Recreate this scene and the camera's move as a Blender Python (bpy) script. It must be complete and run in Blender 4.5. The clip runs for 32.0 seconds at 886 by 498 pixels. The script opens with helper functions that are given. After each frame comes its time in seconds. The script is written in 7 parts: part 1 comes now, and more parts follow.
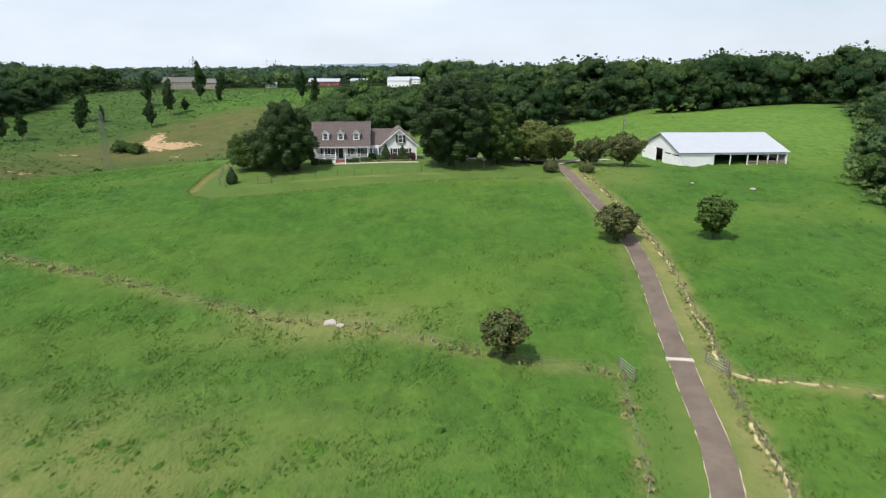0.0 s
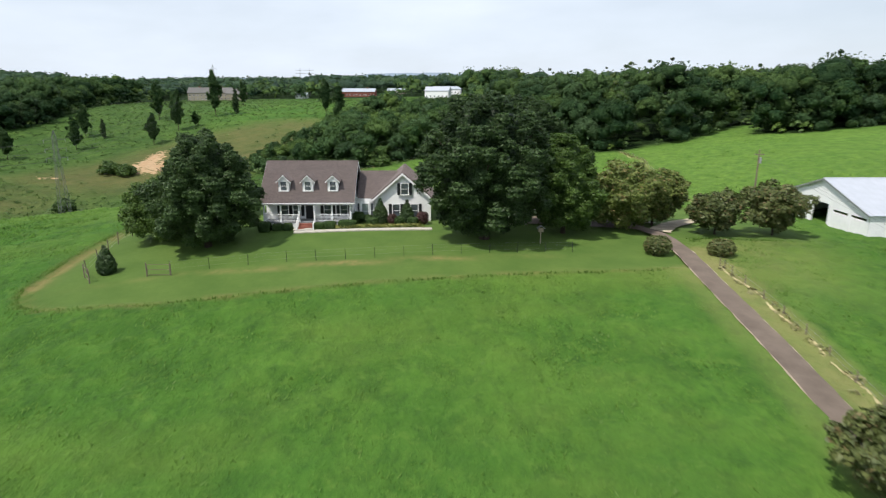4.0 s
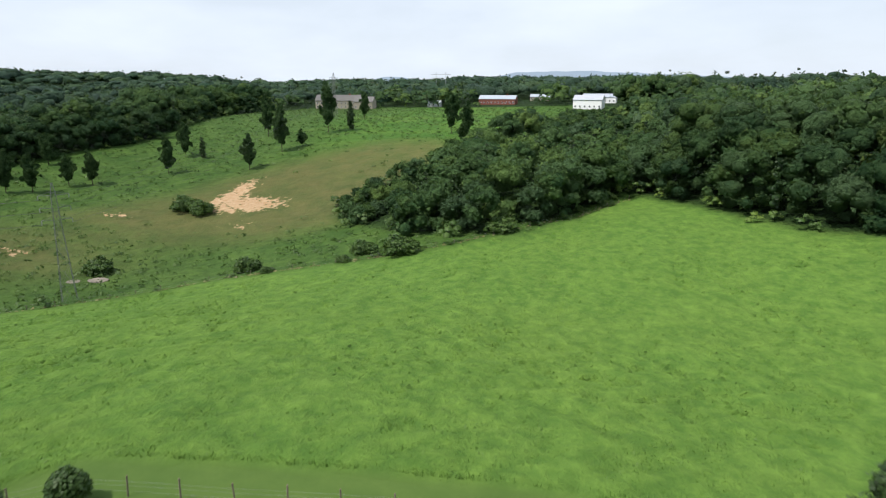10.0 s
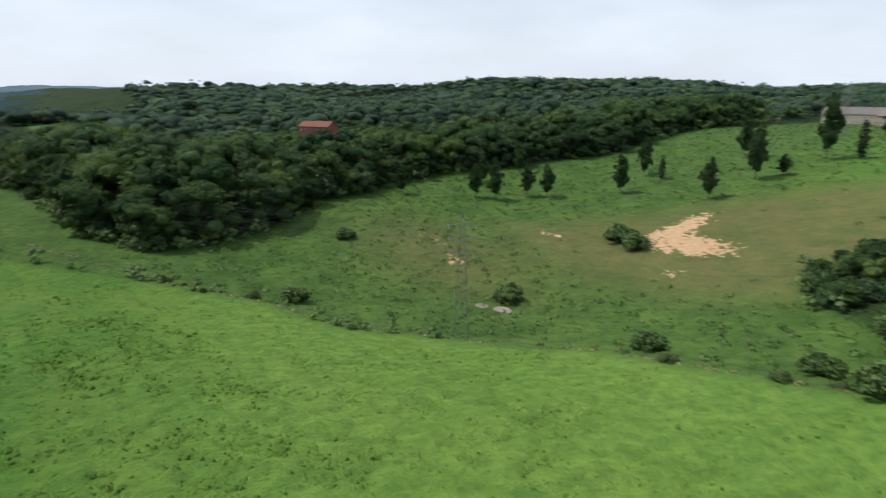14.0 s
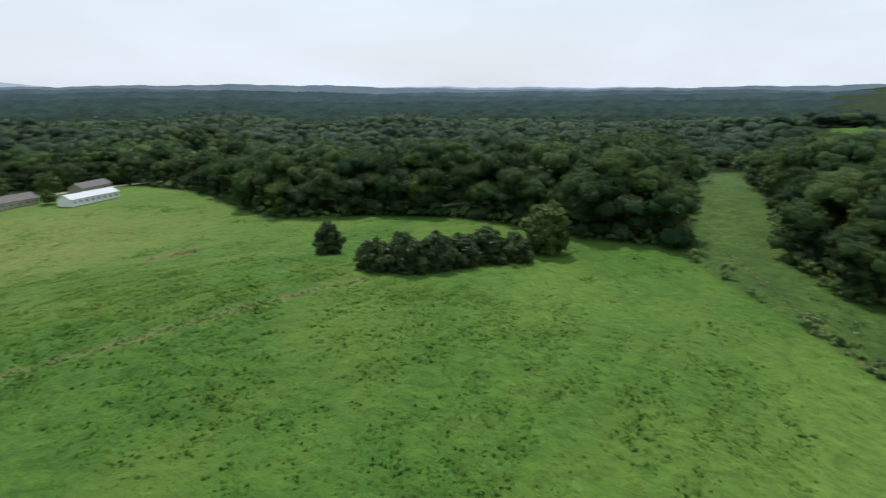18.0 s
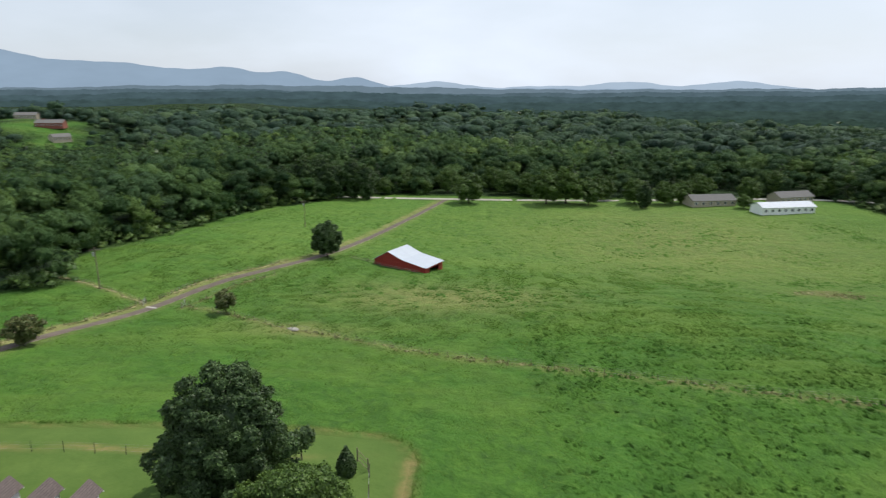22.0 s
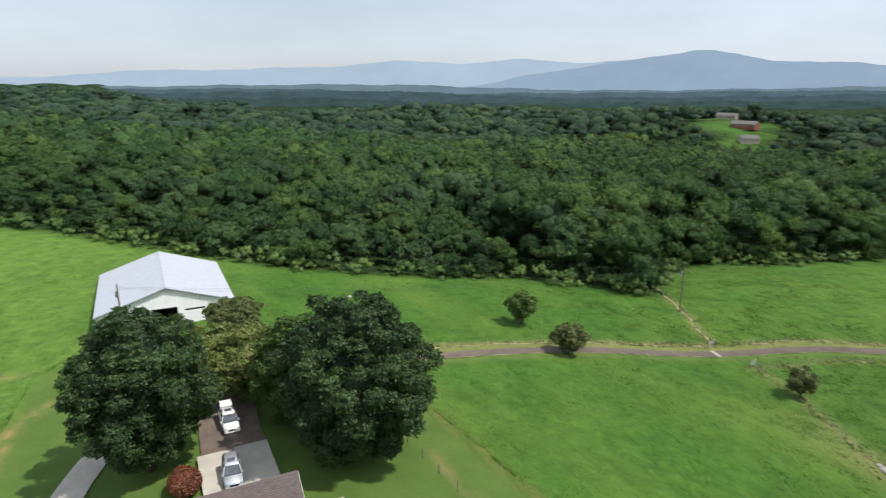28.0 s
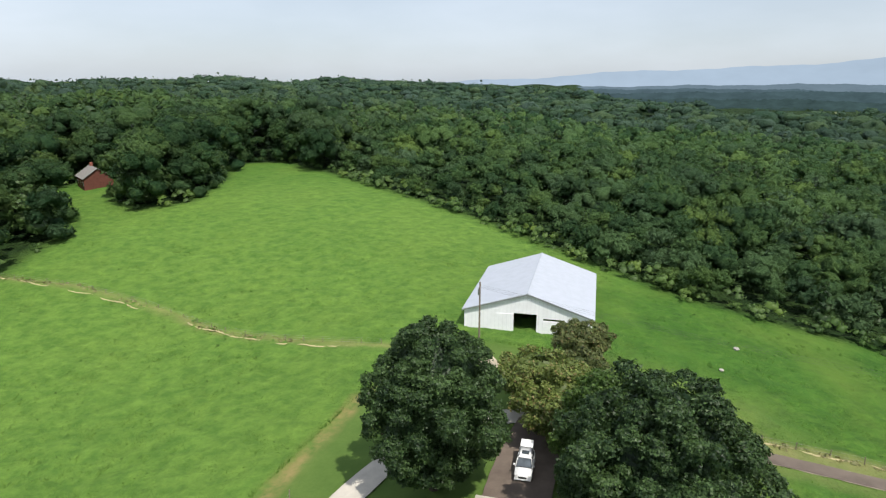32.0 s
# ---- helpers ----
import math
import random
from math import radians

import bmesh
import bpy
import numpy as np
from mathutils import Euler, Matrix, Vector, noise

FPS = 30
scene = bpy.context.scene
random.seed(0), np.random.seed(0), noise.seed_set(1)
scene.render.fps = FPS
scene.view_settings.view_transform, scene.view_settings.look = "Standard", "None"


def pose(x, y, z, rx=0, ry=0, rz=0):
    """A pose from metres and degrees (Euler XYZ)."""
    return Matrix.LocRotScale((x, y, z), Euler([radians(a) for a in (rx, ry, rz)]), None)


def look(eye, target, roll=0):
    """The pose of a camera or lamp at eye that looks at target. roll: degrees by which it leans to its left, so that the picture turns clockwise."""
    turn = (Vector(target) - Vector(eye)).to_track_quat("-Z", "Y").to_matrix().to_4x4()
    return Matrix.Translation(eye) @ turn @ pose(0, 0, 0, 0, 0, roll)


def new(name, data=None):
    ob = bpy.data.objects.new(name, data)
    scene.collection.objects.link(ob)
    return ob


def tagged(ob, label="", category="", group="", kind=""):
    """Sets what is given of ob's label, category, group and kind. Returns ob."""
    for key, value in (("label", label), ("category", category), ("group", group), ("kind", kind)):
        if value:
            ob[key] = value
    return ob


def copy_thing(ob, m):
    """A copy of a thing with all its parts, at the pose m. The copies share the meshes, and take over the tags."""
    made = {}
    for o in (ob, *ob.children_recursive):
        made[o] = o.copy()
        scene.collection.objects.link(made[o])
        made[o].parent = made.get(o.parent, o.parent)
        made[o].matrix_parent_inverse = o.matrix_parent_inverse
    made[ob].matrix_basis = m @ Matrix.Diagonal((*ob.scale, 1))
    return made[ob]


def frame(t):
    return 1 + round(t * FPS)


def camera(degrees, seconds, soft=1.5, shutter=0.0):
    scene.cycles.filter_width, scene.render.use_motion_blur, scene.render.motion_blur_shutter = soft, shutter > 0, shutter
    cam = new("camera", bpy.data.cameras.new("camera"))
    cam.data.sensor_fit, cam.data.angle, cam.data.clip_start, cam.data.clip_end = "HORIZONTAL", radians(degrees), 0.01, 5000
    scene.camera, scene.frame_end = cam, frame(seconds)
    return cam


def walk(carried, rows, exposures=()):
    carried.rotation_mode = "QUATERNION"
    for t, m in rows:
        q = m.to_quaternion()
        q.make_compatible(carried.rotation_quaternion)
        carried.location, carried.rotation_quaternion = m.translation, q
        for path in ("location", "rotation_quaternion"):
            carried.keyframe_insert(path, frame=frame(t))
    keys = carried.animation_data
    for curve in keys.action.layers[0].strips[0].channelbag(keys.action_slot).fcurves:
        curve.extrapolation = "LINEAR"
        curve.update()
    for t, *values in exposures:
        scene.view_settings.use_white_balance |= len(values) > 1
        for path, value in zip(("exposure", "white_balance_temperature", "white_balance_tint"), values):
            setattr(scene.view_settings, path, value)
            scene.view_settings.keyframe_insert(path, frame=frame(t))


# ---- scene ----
cam = camera(71.59, 32.0, 1.2, 0.5)
# seconds, place in metres, turn in degrees
ROWS = [
    (0.0, 10.307, -126.107, 15.899, 74.749, -0.131, -4.396),
    (0.5, 10.910, -120.002, 15.889, 75.021, -0.226, -4.335),
    (1.0, 11.534, -113.868, 15.935, 75.316, -0.200, -4.297),
    (1.5, 12.141, -107.747, 16.006, 75.617, -0.202, -4.274),
    (2.0, 12.703, -101.578, 16.064, 75.762, -0.228, -4.274),
    (2.5, 13.285, -95.458, 16.169, 75.763, -0.249, -4.244),
    (4.5, 16.210, -71.064, 16.872, 75.466, 0.030, 1.929),
    (5.0, 16.483, -64.832, 17.050, 75.447, 0.028, 4.567),
    (5.5, 16.662, -58.535, 17.363, 75.466, -0.034, 7.615),
    (6.0, 16.613, -52.274, 17.818, 75.444, -0.049, 9.309),
    (6.5, 16.432, -46.069, 18.384, 75.416, -0.017, 10.542),
    (7.0, 16.107, -40.072, 19.010, 75.415, -0.068, 11.259),
    (7.5, 15.664, -34.354, 19.655, 75.390, -0.122, 11.725),
    (8.0, 15.188, -28.857, 20.441, 75.372, -0.122, 12.061),
    (8.5, 14.663, -23.598, 21.344, 75.377, -0.190, 12.325),
    (9.0, 13.941, -18.854, 22.091, 75.379, -0.156, 12.480),
    (9.5, 13.303, -14.305, 22.963, 75.359, -0.127, 12.630),
    (10.0, 12.724, -9.871, 23.940, 75.338, -0.089, 12.736),
    (10.5, 12.133, -5.606, 24.874, 75.335, -0.111, 13.072),
    (11.0, 11.432, -1.443, 25.694, 75.371, -0.181, 14.695),
    (11.5, 10.592, 2.625, 26.317, 75.354, -0.220, 19.560),
    (12.0, 9.602, 6.644, 26.776, 75.389, -0.266, 25.297),
    (12.5, 8.473, 10.622, 27.106, 75.444, -0.283, 32.192),
    (13.0, 7.251, 14.568, 27.404, 75.420, -0.476, 40.120),
    (13.5, 5.820, 18.340, 27.731, 75.451, -0.286, 48.265),
    (15.5, -1.701, 31.117, 29.329, 75.579, 0.071, 79.406),
    (16.0, -4.065, 33.485, 29.748, 75.510, 0.072, 88.829),
    (16.5, -6.669, 35.540, 30.150, 75.544, -0.239, 98.137),
    (17.0, -9.272, 37.121, 30.513, 75.436, -0.084, 106.405),
    (17.5, -11.862, 38.344, 30.902, 75.373, -0.039, 114.179),
    (18.0, -14.447, 39.244, 31.315, 75.325, -0.000, 122.777),
    (18.5, -16.941, 39.662, 31.770, 75.312, 0.040, 131.727),
    (19.0, -19.344, 39.647, 32.193, 75.344, -0.105, 141.155),
    (19.5, -21.670, 39.206, 32.504, 75.350, -0.065, 149.928),
    (20.0, -23.857, 38.472, 32.728, 75.367, -0.014, 158.197),
    (20.5, -25.983, 37.506, 32.950, 75.391, -0.157, 165.842),
    (21.0, -27.923, 36.307, 33.266, 75.372, -0.184, 172.624),
    (21.5, -29.779, 34.807, 33.554, 75.338, -0.157, 179.012),
    (22.0, -31.565, 33.205, 33.831, 75.346, -0.171, 184.838),
    (22.5, -32.979, 31.427, 34.132, 75.311, -0.105, 190.202),
    (23.0, -34.072, 29.318, 34.323, 75.277, -0.097, 195.503),
    (23.5, -34.841, 26.934, 34.406, 75.267, -0.054, 201.219),
    (24.0, -35.310, 24.437, 34.485, 75.251, 0.036, 206.156),
    (24.5, -35.440, 21.994, 34.563, 75.251, -0.012, 210.843),
    (25.0, -35.265, 19.546, 34.614, 75.260, -0.090, 215.550),
    (25.5, -34.896, 17.197, 34.596, 75.246, -0.156, 220.379),
    (27.5, -31.179, 8.485, 34.713, 75.228, -0.184, 238.720),
    (28.0, -29.857, 6.575, 34.761, 75.235, -0.186, 244.017),
    (28.5, -28.337, 4.749, 34.804, 75.227, -0.221, 249.986),
    (29.0, -26.726, 3.016, 34.912, 75.165, -0.249, 256.035),
    (29.5, -25.049, 1.546, 35.027, 75.126, -0.194, 261.766),
    (30.0, -23.198, 0.323, 35.140, 75.072, -0.226, 266.750),
    (30.5, -21.437, -0.700, 35.176, 75.038, -0.223, 271.387),
    (31.0, -20.078, -1.633, 35.185, 75.028, -0.002, 277.125),
    (31.5, -19.231, -2.673, 35.131, 75.067, -0.109, 282.323),
    (32.0, -18.749, -3.740, 34.959, 75.155, -0.082, 284.437),
]
walk(cam, [(t, pose(x, y, z, rx, ry, rz)) for t, x, y, z, rx, ry, rz in ROWS],
     ((0, 0.0), (4.5, 0.02), (7, 0.1), (9.5, 0.05), (12, -0.03), (17, -0.07), (19, -0.1), (22, -0.05), (25, 0.03), (32, 0.06)))

# ---- light ----
SUN_DIR = Vector((-0.43, -0.42, 1.0)).normalized()
sun = new("sun", bpy.data.lights.new("sun", "SUN"))
sun.data.energy, sun.data.angle, sun.data.color = 4.4, radians(0.6), (1.0, 0.95, 0.86)
sun.matrix_world = look(SUN_DIR * 100, (0, 0, 0))
world = bpy.data.worlds.new("sky")
scene.world = world
world.use_nodes = True
wn, wl = world.node_tree.nodes, world.node_tree.links
wn.clear()
sky = wn.new("ShaderNodeTexSky")
sky.sky_type, sky.sun_disc = "NISHITA", False
sky.sun_elevation = math.asin(SUN_DIR.z)
sky.sun_rotation = math.atan2(SUN_DIR.x, SUN_DIR.y)
sky.dust_density, sky.air_density, sky.ozone_density = 1.6, 1.0, 1.0
wco = wn.new("ShaderNodeTexCoord")
wmap = wn.new("ShaderNodeMapping")
wmap.inputs["Scale"].default_value = (2.2, 2.2, 7.0)
cloud = wn.new("ShaderNodeTexNoise")
cloud.inputs["Scale"].default_value, cloud.inputs["Detail"].default_value = 1.6, 7.0
cramp = wn.new("ShaderNodeValToRGB")
cramp.color_ramp.elements[0].position, cramp.color_ramp.elements[1].position = 0.36, 0.72
cramp.color_ramp.elements[0].color = (0.74, 0.74, 0.74, 1)
cramp.color_ramp.elements[1].color = (1.0, 1.0, 1.0, 1)
hazy = wn.new("ShaderNodeMix")
hazy.data_type = "RGBA"
hazy.inputs["B"].default_value = (8.8, 9.7, 11.0, 1)
wbg, wout = wn.new("ShaderNodeBackground"), wn.new("ShaderNodeOutputWorld")
wbg.inputs["Strength"].default_value = 0.1
wl.new(wco.outputs["Generated"], wmap.inputs["Vector"])
wl.new(wmap.outputs["Vector"], cloud.inputs["Vector"])
wl.new(cloud.outputs["Fac"], cramp.inputs["Fac"])
wsep, wmul = wn.new("ShaderNodeSeparateXYZ"), wn.new("ShaderNodeMath")
weast = wn.new("ShaderNodeMapRange")
weast.inputs["From Min"].default_value, weast.inputs["From Max"].default_value = 0.1, 0.95
weast.inputs["To Min"].default_value, weast.inputs["To Max"].default_value = 1.0, 0.60
wmul.operation = "MULTIPLY"
wl.new(wco.outputs["Generated"], wsep.inputs[0])
wl.new(wsep.outputs["X"], weast.inputs["Value"])
wl.new(weast.outputs["Result"], wmul.inputs[0])
wl.new(cramp.outputs["Color"], wmul.inputs[1])
wl.new(wmul.outputs["Value"], hazy.inputs["Factor"])
wl.new(sky.outputs["Color"], hazy.inputs["A"])
wl.new(hazy.outputs["Result"], wbg.inputs["Color"])
wl.new(wbg.outputs["Background"], wout.inputs["Surface"])


# ---- materials ----
def nodes_of(name, rough=0.8, metal=0.0, spec=0.3):
    m = bpy.data.materials.new(name)
    m.use_nodes = True
    n, l = m.node_tree.nodes, m.node_tree.links
    b = n["Principled BSDF"]
    b.inputs["Roughness"].default_value = rough
    b.inputs["Metallic"].default_value = metal
    b.inputs["Specular IOR Level"].default_value = spec
    b.inputs["Diffuse Roughness"].default_value = 1.0 if rough > 0.75 else 0.0
    return m, n, l, b


def noise_fac(n, l, scale, detail=4.0, rough=0.55, lo=0.35, hi=0.65, vec=None, stretch=None):
    """A noise of that many waves a metre, clipped between lo and hi to 0..1."""
    if vec is None:
        vec = n.new("ShaderNodeNewGeometry").outputs["Position"]
    if stretch:
        mp = n.new("ShaderNodeMapping")
        mp.inputs["Scale"].default_value = stretch
        mp.inputs["Rotation"].default_value = (0, 0, 0.6)
        l.new(vec, mp.inputs["Vector"])
        vec = mp.outputs["Vector"]
    t = n.new("ShaderNodeTexNoise")
    t.inputs["Scale"].default_value, t.inputs["Detail"].default_value = scale, detail
    t.inputs["Roughness"].default_value = rough
    l.new(vec, t.inputs["Vector"])
    r = n.new("ShaderNodeMapRange")
    r.inputs["From Min"].default_value, r.inputs["From Max"].default_value = lo, hi
    l.new(t.outputs["Fac"], r.inputs["Value"])
    return r.outputs["Result"]


def mix(n, l, fac, a, b, mode="MIX"):
    x = n.new("ShaderNodeMix")
    x.data_type, x.blend_type = "RGBA", mode
    for key, v in (("Factor", fac), ("A", a), ("B", b)):
        if isinstance(v, (int, float)):
            x.inputs[key].default_value = v
        elif isinstance(v, tuple):
            x.inputs[key].default_value = (*v[:3], 1)
        else:
            l.new(v, x.inputs[key])
    return x.outputs["Result"]


def maths(n, l, op, a, b=0.5, c=None):
    x = n.new("ShaderNodeMath")
    x.operation = op
    for i, v in enumerate((a, b) if c is None else (a, b, c)):
        if isinstance(v, (int, float)):
            x.inputs[i].default_value = v
        else:
            l.new(v, x.inputs[i])
    return x.outputs["Value"]


def bump(n, l, b, height, strength=0.5, dist=0.05):
    x = n.new("ShaderNodeBump")
    x.inputs["Strength"].default_value, x.inputs["Distance"].default_value = strength, dist
    l.new(height, x.inputs["Height"])
    l.new(x.outputs["Normal"], b.inputs["Normal"])


def attr(n, name):
    a = n.new("ShaderNodeAttribute")
    a.attribute_name = name
    return a.outputs["Fac"]


def plain(name, colour, rough=0.7, metal=0.0, vary=0.12, scale=1.5, fine=25.0, relief=0.2, spec=0.3):
    """Paint, metal, concrete and the like: two scales of blotches and a fine relief."""
    m, n, l, b = nodes_of(name, rough, metal, spec)
    co = n.new("ShaderNodeTexCoord").outputs["Object"]
    big = noise_fac(n, l, scale, 5, 0.6, 0.3, 0.7, co)
    small = noise_fac(n, l, fine, 3, 0.6, 0.3, 0.7, co)
    dark = tuple(c * (1 - vary) for c in colour)
    light = tuple(min(1.0, c * (1 + vary * 0.6)) for c in colour)
    c = mix(n, l, big, dark, light)
    c = mix(n, l, maths(n, l, "MULTIPLY", small, vary), c, tuple(v * 0.6 for v in colour))
    l.new(c, b.inputs["Base Color"])
    if relief:
        bump(n, l, b, small, relief, 0.01)
    return m


def foliage(name, dark, light, dry=None, dry_share=0.0, glow=0.25, mottle=False):
    """Leaves: each differs a little, each tree too, and light comes through them."""
    m, n, l, b = nodes_of(name, 0.6 if mottle else 0.5, 0.0, 0.06 if mottle else 0.3)
    b.inputs["Diffuse Roughness"].default_value = 0.2
    geo = n.new("ShaderNodeNewGeometry")
    ob = n.new("ShaderNodeObjectInfo").outputs["Random"]
    island = geo.outputs["Random Per Island"]
    tone = attr(n, "tone")
    patch = mix(n, l, 0.5, noise_fac(n, l, 0.35, 3, 0.6, 0.3, 0.7), noise_fac(n, l, 0.017, 4, 0.6, 0.35, 0.65))
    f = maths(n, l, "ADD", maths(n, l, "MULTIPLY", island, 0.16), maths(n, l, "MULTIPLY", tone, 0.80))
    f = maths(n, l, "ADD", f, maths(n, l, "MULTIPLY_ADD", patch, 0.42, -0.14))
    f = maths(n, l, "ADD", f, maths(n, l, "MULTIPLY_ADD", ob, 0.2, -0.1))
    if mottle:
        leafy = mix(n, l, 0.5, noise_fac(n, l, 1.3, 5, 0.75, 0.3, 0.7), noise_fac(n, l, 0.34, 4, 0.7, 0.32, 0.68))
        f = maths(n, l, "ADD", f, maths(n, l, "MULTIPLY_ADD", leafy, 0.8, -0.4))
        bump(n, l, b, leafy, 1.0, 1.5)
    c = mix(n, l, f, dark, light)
    # some trees are yellower, some greyer than the rest
    tint = attr(n, "tint")
    c = mix(n, l, maths(n, l, "MULTIPLY", maths(n, l, "MAXIMUM", tint, 0.0), 0.7), c, mix(n, l, f, tuple(1.6 * v for v in dark), (light[0] * 1.5, light[1] * 1.28, light[2] * 0.85)))
    c = mix(n, l, maths(n, l, "MULTIPLY", maths(n, l, "MAXIMUM", maths(n, l, "MULTIPLY", tint, -1.0), 0.0), 0.7), c, mix(n, l, f, dark, (light[0] * 0.95, light[1] * 0.86, light[2] * 1.35)))
    if dry:
        r = maths(n, l, "LESS_THAN", maths(n, l, "FRACT", maths(n, l, "MULTIPLY", island, 7.31)), dry_share)
        c = mix(n, l, maths(n, l, "MULTIPLY", r, maths(n, l, "MULTIPLY", maths(n, l, "GREATER_THAN", tone, 0.02), 0.8)), c, dry)
    l.new(c, b.inputs["Base Color"])
    tr = n.new("ShaderNodeBsdfTranslucent")
    l.new(mix(n, l, 0.5, c, (0.10, 0.16, 0.02)), tr.inputs["Color"])
    ms = n.new("ShaderNodeMixShader")
    ms.inputs["Fac"].default_value = glow
    l.new(b.outputs["BSDF"], ms.inputs[1])
    l.new(tr.outputs["BSDF"], ms.inputs[2])
    l.new(ms.outputs["Shader"], n["Material Output"].inputs["Surface"])
    return m


def ground_material():
    m, n, l, b = nodes_of("land", 0.9, 0.0, 0.1)
    b.inputs["Diffuse Roughness"].default_value = 0.35
    # tall pasture grass, with swirls, clumps and paler seed heads
    wide = noise_fac(n, l, 0.028, 4, 0.6, 0.36, 0.64)
    mid = noise_fac(n, l, 0.13, 6, 0.68, 0.36, 0.66, None, (1.0, 0.75, 1.0))
    clump = noise_fac(n, l, 0.50, 6, 0.72, 0.38, 0.66, None, (1.0, 0.8, 1.0))
    fine = noise_fac(n, l, 3.2, 5, 0.75, 0.3, 0.7)
    c = mix(n, l, mid, (0.034, 0.096, 0.015), (0.074, 0.172, 0.025))
    c = mix(n, l, maths(n, l, "MULTIPLY", wide, 0.45), c, (0.112, 0.200, 0.032))
    # darker where the clump relief lies low
    tuft = maths(n, l, "MULTIPLY", maths(n, l, "SUBTRACT", 1.0, clump), 0.66)
    c = mix(n, l, tuft, c, (0.030, 0.092, 0.012))
    # dark strokes, and the dots below, paint small tussock shadows into the sward
    stroke = noise_fac(n, l, 0.8, 5, 0.7, 0.47, 0.68, None, (1.0, 0.62, 1.0))
    c = mix(n, l, maths(n, l, "MULTIPLY", stroke, 0.78), c, (0.019, 0.058, 0.013))
    cool = noise_fac(n, l, 0.085, 4, 0.6, 0.48, 0.66, None, (1.0, 0.5, 1.0))
    c = mix(n, l, maths(n, l, "MULTIPLY", cool, 0.5), c, (0.045, 0.132, 0.020))
    dots = noise_fac(n, l, 0.24, 5, 0.7, 0.52, 0.72, None, (1.0, 0.7, 1.0))
    c = mix(n, l, maths(n, l, "MULTIPLY", dots, 0.66), c, (0.014, 0.046, 0.011))
    field = noise_fac(n, l, 0.055, 4, 0.6, 0.46, 0.66, None, (0.5, 1.0, 1.0))
    c = mix(n, l, maths(n, l, "MULTIPLY", field, 0.62), c, (0.118, 0.180, 0.033))
    pale = noise_fac(n, l, 0.9, 4, 0.7, 0.54, 0.70, None, (0.7, 1.0, 1.0))
    c = mix(n, l, maths(n, l, "MULTIPLY", pale, 0.5), c, (0.112, 0.192, 0.035))
    c = mix(n, l, maths(n, l, "MULTIPLY", fine, 0.34), c, (0.098, 0.205, 0.032))
    # the hay field behind the house is lusher and yellower
    c = mix(n, l, maths(n, l, "MULTIPLY", attr(n, "fresh"), 0.68), c, mix(n, l, clump, (0.078, 0.152, 0.028), (0.160, 0.266, 0.050)))
    # thin, dry patches
    c = mix(n, l, maths(n, l, "MULTIPLY", attr(n, "thin"), maths(n, l, "MULTIPLY_ADD", noise_fac(n, l, 0.22, 4, 0.6, 0.3, 0.65), 0.55, 0.4)), c, (0.225, 0.218, 0.085))
    # rough growth of the power line clearing
    rg = mix(n, l, noise_fac(n, l, 0.09, 5, 0.7, 0.35, 0.65), (0.038, 0.084, 0.017), (0.080, 0.142, 0.030))
    rg = mix(n, l, maths(n, l, "MULTIPLY", noise_fac(n, l, 0.5, 5, 0.7, 0.45, 0.7), 0.7), rg, (0.020, 0.045, 0.010))
    c = mix(n, l, attr(n, "rough"), c, rg)
    br = mix(n, l, noise_fac(n, l, 0.13, 5, 0.7, 0.3, 0.7), (0.070, 0.088, 0.028), (0.150, 0.125, 0.052))
    c = mix(n, l, maths(n, l, "MULTIPLY", attr(n, "brown"), 0.75), c, br)
    # mown lawn
    lawn = mix(n, l, noise_fac(n, l, 0.2, 4, 0.6, 0.3, 0.7), (0.062, 0.112, 0.024), (0.095, 0.150, 0.035))
    lawn = mix(n, l, maths(n, l, "MULTIPLY", noise_fac(n, l, 2.4, 4, 0.7, 0.4, 0.7), 0.4), lawn, (0.060, 0.110, 0.022))
    c = mix(n, l, attr(n, "mow"), c, lawn)
    # bare earth
    edge = noise_fac(n, l, 0.45, 5, 0.7, 0.25, 0.75)
    bare = maths(n, l, "GREATER_THAN", maths(n, l, "MULTIPLY_ADD", edge, 0.95, attr(n, "dirt")), 1.10)
    soil = mix(n, l, noise_fac(n, l, 0.8, 5, 0.7, 0.3, 0.7), (0.36, 0.21, 0.105), (0.52, 0.39, 0.25))
    c = mix(n, l, bare, c, soil)
    # worn wheel tracks round the lawn
    c = mix(n, l, maths(n, l, "MULTIPLY", attr(n, "track"), noise_fac(n, l, 0.35, 5, 0.7, 0.35, 0.6)), c, (0.26, 0.19, 0.085))
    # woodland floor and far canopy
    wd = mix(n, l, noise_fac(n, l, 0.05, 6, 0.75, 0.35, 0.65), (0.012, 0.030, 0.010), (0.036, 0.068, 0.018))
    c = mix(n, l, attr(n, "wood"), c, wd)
    l.new(c, b.inputs["Base Color"])
    swell = noise_fac(n, l, 0.34, 3, 0.5, 0.25, 0.75)
    h = maths(n, l, "ADD", maths(n, l, "MULTIPLY_ADD", clump, 0.45, maths(n, l, "MULTIPLY", swell, 1.1)), maths(n, l, "MULTIPLY", fine, 0.14))
    h = maths(n, l, "MULTIPLY", h, maths(n, l, "MULTIPLY_ADD", attr(n, "mow"), -0.88, 1.0))
    far = maths(n, l, "MULTIPLY", noise_fac(n, l, 0.09, 4, 0.7, 0.3, 0.7), maths(n, l, "MULTIPLY", attr(n, "wood"), 18.0))
    bump(n, l, b, maths(n, l, "ADD", h, far), 0.85, 0.55)
    return m


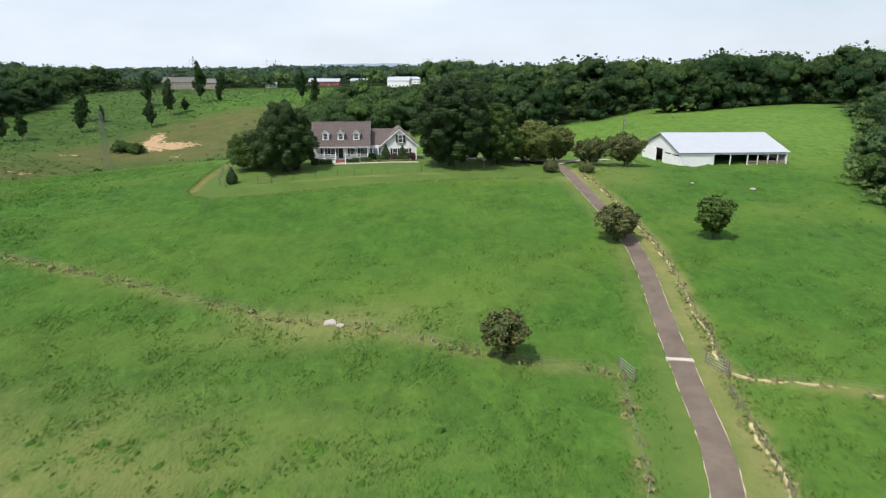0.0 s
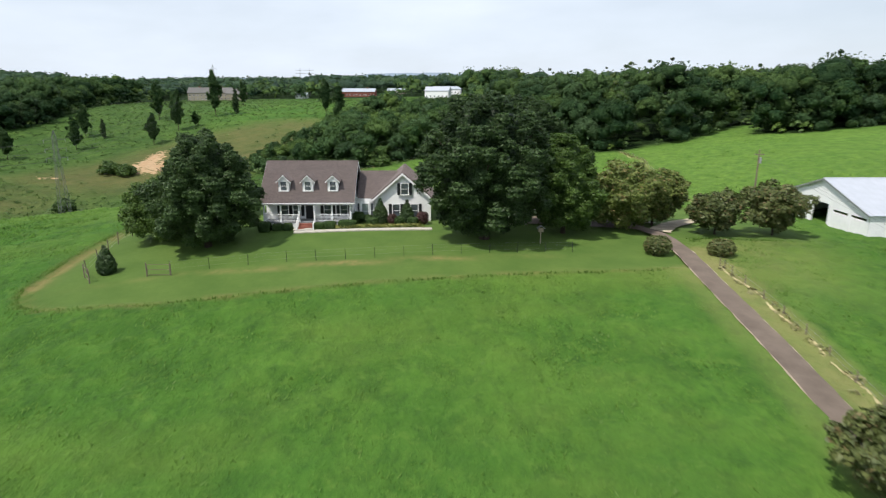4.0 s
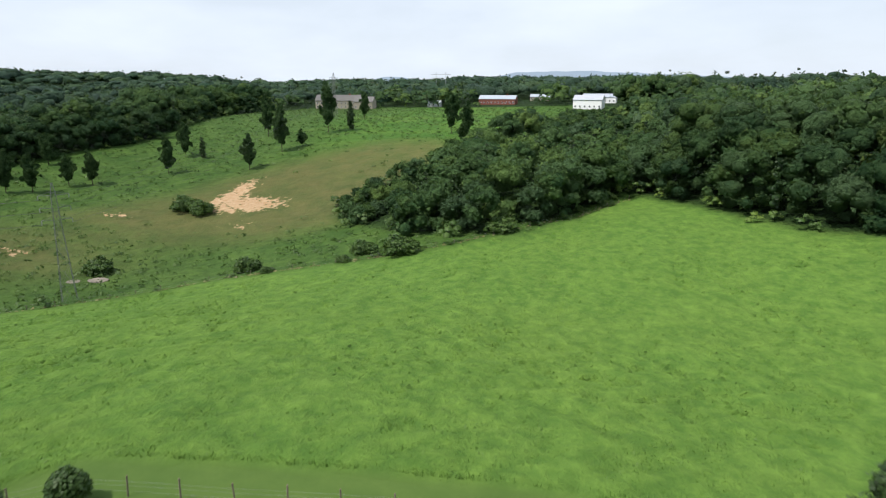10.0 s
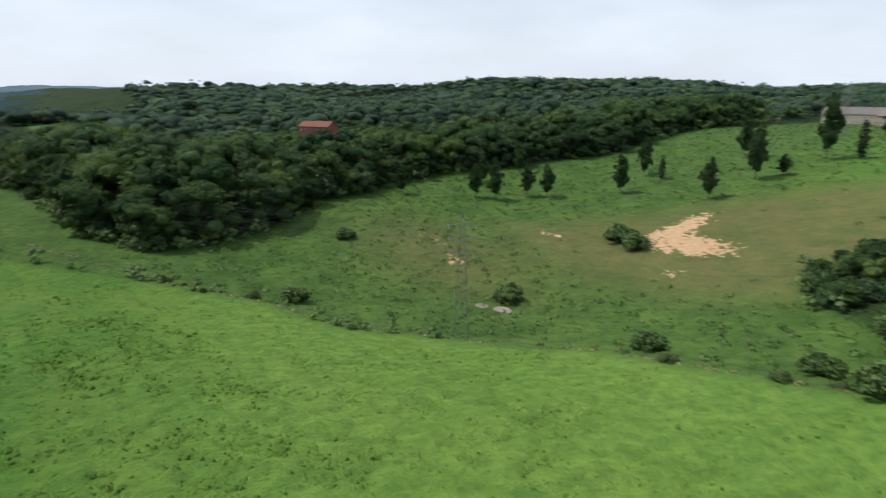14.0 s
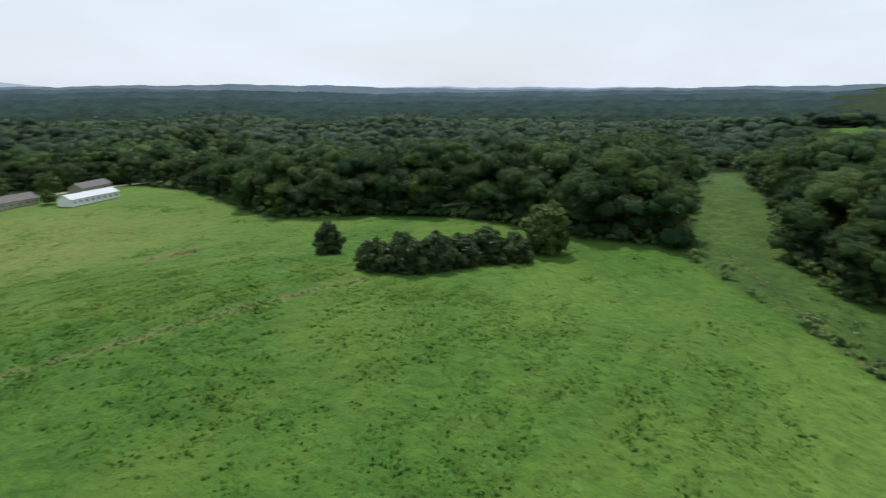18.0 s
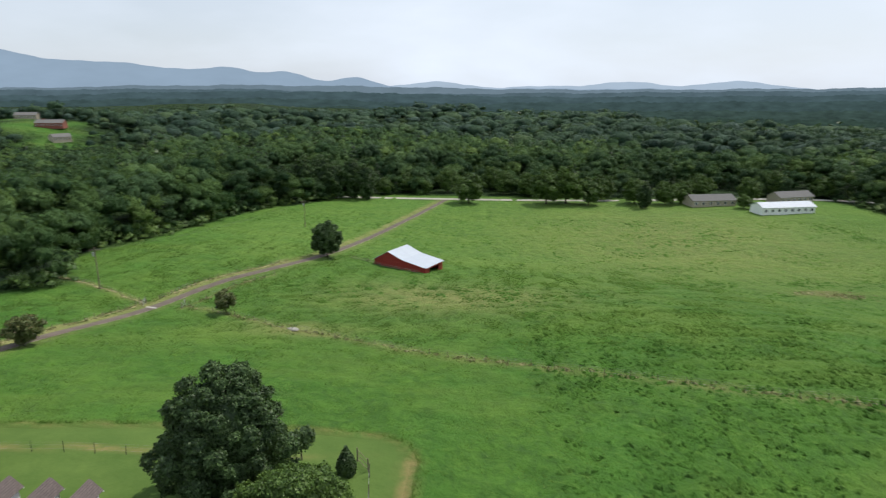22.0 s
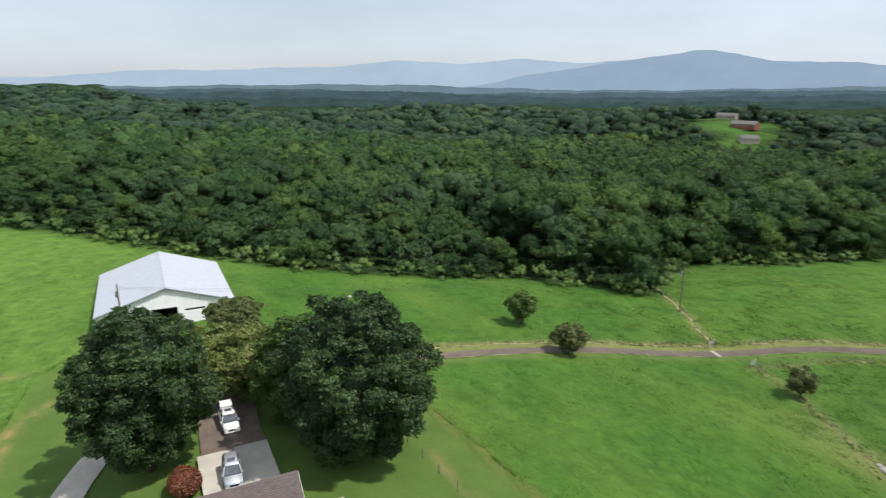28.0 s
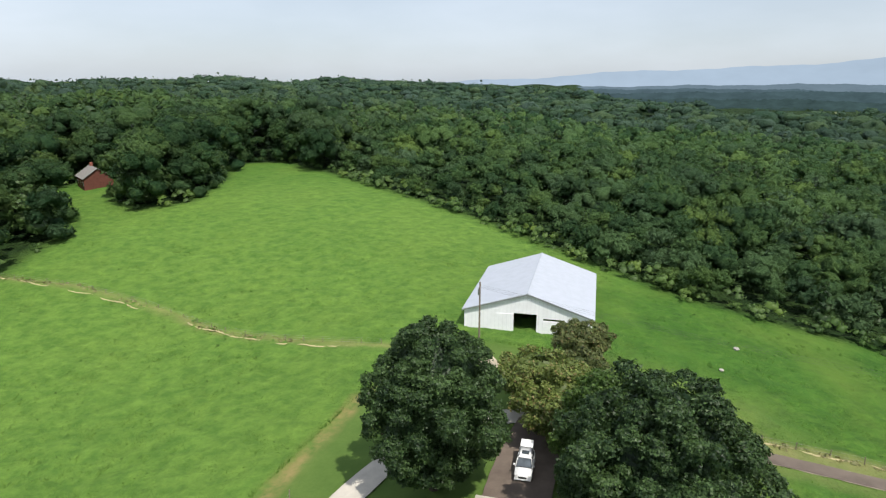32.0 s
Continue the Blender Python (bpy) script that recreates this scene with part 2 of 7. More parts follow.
def shingles():
    m, n, l, b = nodes_of("asphalt shingles", 0.9, 0.0, 0.2)
    co = n.new("ShaderNodeTexCoord").outputs["UV"]
    br = n.new("ShaderNodeTexBrick")
    br.inputs["Scale"].default_value = 1.0
    br.inputs["Brick Width"].default_value, br.inputs["Row Height"].default_value = 0.32, 0.17
    br.inputs["Mortar Size"].default_value, br.inputs["Mortar Smooth"].default_value = 0.012, 0.6
    br.inputs["Color1"].default_value = (0.140, 0.112, 0.106, 1)
    br.inputs["Color2"].default_value = (0.196, 0.160, 0.150, 1)
    br.inputs["Mortar"].default_value = (0.086, 0.070, 0.067, 1)
    l.new(co, br.inputs["Vector"])
    c = mix(n, l, maths(n, l, "MULTIPLY", noise_fac(n, l, 0.9, 5, 0.65, 0.3, 0.7), 0.3), br.outputs["Color"], (0.150, 0.122, 0.118))
    c = mix(n, l, maths(n, l, "MULTIPLY", noise_fac(n, l, 0.25, 4, 0.6, 0.35, 0.65), 0.35), c, (0.24, 0.19, 0.18))
    # each course laps over the one below it
    sep = n.new("ShaderNodeSeparateXYZ")
    l.new(co, sep.inputs[0])
    lap = maths(n, l, "FRACT", maths(n, l, "DIVIDE", sep.outputs[1], 0.17))
    c = mix(n, l, maths(n, l, "MULTIPLY", maths(n, l, "LESS_THAN", lap, 0.16), 0.55), c, (0.070, 0.058, 0.056))
    grit = noise_fac(n, l, 9.0, 3, 0.7, 0.3, 0.7)
    c = mix(n, l, maths(n, l, "MULTIPLY", grit, 0.35), c, (0.105, 0.086, 0.083))
    l.new(c, b.inputs["Base Color"])
    bump(n, l, b, maths(n, l, "SUBTRACT", maths(n, l, "SUBTRACT", 1.0, lap), maths(n, l, "MULTIPLY", br.outputs["Fac"], 0.5)), 0.8, 0.02)
    return m


def boards(name, colour, pitch, relief=0.6, axis=2, gap=0.5):
    """Lap siding or ribbed sheet: ridges that repeat along one axis."""
    m, n, l, b = nodes_of(name, 0.55, 0.0, 0.3)
    sep = n.new("ShaderNodeSeparateXYZ")
    co = n.new("ShaderNodeTexCoord").outputs["Object"]
    l.new(co, sep.inputs[0])
    saw = maths(n, l, "FRACT", maths(n, l, "DIVIDE", sep.outputs[axis], pitch))
    c = mix(n, l, noise_fac(n, l, 0.8, 4, 0.6, 0.3, 0.7, co), tuple(v * 0.9 for v in colour), colour)
    line = maths(n, l, "LESS_THAN", saw, 0.10)
    c = mix(n, l, maths(n, l, "MULTIPLY", line, gap), c, tuple(v * 0.45 for v in colour))
    l.new(c, b.inputs["Base Color"])
    bump(n, l, b, maths(n, l, "SUBTRACT", 1.0, saw), relief, 0.012)
    return m


def glass_dark(name, colour=(0.05, 0.06, 0.07)):
    m, n, l, b = nodes_of(name, 0.06, 0.0, 0.8)
    l.new(mix(n, l, noise_fac(n, l, 1.3, 2, 0.5, 0.35, 0.65), colour, tuple(v * 1.8 for v in colour)), b.inputs["Base Color"])
    return m


LAND = ground_material()
SHINGLE = shingles()
SIDING = boards("white lap siding", (0.90, 0.90, 0.90), 0.125, 0.5, 2, 0.3)
BARN_WALL = boards("white ribbed sheet", (0.90, 0.90, 0.92), 0.6, 0.25, 1, 0.2)
BARN_ROOF = boards("pale metal roof", (0.42, 0.445, 0.50), 0.9, 0.3, 0, 0.12)
RED_BOARD = boards("red barn boards", (0.30, 0.035, 0.030), 0.25, 0.5, 0, 0.6)
TIN = boards("galvanised roof", (0.38, 0.42, 0.48), 0.7, 0.3, 0, 0.2)
WHITE = plain("white paint", (0.87, 0.87, 0.88), 0.5, 0, 0.06)
BLACK = plain("black paint", (0.018, 0.02, 0.022), 0.5, 0, 0.2)
PANE = glass_dark("window glass")
PALE_PANE = glass_dark("curtained window glass", (0.16, 0.19, 0.19))
LAMP_RED = plain("red lamp plastic", (0.30, 0.02, 0.02), 0.3, 0, 0.05, 1, 5, 0, 0.5)
ASPHALT = plain("worn asphalt", (0.150, 0.118, 0.096), 0.9, 0, 0.28, 0.5, 9.0, 0.4)
CONCRETE = plain("concrete", (0.45, 0.42, 0.37), 0.85, 0, 0.16, 0.6, 8.0, 0.3)
GRAVEL = plain("pale gravel", (0.42, 0.36, 0.27), 0.95, 0, 0.3, 0.8, 6.0, 0.6)
BRICK = plain("red brick", (0.29, 0.105, 0.075), 0.85, 0, 0.25, 2.0, 14.0, 0.4)
MUD = plain("pale dried mud", (0.27, 0.235, 0.19), 0.95, 0, 0.3, 0.8, 6.0, 0.5)
STRAW = plain("straw", (0.46, 0.40, 0.22), 0.95, 0, 0.35, 1.2, 7.0, 0.8)
WOOD = plain("weathered post wood", (0.20, 0.165, 0.125), 0.9, 0, 0.3, 2.0, 20.0, 0.5)
PALE_WOOD = plain("pale rail wood", (0.42, 0.36, 0.26), 0.9, 0, 0.3, 2.0, 20.0, 0.5)
BARK = plain("bark", (0.075, 0.058, 0.043), 0.95, 0, 0.35, 2.5, 14.0, 0.9)
STEEL = plain("galvanised steel", (0.42, 0.43, 0.44), 0.5, 0.6, 0.2, 2.0, 20.0, 0.1)
LATTICE = plain("weathered lattice steel", (0.19, 0.20, 0.19), 0.7, 0.1, 0.2, 2.0, 20.0, 0.1)
CABLE = plain("power cable", (0.085, 0.09, 0.095), 0.85, 0.0, 0.1, 2.0, 20.0, 0)
WIRE = plain("wire", (0.30, 0.31, 0.32), 0.4, 0.5, 0.1, 2.0, 20.0, 0)
ROCK = plain("pale rock", (0.46, 0.43, 0.39), 0.9, 0, 0.25, 1.2, 8.0, 0.6)
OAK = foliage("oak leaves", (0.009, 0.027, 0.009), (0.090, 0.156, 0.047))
MAPLE = foliage("maple leaves", (0.034, 0.076, 0.014), (0.118, 0.195, 0.038))
GOLD = foliage("yellowing leaves", (0.080, 0.118, 0.026), (0.215, 0.262, 0.066), (0.28, 0.21, 0.09), 0.10)
RUSSET = foliage("russet leaves", (0.054, 0.078, 0.024), (0.160, 0.182, 0.060), (0.20, 0.135, 0.066), 0.08)
TIMBER = foliage("dark hardwood leaves", (0.030, 0.072, 0.031), (0.120, 0.206, 0.074), None, 0, 0.25, True)
WOODS = foliage("woodland leaves", (0.034, 0.082, 0.035), (0.134, 0.236, 0.084), None, 0, 0.25, True)
# far woods: distance haze is mixed into the leaf colour, paler and bluer
HAZED_WOODS = foliage("haze-tinted distant woodland leaves", (0.028, 0.060, 0.037), (0.088, 0.148, 0.084), None, 0, 0.2, True)
PINE = foliage("conifer needles", (0.014, 0.038, 0.011), (0.058, 0.100, 0.026), None, 0, 0.1)
BOX = foliage("clipped shrub leaves", (0.020, 0.054, 0.014), (0.074, 0.132, 0.032))
REDLEAF = foliage("red shrub leaves", (0.11, 0.035, 0.022), (0.24, 0.085, 0.045))
PURPLE = foliage("purple shrub leaves", (0.050, 0.022, 0.024), (0.110, 0.050, 0.050))
SCRUB = foliage("scrub leaves", (0.036, 0.080, 0.018), (0.115, 0.190, 0.042))
BLADE = foliage("grass blades", (0.066, 0.150, 0.024), (0.134, 0.242, 0.040), None, 0, 0.45)
WEED = foliage("dry weeds", (0.15, 0.16, 0.062), (0.34, 0.31, 0.14), (0.10, 0.085, 0.05), 0.1)
SEDGE = foliage("pale border plants", (0.16, 0.19, 0.045), (0.33, 0.33, 0.10))


# ---- shapes ----
class Shape:
    """Corners and faces of one mesh, built up piece by piece."""

    def __init__(self):
        self.v, self.f = [], []

    def add(self, verts, faces):
        o = len(self.v)
        self.v += [tuple(p) for p in verts]
        self.f += [tuple(i + o for i in q) for q in faces]
        return self

    def box(self, x0, y0, z0, x1, y1, z1, m=None):
        p = [(x, y, z) for z in (z0, z1) for x, y in ((x0, y0), (x1, y0), (x1, y1), (x0, y1))]
        if m is not None:
            p = [m @ Vector(q) for q in p]
        return self.add(p, [(3, 2, 1, 0), (4, 5, 6, 7), (0, 1, 5, 4), (1, 2, 6, 5), (2, 3, 7, 6), (3, 0, 4, 7)])

    def slab(self, pts, thick):
        """A flat polygon with thickness below it, along its normal."""
        a, b, c = (Vector(p) for p in pts[:3])
        nrm = (b - a).cross(c - a).normalized() * thick
        k = len(pts)
        v = [Vector(p) for p in pts] + [Vector(p) - nrm for p in pts]
        f = [tuple(range(k)), tuple(range(2 * k - 1, k - 1, -1))]
        return self.add(v, f + [(i, i + k, (i + 1) % k + k, (i + 1) % k) for i in range(k)])

    def rod(self, a, b, r, r2=None, sides=6):
        a, b = Vector(a), Vector(b)
        d = (b - a).normalized()
        u = d.orthogonal().normalized()
        w = d.cross(u)
        r2 = r if r2 is None else r2
        ring = [(math.cos(2 * math.pi * i / sides), math.sin(2 * math.pi * i / sides)) for i in range(sides)]
        v = [a + (u * c + w * s) * r for c, s in ring] + [b + (u * c + w * s) * r2 for c, s in ring]
        f = [(i, (i + 1) % sides, (i + 1) % sides + sides, i + sides) for i in range(sides)]
        return self.add(v, f + [tuple(range(sides - 1, -1, -1)), tuple(range(sides, 2 * sides))])

    def loft(self, rings, closed=True):
        """Skin over rings of the same number of corners."""
        k = len(rings[0])
        v = [p for r in rings for p in r]
        f = [(j * k + i, j * k + (i + 1) % k, (j + 1) * k + (i + 1) % k, (j + 1) * k + i) for j in range(len(rings) - 1) for i in range(k)]
        if closed:
            f += [tuple(range(k - 1, -1, -1)), tuple(range((len(rings) - 1) * k, len(rings) * k))]
        return self.add(v, f)

    def mesh(self, name, mat, smooth=False):
        me = bpy.data.meshes.new(name)
        me.from_pydata(self.v, [], self.f)
        me.materials.append(mat)
        if smooth:
            me.polygons.foreach_set("use_smooth", [True] * len(me.polygons))
        return me


def mesh_np(name, verts, faces, mat, tone=None, smooth=False, tint=None):
    """A mesh straight from arrays; all faces have the same number of corners."""
    me = bpy.data.meshes.new(name)
    nv, nf, k = len(verts), len(faces), faces.shape[1]
    me.vertices.add(nv)
    me.vertices.foreach_set("co", np.ascontiguousarray(verts, dtype=np.float32).ravel())
    me.loops.add(nf * k)
    me.loops.foreach_set("vertex_index", np.ascontiguousarray(faces, dtype=np.int32).ravel())
    me.polygons.add(nf)
    me.polygons.foreach_set("loop_start", np.arange(0, nf * k, k, dtype=np.int32))
    if smooth:
        me.polygons.foreach_set("use_smooth", np.ones(nf, dtype=bool))
    me.materials.append(mat)
    me.update(calc_edges=True)
    if tone is not None:
        a = me.attributes.new("tone", "FLOAT", "POINT")
        a.data.foreach_set("value", np.ascontiguousarray(tone, dtype=np.float32))
    if tint is not None:
        a = me.attributes.new("tint", "FLOAT", "POINT")
        a.data.foreach_set("value", np.ascontiguousarray(tint, dtype=np.float32))
    return me


def uv_roof(me):
    """Shingle courses run level: u along the eave, v up the slope, in metres."""
    uv = me.uv_layers.new(name="UVMap")
    for p in me.polygons:
        nrm = p.normal
        u = Vector((-nrm.y, nrm.x, 0))
        u = u.normalized() if u.length > 1e-4 else Vector((1, 0, 0))
        w = nrm.cross(u)
        for i in p.loop_indices:
            co = me.vertices[me.loops[i].vertex_index].co
            uv.data[i].uv = (co.dot(u), co.dot(w))
    return me


def part(name, shape, mat, parent, label="", smooth=False, roof=False):
    me = shape.mesh(name, mat, smooth) if isinstance(shape, Shape) else shape
    if roof:
        uv_roof(me)
    ob = new(name, me)
    ob.parent = parent
    if label:
        tagged(ob, label)
    return ob


def thing(name, label, category, at=(0, 0, 0), turn=0.0, group="", kind=""):
    ob = new(name)
    ob.matrix_basis = pose(*at, 0, 0, turn)
    ob.empty_display_size = 0.3
    return tagged(ob, label, category, group, kind)


def child(name, parent, me, m=None, label=""):
    """One more object on a mesh that others share."""
    ob = new(name, me)
    ob.parent = parent
    if m is not None:
        ob.matrix_basis = m
    if label:
        tagged(ob, label)
    return ob


# gentle swells of the land: centre x, y, spread, height
KNOLLS = [
    (0, 0, 40, 11.0), (365, -492, 75, 17.0), (45, -5, 40, 1.7), (85, 5, 40, 3.6), (-45, -5, 40, -5.4), (-90, -10, 45, 2.7), (0, -60, 45, -5.8),
    (50, -60, 45, 1.4), (-50, -75, 50, 12.5), (45, 45, 45, -6.9), (0, 60, 50, -3.2), (-20, -60, 30, -2.9), (-55, 90, 50, 4.7),
    (-95, 170, 50, -3.1), (-50, 160, 40, -2.5), (60, -110, 50, 5.4), (-60, -130, 50, -7.8), (-85, 100, 45, -13.2), (-60, 40, 40, 2.8), (38, -78, 14, -1.2), (66, 5, 7, -0.5),
]
RIDGES = [
    (-20, -120, 60, -0.9), (-140, 130, 60, 0.8), (0, 150, 60, -3.4), (-115, 240, 60, 4.2), (-150, 200, 60, -12.7), (120, 50, 70, 5.9),
    (140, -80, 80, -7.2), (-120, -70, 60, -1.2), (-30, 270, 120, 1.8), (-230, 0, 110, 8.1), (0, -270, 110, -2.8), (-120, -200, 80, 2.1),
    (220, -40, 110, 1.9), (200, 120, 90, 7.0),
]
FAR_RIDGES = [
    (-110, -140, 60, -2.2), (-150, 60, 60, -8.5), (0, 500, 250, -1.6), (-350, 350, 180, 7.0), (400, 350, 250, 17.0), (-500, 0, 220, -16.8),
    (-400, -350, 250, -12.9), (0, -600, 250, -6.4), (400, -350, 250, -8.8), (500, 0, 220, -10.3), (0, 900, 350, 24.0), (-800, 500, 400, 9.0),
    (900, 500, 400, 13.5), (150, 220, 90, -6.3),
]

# ---- the land ----
def land(x, y):
    x, y = np.asarray(x, float), np.asarray(y, float)
    z = np.full(np.broadcast(x, y).shape, -6.0)
    for a, b, s, h in KNOLLS + RIDGES + FAR_RIDGES:
        z = z + h * np.exp(-((x - a) ** 2 + (y - b) ** 2) / (2.0 * s * s))
    r = np.hypot(x, y)
    k = np.clip((r - 600) / 900, 0, 1)
    k = k * k * (3 - 2 * k)
    z = z + k * (13 + 11 * np.sin(x / 330 + 1.3) * np.cos(y / 410 + 0.4) + 7 * np.sin((x + 1.4 * y) / 210) + 9 * (y > 0) * np.clip(r / 2000, 0, 1))
    hill = np.clip((r - 260) / 160, 0, 1) * (1 - np.exp(-((x + 90) / 190) ** 2) * (y > 0))
    z = z + hill * (5.5 * np.sin(x / 62 + 0.7) * np.sin(y / 78 + 1.1) + 3.0 * np.sin((x - y) / 44))
    south = np.clip((180 - y) / 300, 0, 1)
    s = np.clip((r - 680 - 420 * np.clip((x + 250) / 300, 0, 1)) / 450, 0, 1)
    return z + 11 * (1 - south) * np.clip((r - 1000) / 150, 0, 1) - 38 * south * s * s * (3 - 2 * s)


def level(x, y):
    return float(land(x, y))


def inside(poly, x, y):
    """Metres inside a polygon (outside: minus)."""
    p = np.array(poly, float)
    hit = np.zeros(x.shape, bool)
    best = np.full(x.shape, 1e9)
    for (ax, ay), (bx, by) in zip(p, np.roll(p, -1, 0)):
        if ay != by:
            hit ^= ((ay > y) != (by > y)) & (x < (bx - ax) * (y - ay) / (by - ay) + ax)
        t = np.clip(((x - ax) * (bx - ax) + (y - ay) * (by - ay)) / max((bx - ax) ** 2 + (by - ay) ** 2, 1e-9), 0, 1)
        best = np.minimum(best, np.hypot(x - ax - t * (bx - ax), y - ay - t * (by - ay)))
    return np.where(hit, best, -best)


def away(line, x, y):
    """Metres from an open line."""
    best = np.full(x.shape, 1e9)
    for (ax, ay), (bx, by) in zip(line, line[1:]):
        t = np.clip(((x - ax) * (bx - ax) + (y - ay) * (by - ay)) / max((bx - ax) ** 2 + (by - ay) ** 2, 1e-9), 0, 1)
        best = np.minimum(best, np.hypot(x - ax - t * (bx - ax), y - ay - t * (by - ay)))
    return best


def soft(d, w):
    k = np.clip(d / w * 0.5 + 0.5, 0, 1)
    return k * k * (3 - 2 * k)


OPEN = [(25, 158), (38, 142), (55, 116), (70, 108), (89, 112), (99, 118), (110, 133), (129, 156), (146, 158), (145, 141), (119, 125), (110, 111), (121, 101), (151, 110), (180, 126), (189, 112),
        (160, 72), (130, 25), (111, 2), (94, -19), (88, -36), (85, -48), (81, -66), (60, -88), (80, -116), (72, -145),
        (70, -188), (63, -217), (44, -240), (34, -262), (-60, -264), (-180, -264), (-190, -249), (-196, -213), (-163, -132), (-179, -93),
        (-184, -60), (-174, -18), (-181, 5), (-134, 47), (-118, 61), (-96, 69), (-84, 83), (-62, 100), (-40, 104), (-27, 107), (-13, 116), (2, 129), (11, 134)]
CLEARING = [(-181, 5), (-470, -38), (-470, -18), (-183, 32), (-163, 46), (-164, 62), (-180, 92), (-196, 110), (-218, 174), (-210, 228),
            (-193, 262), (-214, 375), (-195, 455), (20, 455), (42, 400), (2, 372), (-1, 345), (-3, 275), (-18, 262), (-28, 240), (-34, 217), (-56, 182), (-63, 165), (-52, 147),
            (-27, 126), (-1, 118), (11, 133), (2, 128), (-13, 115), (-27, 106), (-40, 103), (-62, 99), (-84, 82), (-96, 68), (-118, 60), (-134, 46)]
HEDGE = [(-181, 20), (-134, 46), (-118, 60), (-96, 68), (-84, 82), (-62, 99), (-40, 103), (-27, 106), (-13, 115), (2, 128), (11, 133), (25, 152)]
LAWN = [(-24.5, -20), (-23, -23.5), (-20, -25), (-10, -24.8), (10, -21.8), (36, -18.5), (42, -17), (43, -6), (62, -6), (64, 16), (58, 22), (45, 23.6),
        (26, 25.5), (10, 25.8), (-8, 23.8), (-21, 22.3), (-25, 15)]
ROAD = [(-9, -250), (-3, -222), (4.5, -190), (10, -158), (15.5, -127), (23.5, -108.5), (29.3, -98), (32.5, -90), (34.1, -83.8), (35.6, -77.5), (38.6, -64.3), (40.5, -55.5), (41.5, -47), (41.7, -34), (41.7, -22), (42.4, -12), (42.3, -4), (39, 0.6), (33, 1.2), (26.8, 1.2)]
DRIVE = ROAD[:16]
EAST_FENCE = [(44.4, -17), (45.0, -30), (44.7, -43), (43.9, -53), (42.4, -62.2), (40.9, -70.8), (39.4, -77.1), (38.6, -80)]
LOWER_FENCE = [(37.3, -82.5), (36.7, -86.8), (35.5, -91.6), (34.2, -96), (29, -104.5), (22, -118)]
WEST_FENCE = [(29.9, -77.3), (29.5, -79.5), (28.2, -84.4), (27.2, -88.8), (26.0, -93.6), (20.5, -104)]
DITCH = [(39.1, -78.9), (40.4, -80.3), (43.2, -81.6), (46, -83), (49, -84.8), (58, -89), (72, -95)]
PASTURE_FENCE = [(28.4, -78), (23, -76.4), (17.5, -73.9), (12.7, -71.2), (7, -68), (-2, -65.3), (-9, -62), (-19, -57), (-31, -52), (-44, -47.3), (-64, -41), (-105, -35)]
BROWN = [(-150, 150), (-118, 205), (-104, 222), (-75, 250), (-45, 250), (-28, 230), (-40, 184), (-46, 152), (-72, 138), (-120, 138)]


def resample(line, step):
    out = [Vector((*line[0], 0))]
    for a, b in zip(line, line[1:]):
        d = Vector((b[0] - a[0], b[1] - a[1], 0))
        k = max(1, int(d.length / step))
        out += [Vector((*a, 0)) + d * (i + 1) / k for i in range(k)]
    return out


def smooth_line(line, rounds=2):
    """Round a line's corners off."""
    for _ in range(rounds):
        new_line = [line[0]]
        for a, b in zip(line, line[1:]):
            new_line += [(a[0] * 0.75 + b[0] * 0.25, a[1] * 0.75 + b[1] * 0.25), (a[0] * 0.25 + b[0] * 0.75, a[1] * 0.25 + b[1] * 0.75)]
        line = new_line + [line[-1]]
    return line


def beside(line, off):
    """The same line, moved to its right."""
    pts = resample(smooth_line(line), 2.0)
    out = []
    for i, p in enumerate(pts):
        d = (pts[min(i + 1, len(pts) - 1)] - pts[max(i - 1, 0)]).normalized()
        out.append((p.x + d.y * off, p.y - d.x * off))
    return out


def spaced(core0, core1, step, mid0, mid1, mstep, end, grow=1.16):
    a = list(np.arange(core0, core1 + 0.01, step))
    for lo, hi, sgn in ((mid0, core0, -1), (core1, mid1, 1)):
        k = int(abs(hi - lo) / mstep)
        a += [(core1 if sgn > 0 else core0) + sgn * mstep * (i + 1) for i in range(k)]
    for sgn in (-1, 1):
        p, s = (max(a), mstep) if sgn > 0 else (min(a), mstep)
        while abs(p) < end:
            s = min(s * grow, 160)
            p += sgn * s
            a.append(p)
    return np.array(sorted(set(np.round(a, 3))))


gx, gy = spaced(-62, 100, 1.0, -225, 225, 3.6, 4700), spaced(-100, 62, 1.0, -285, 320, 3.6, 4700)
X, Y = np.meshgrid(gx, gy)
Z = land(X, Y)
rr = np.hypot(X, Y)
open_d = np.maximum(inside(OPEN, X, Y), inside(CLEARING, X, Y))
for cx, cy, cr in ((358, -476, 36), (408, -510, 20), (322, -446, 20), (-700, 60, 45), (-900, 20, 60), (-330, -330, 18)):
    open_d = np.maximum(open_d, cr - np.hypot(X - cx, (Y - cy) * 1.4))
lawn_d = inside(LAWN, X, Y)
near = rr < 420
ripple = np.sin(X * 0.9 + 2 * np.sin(Y * 0.31)) * np.sin(Y * 0.8 + 1.7 * np.sin(X * 0.23))
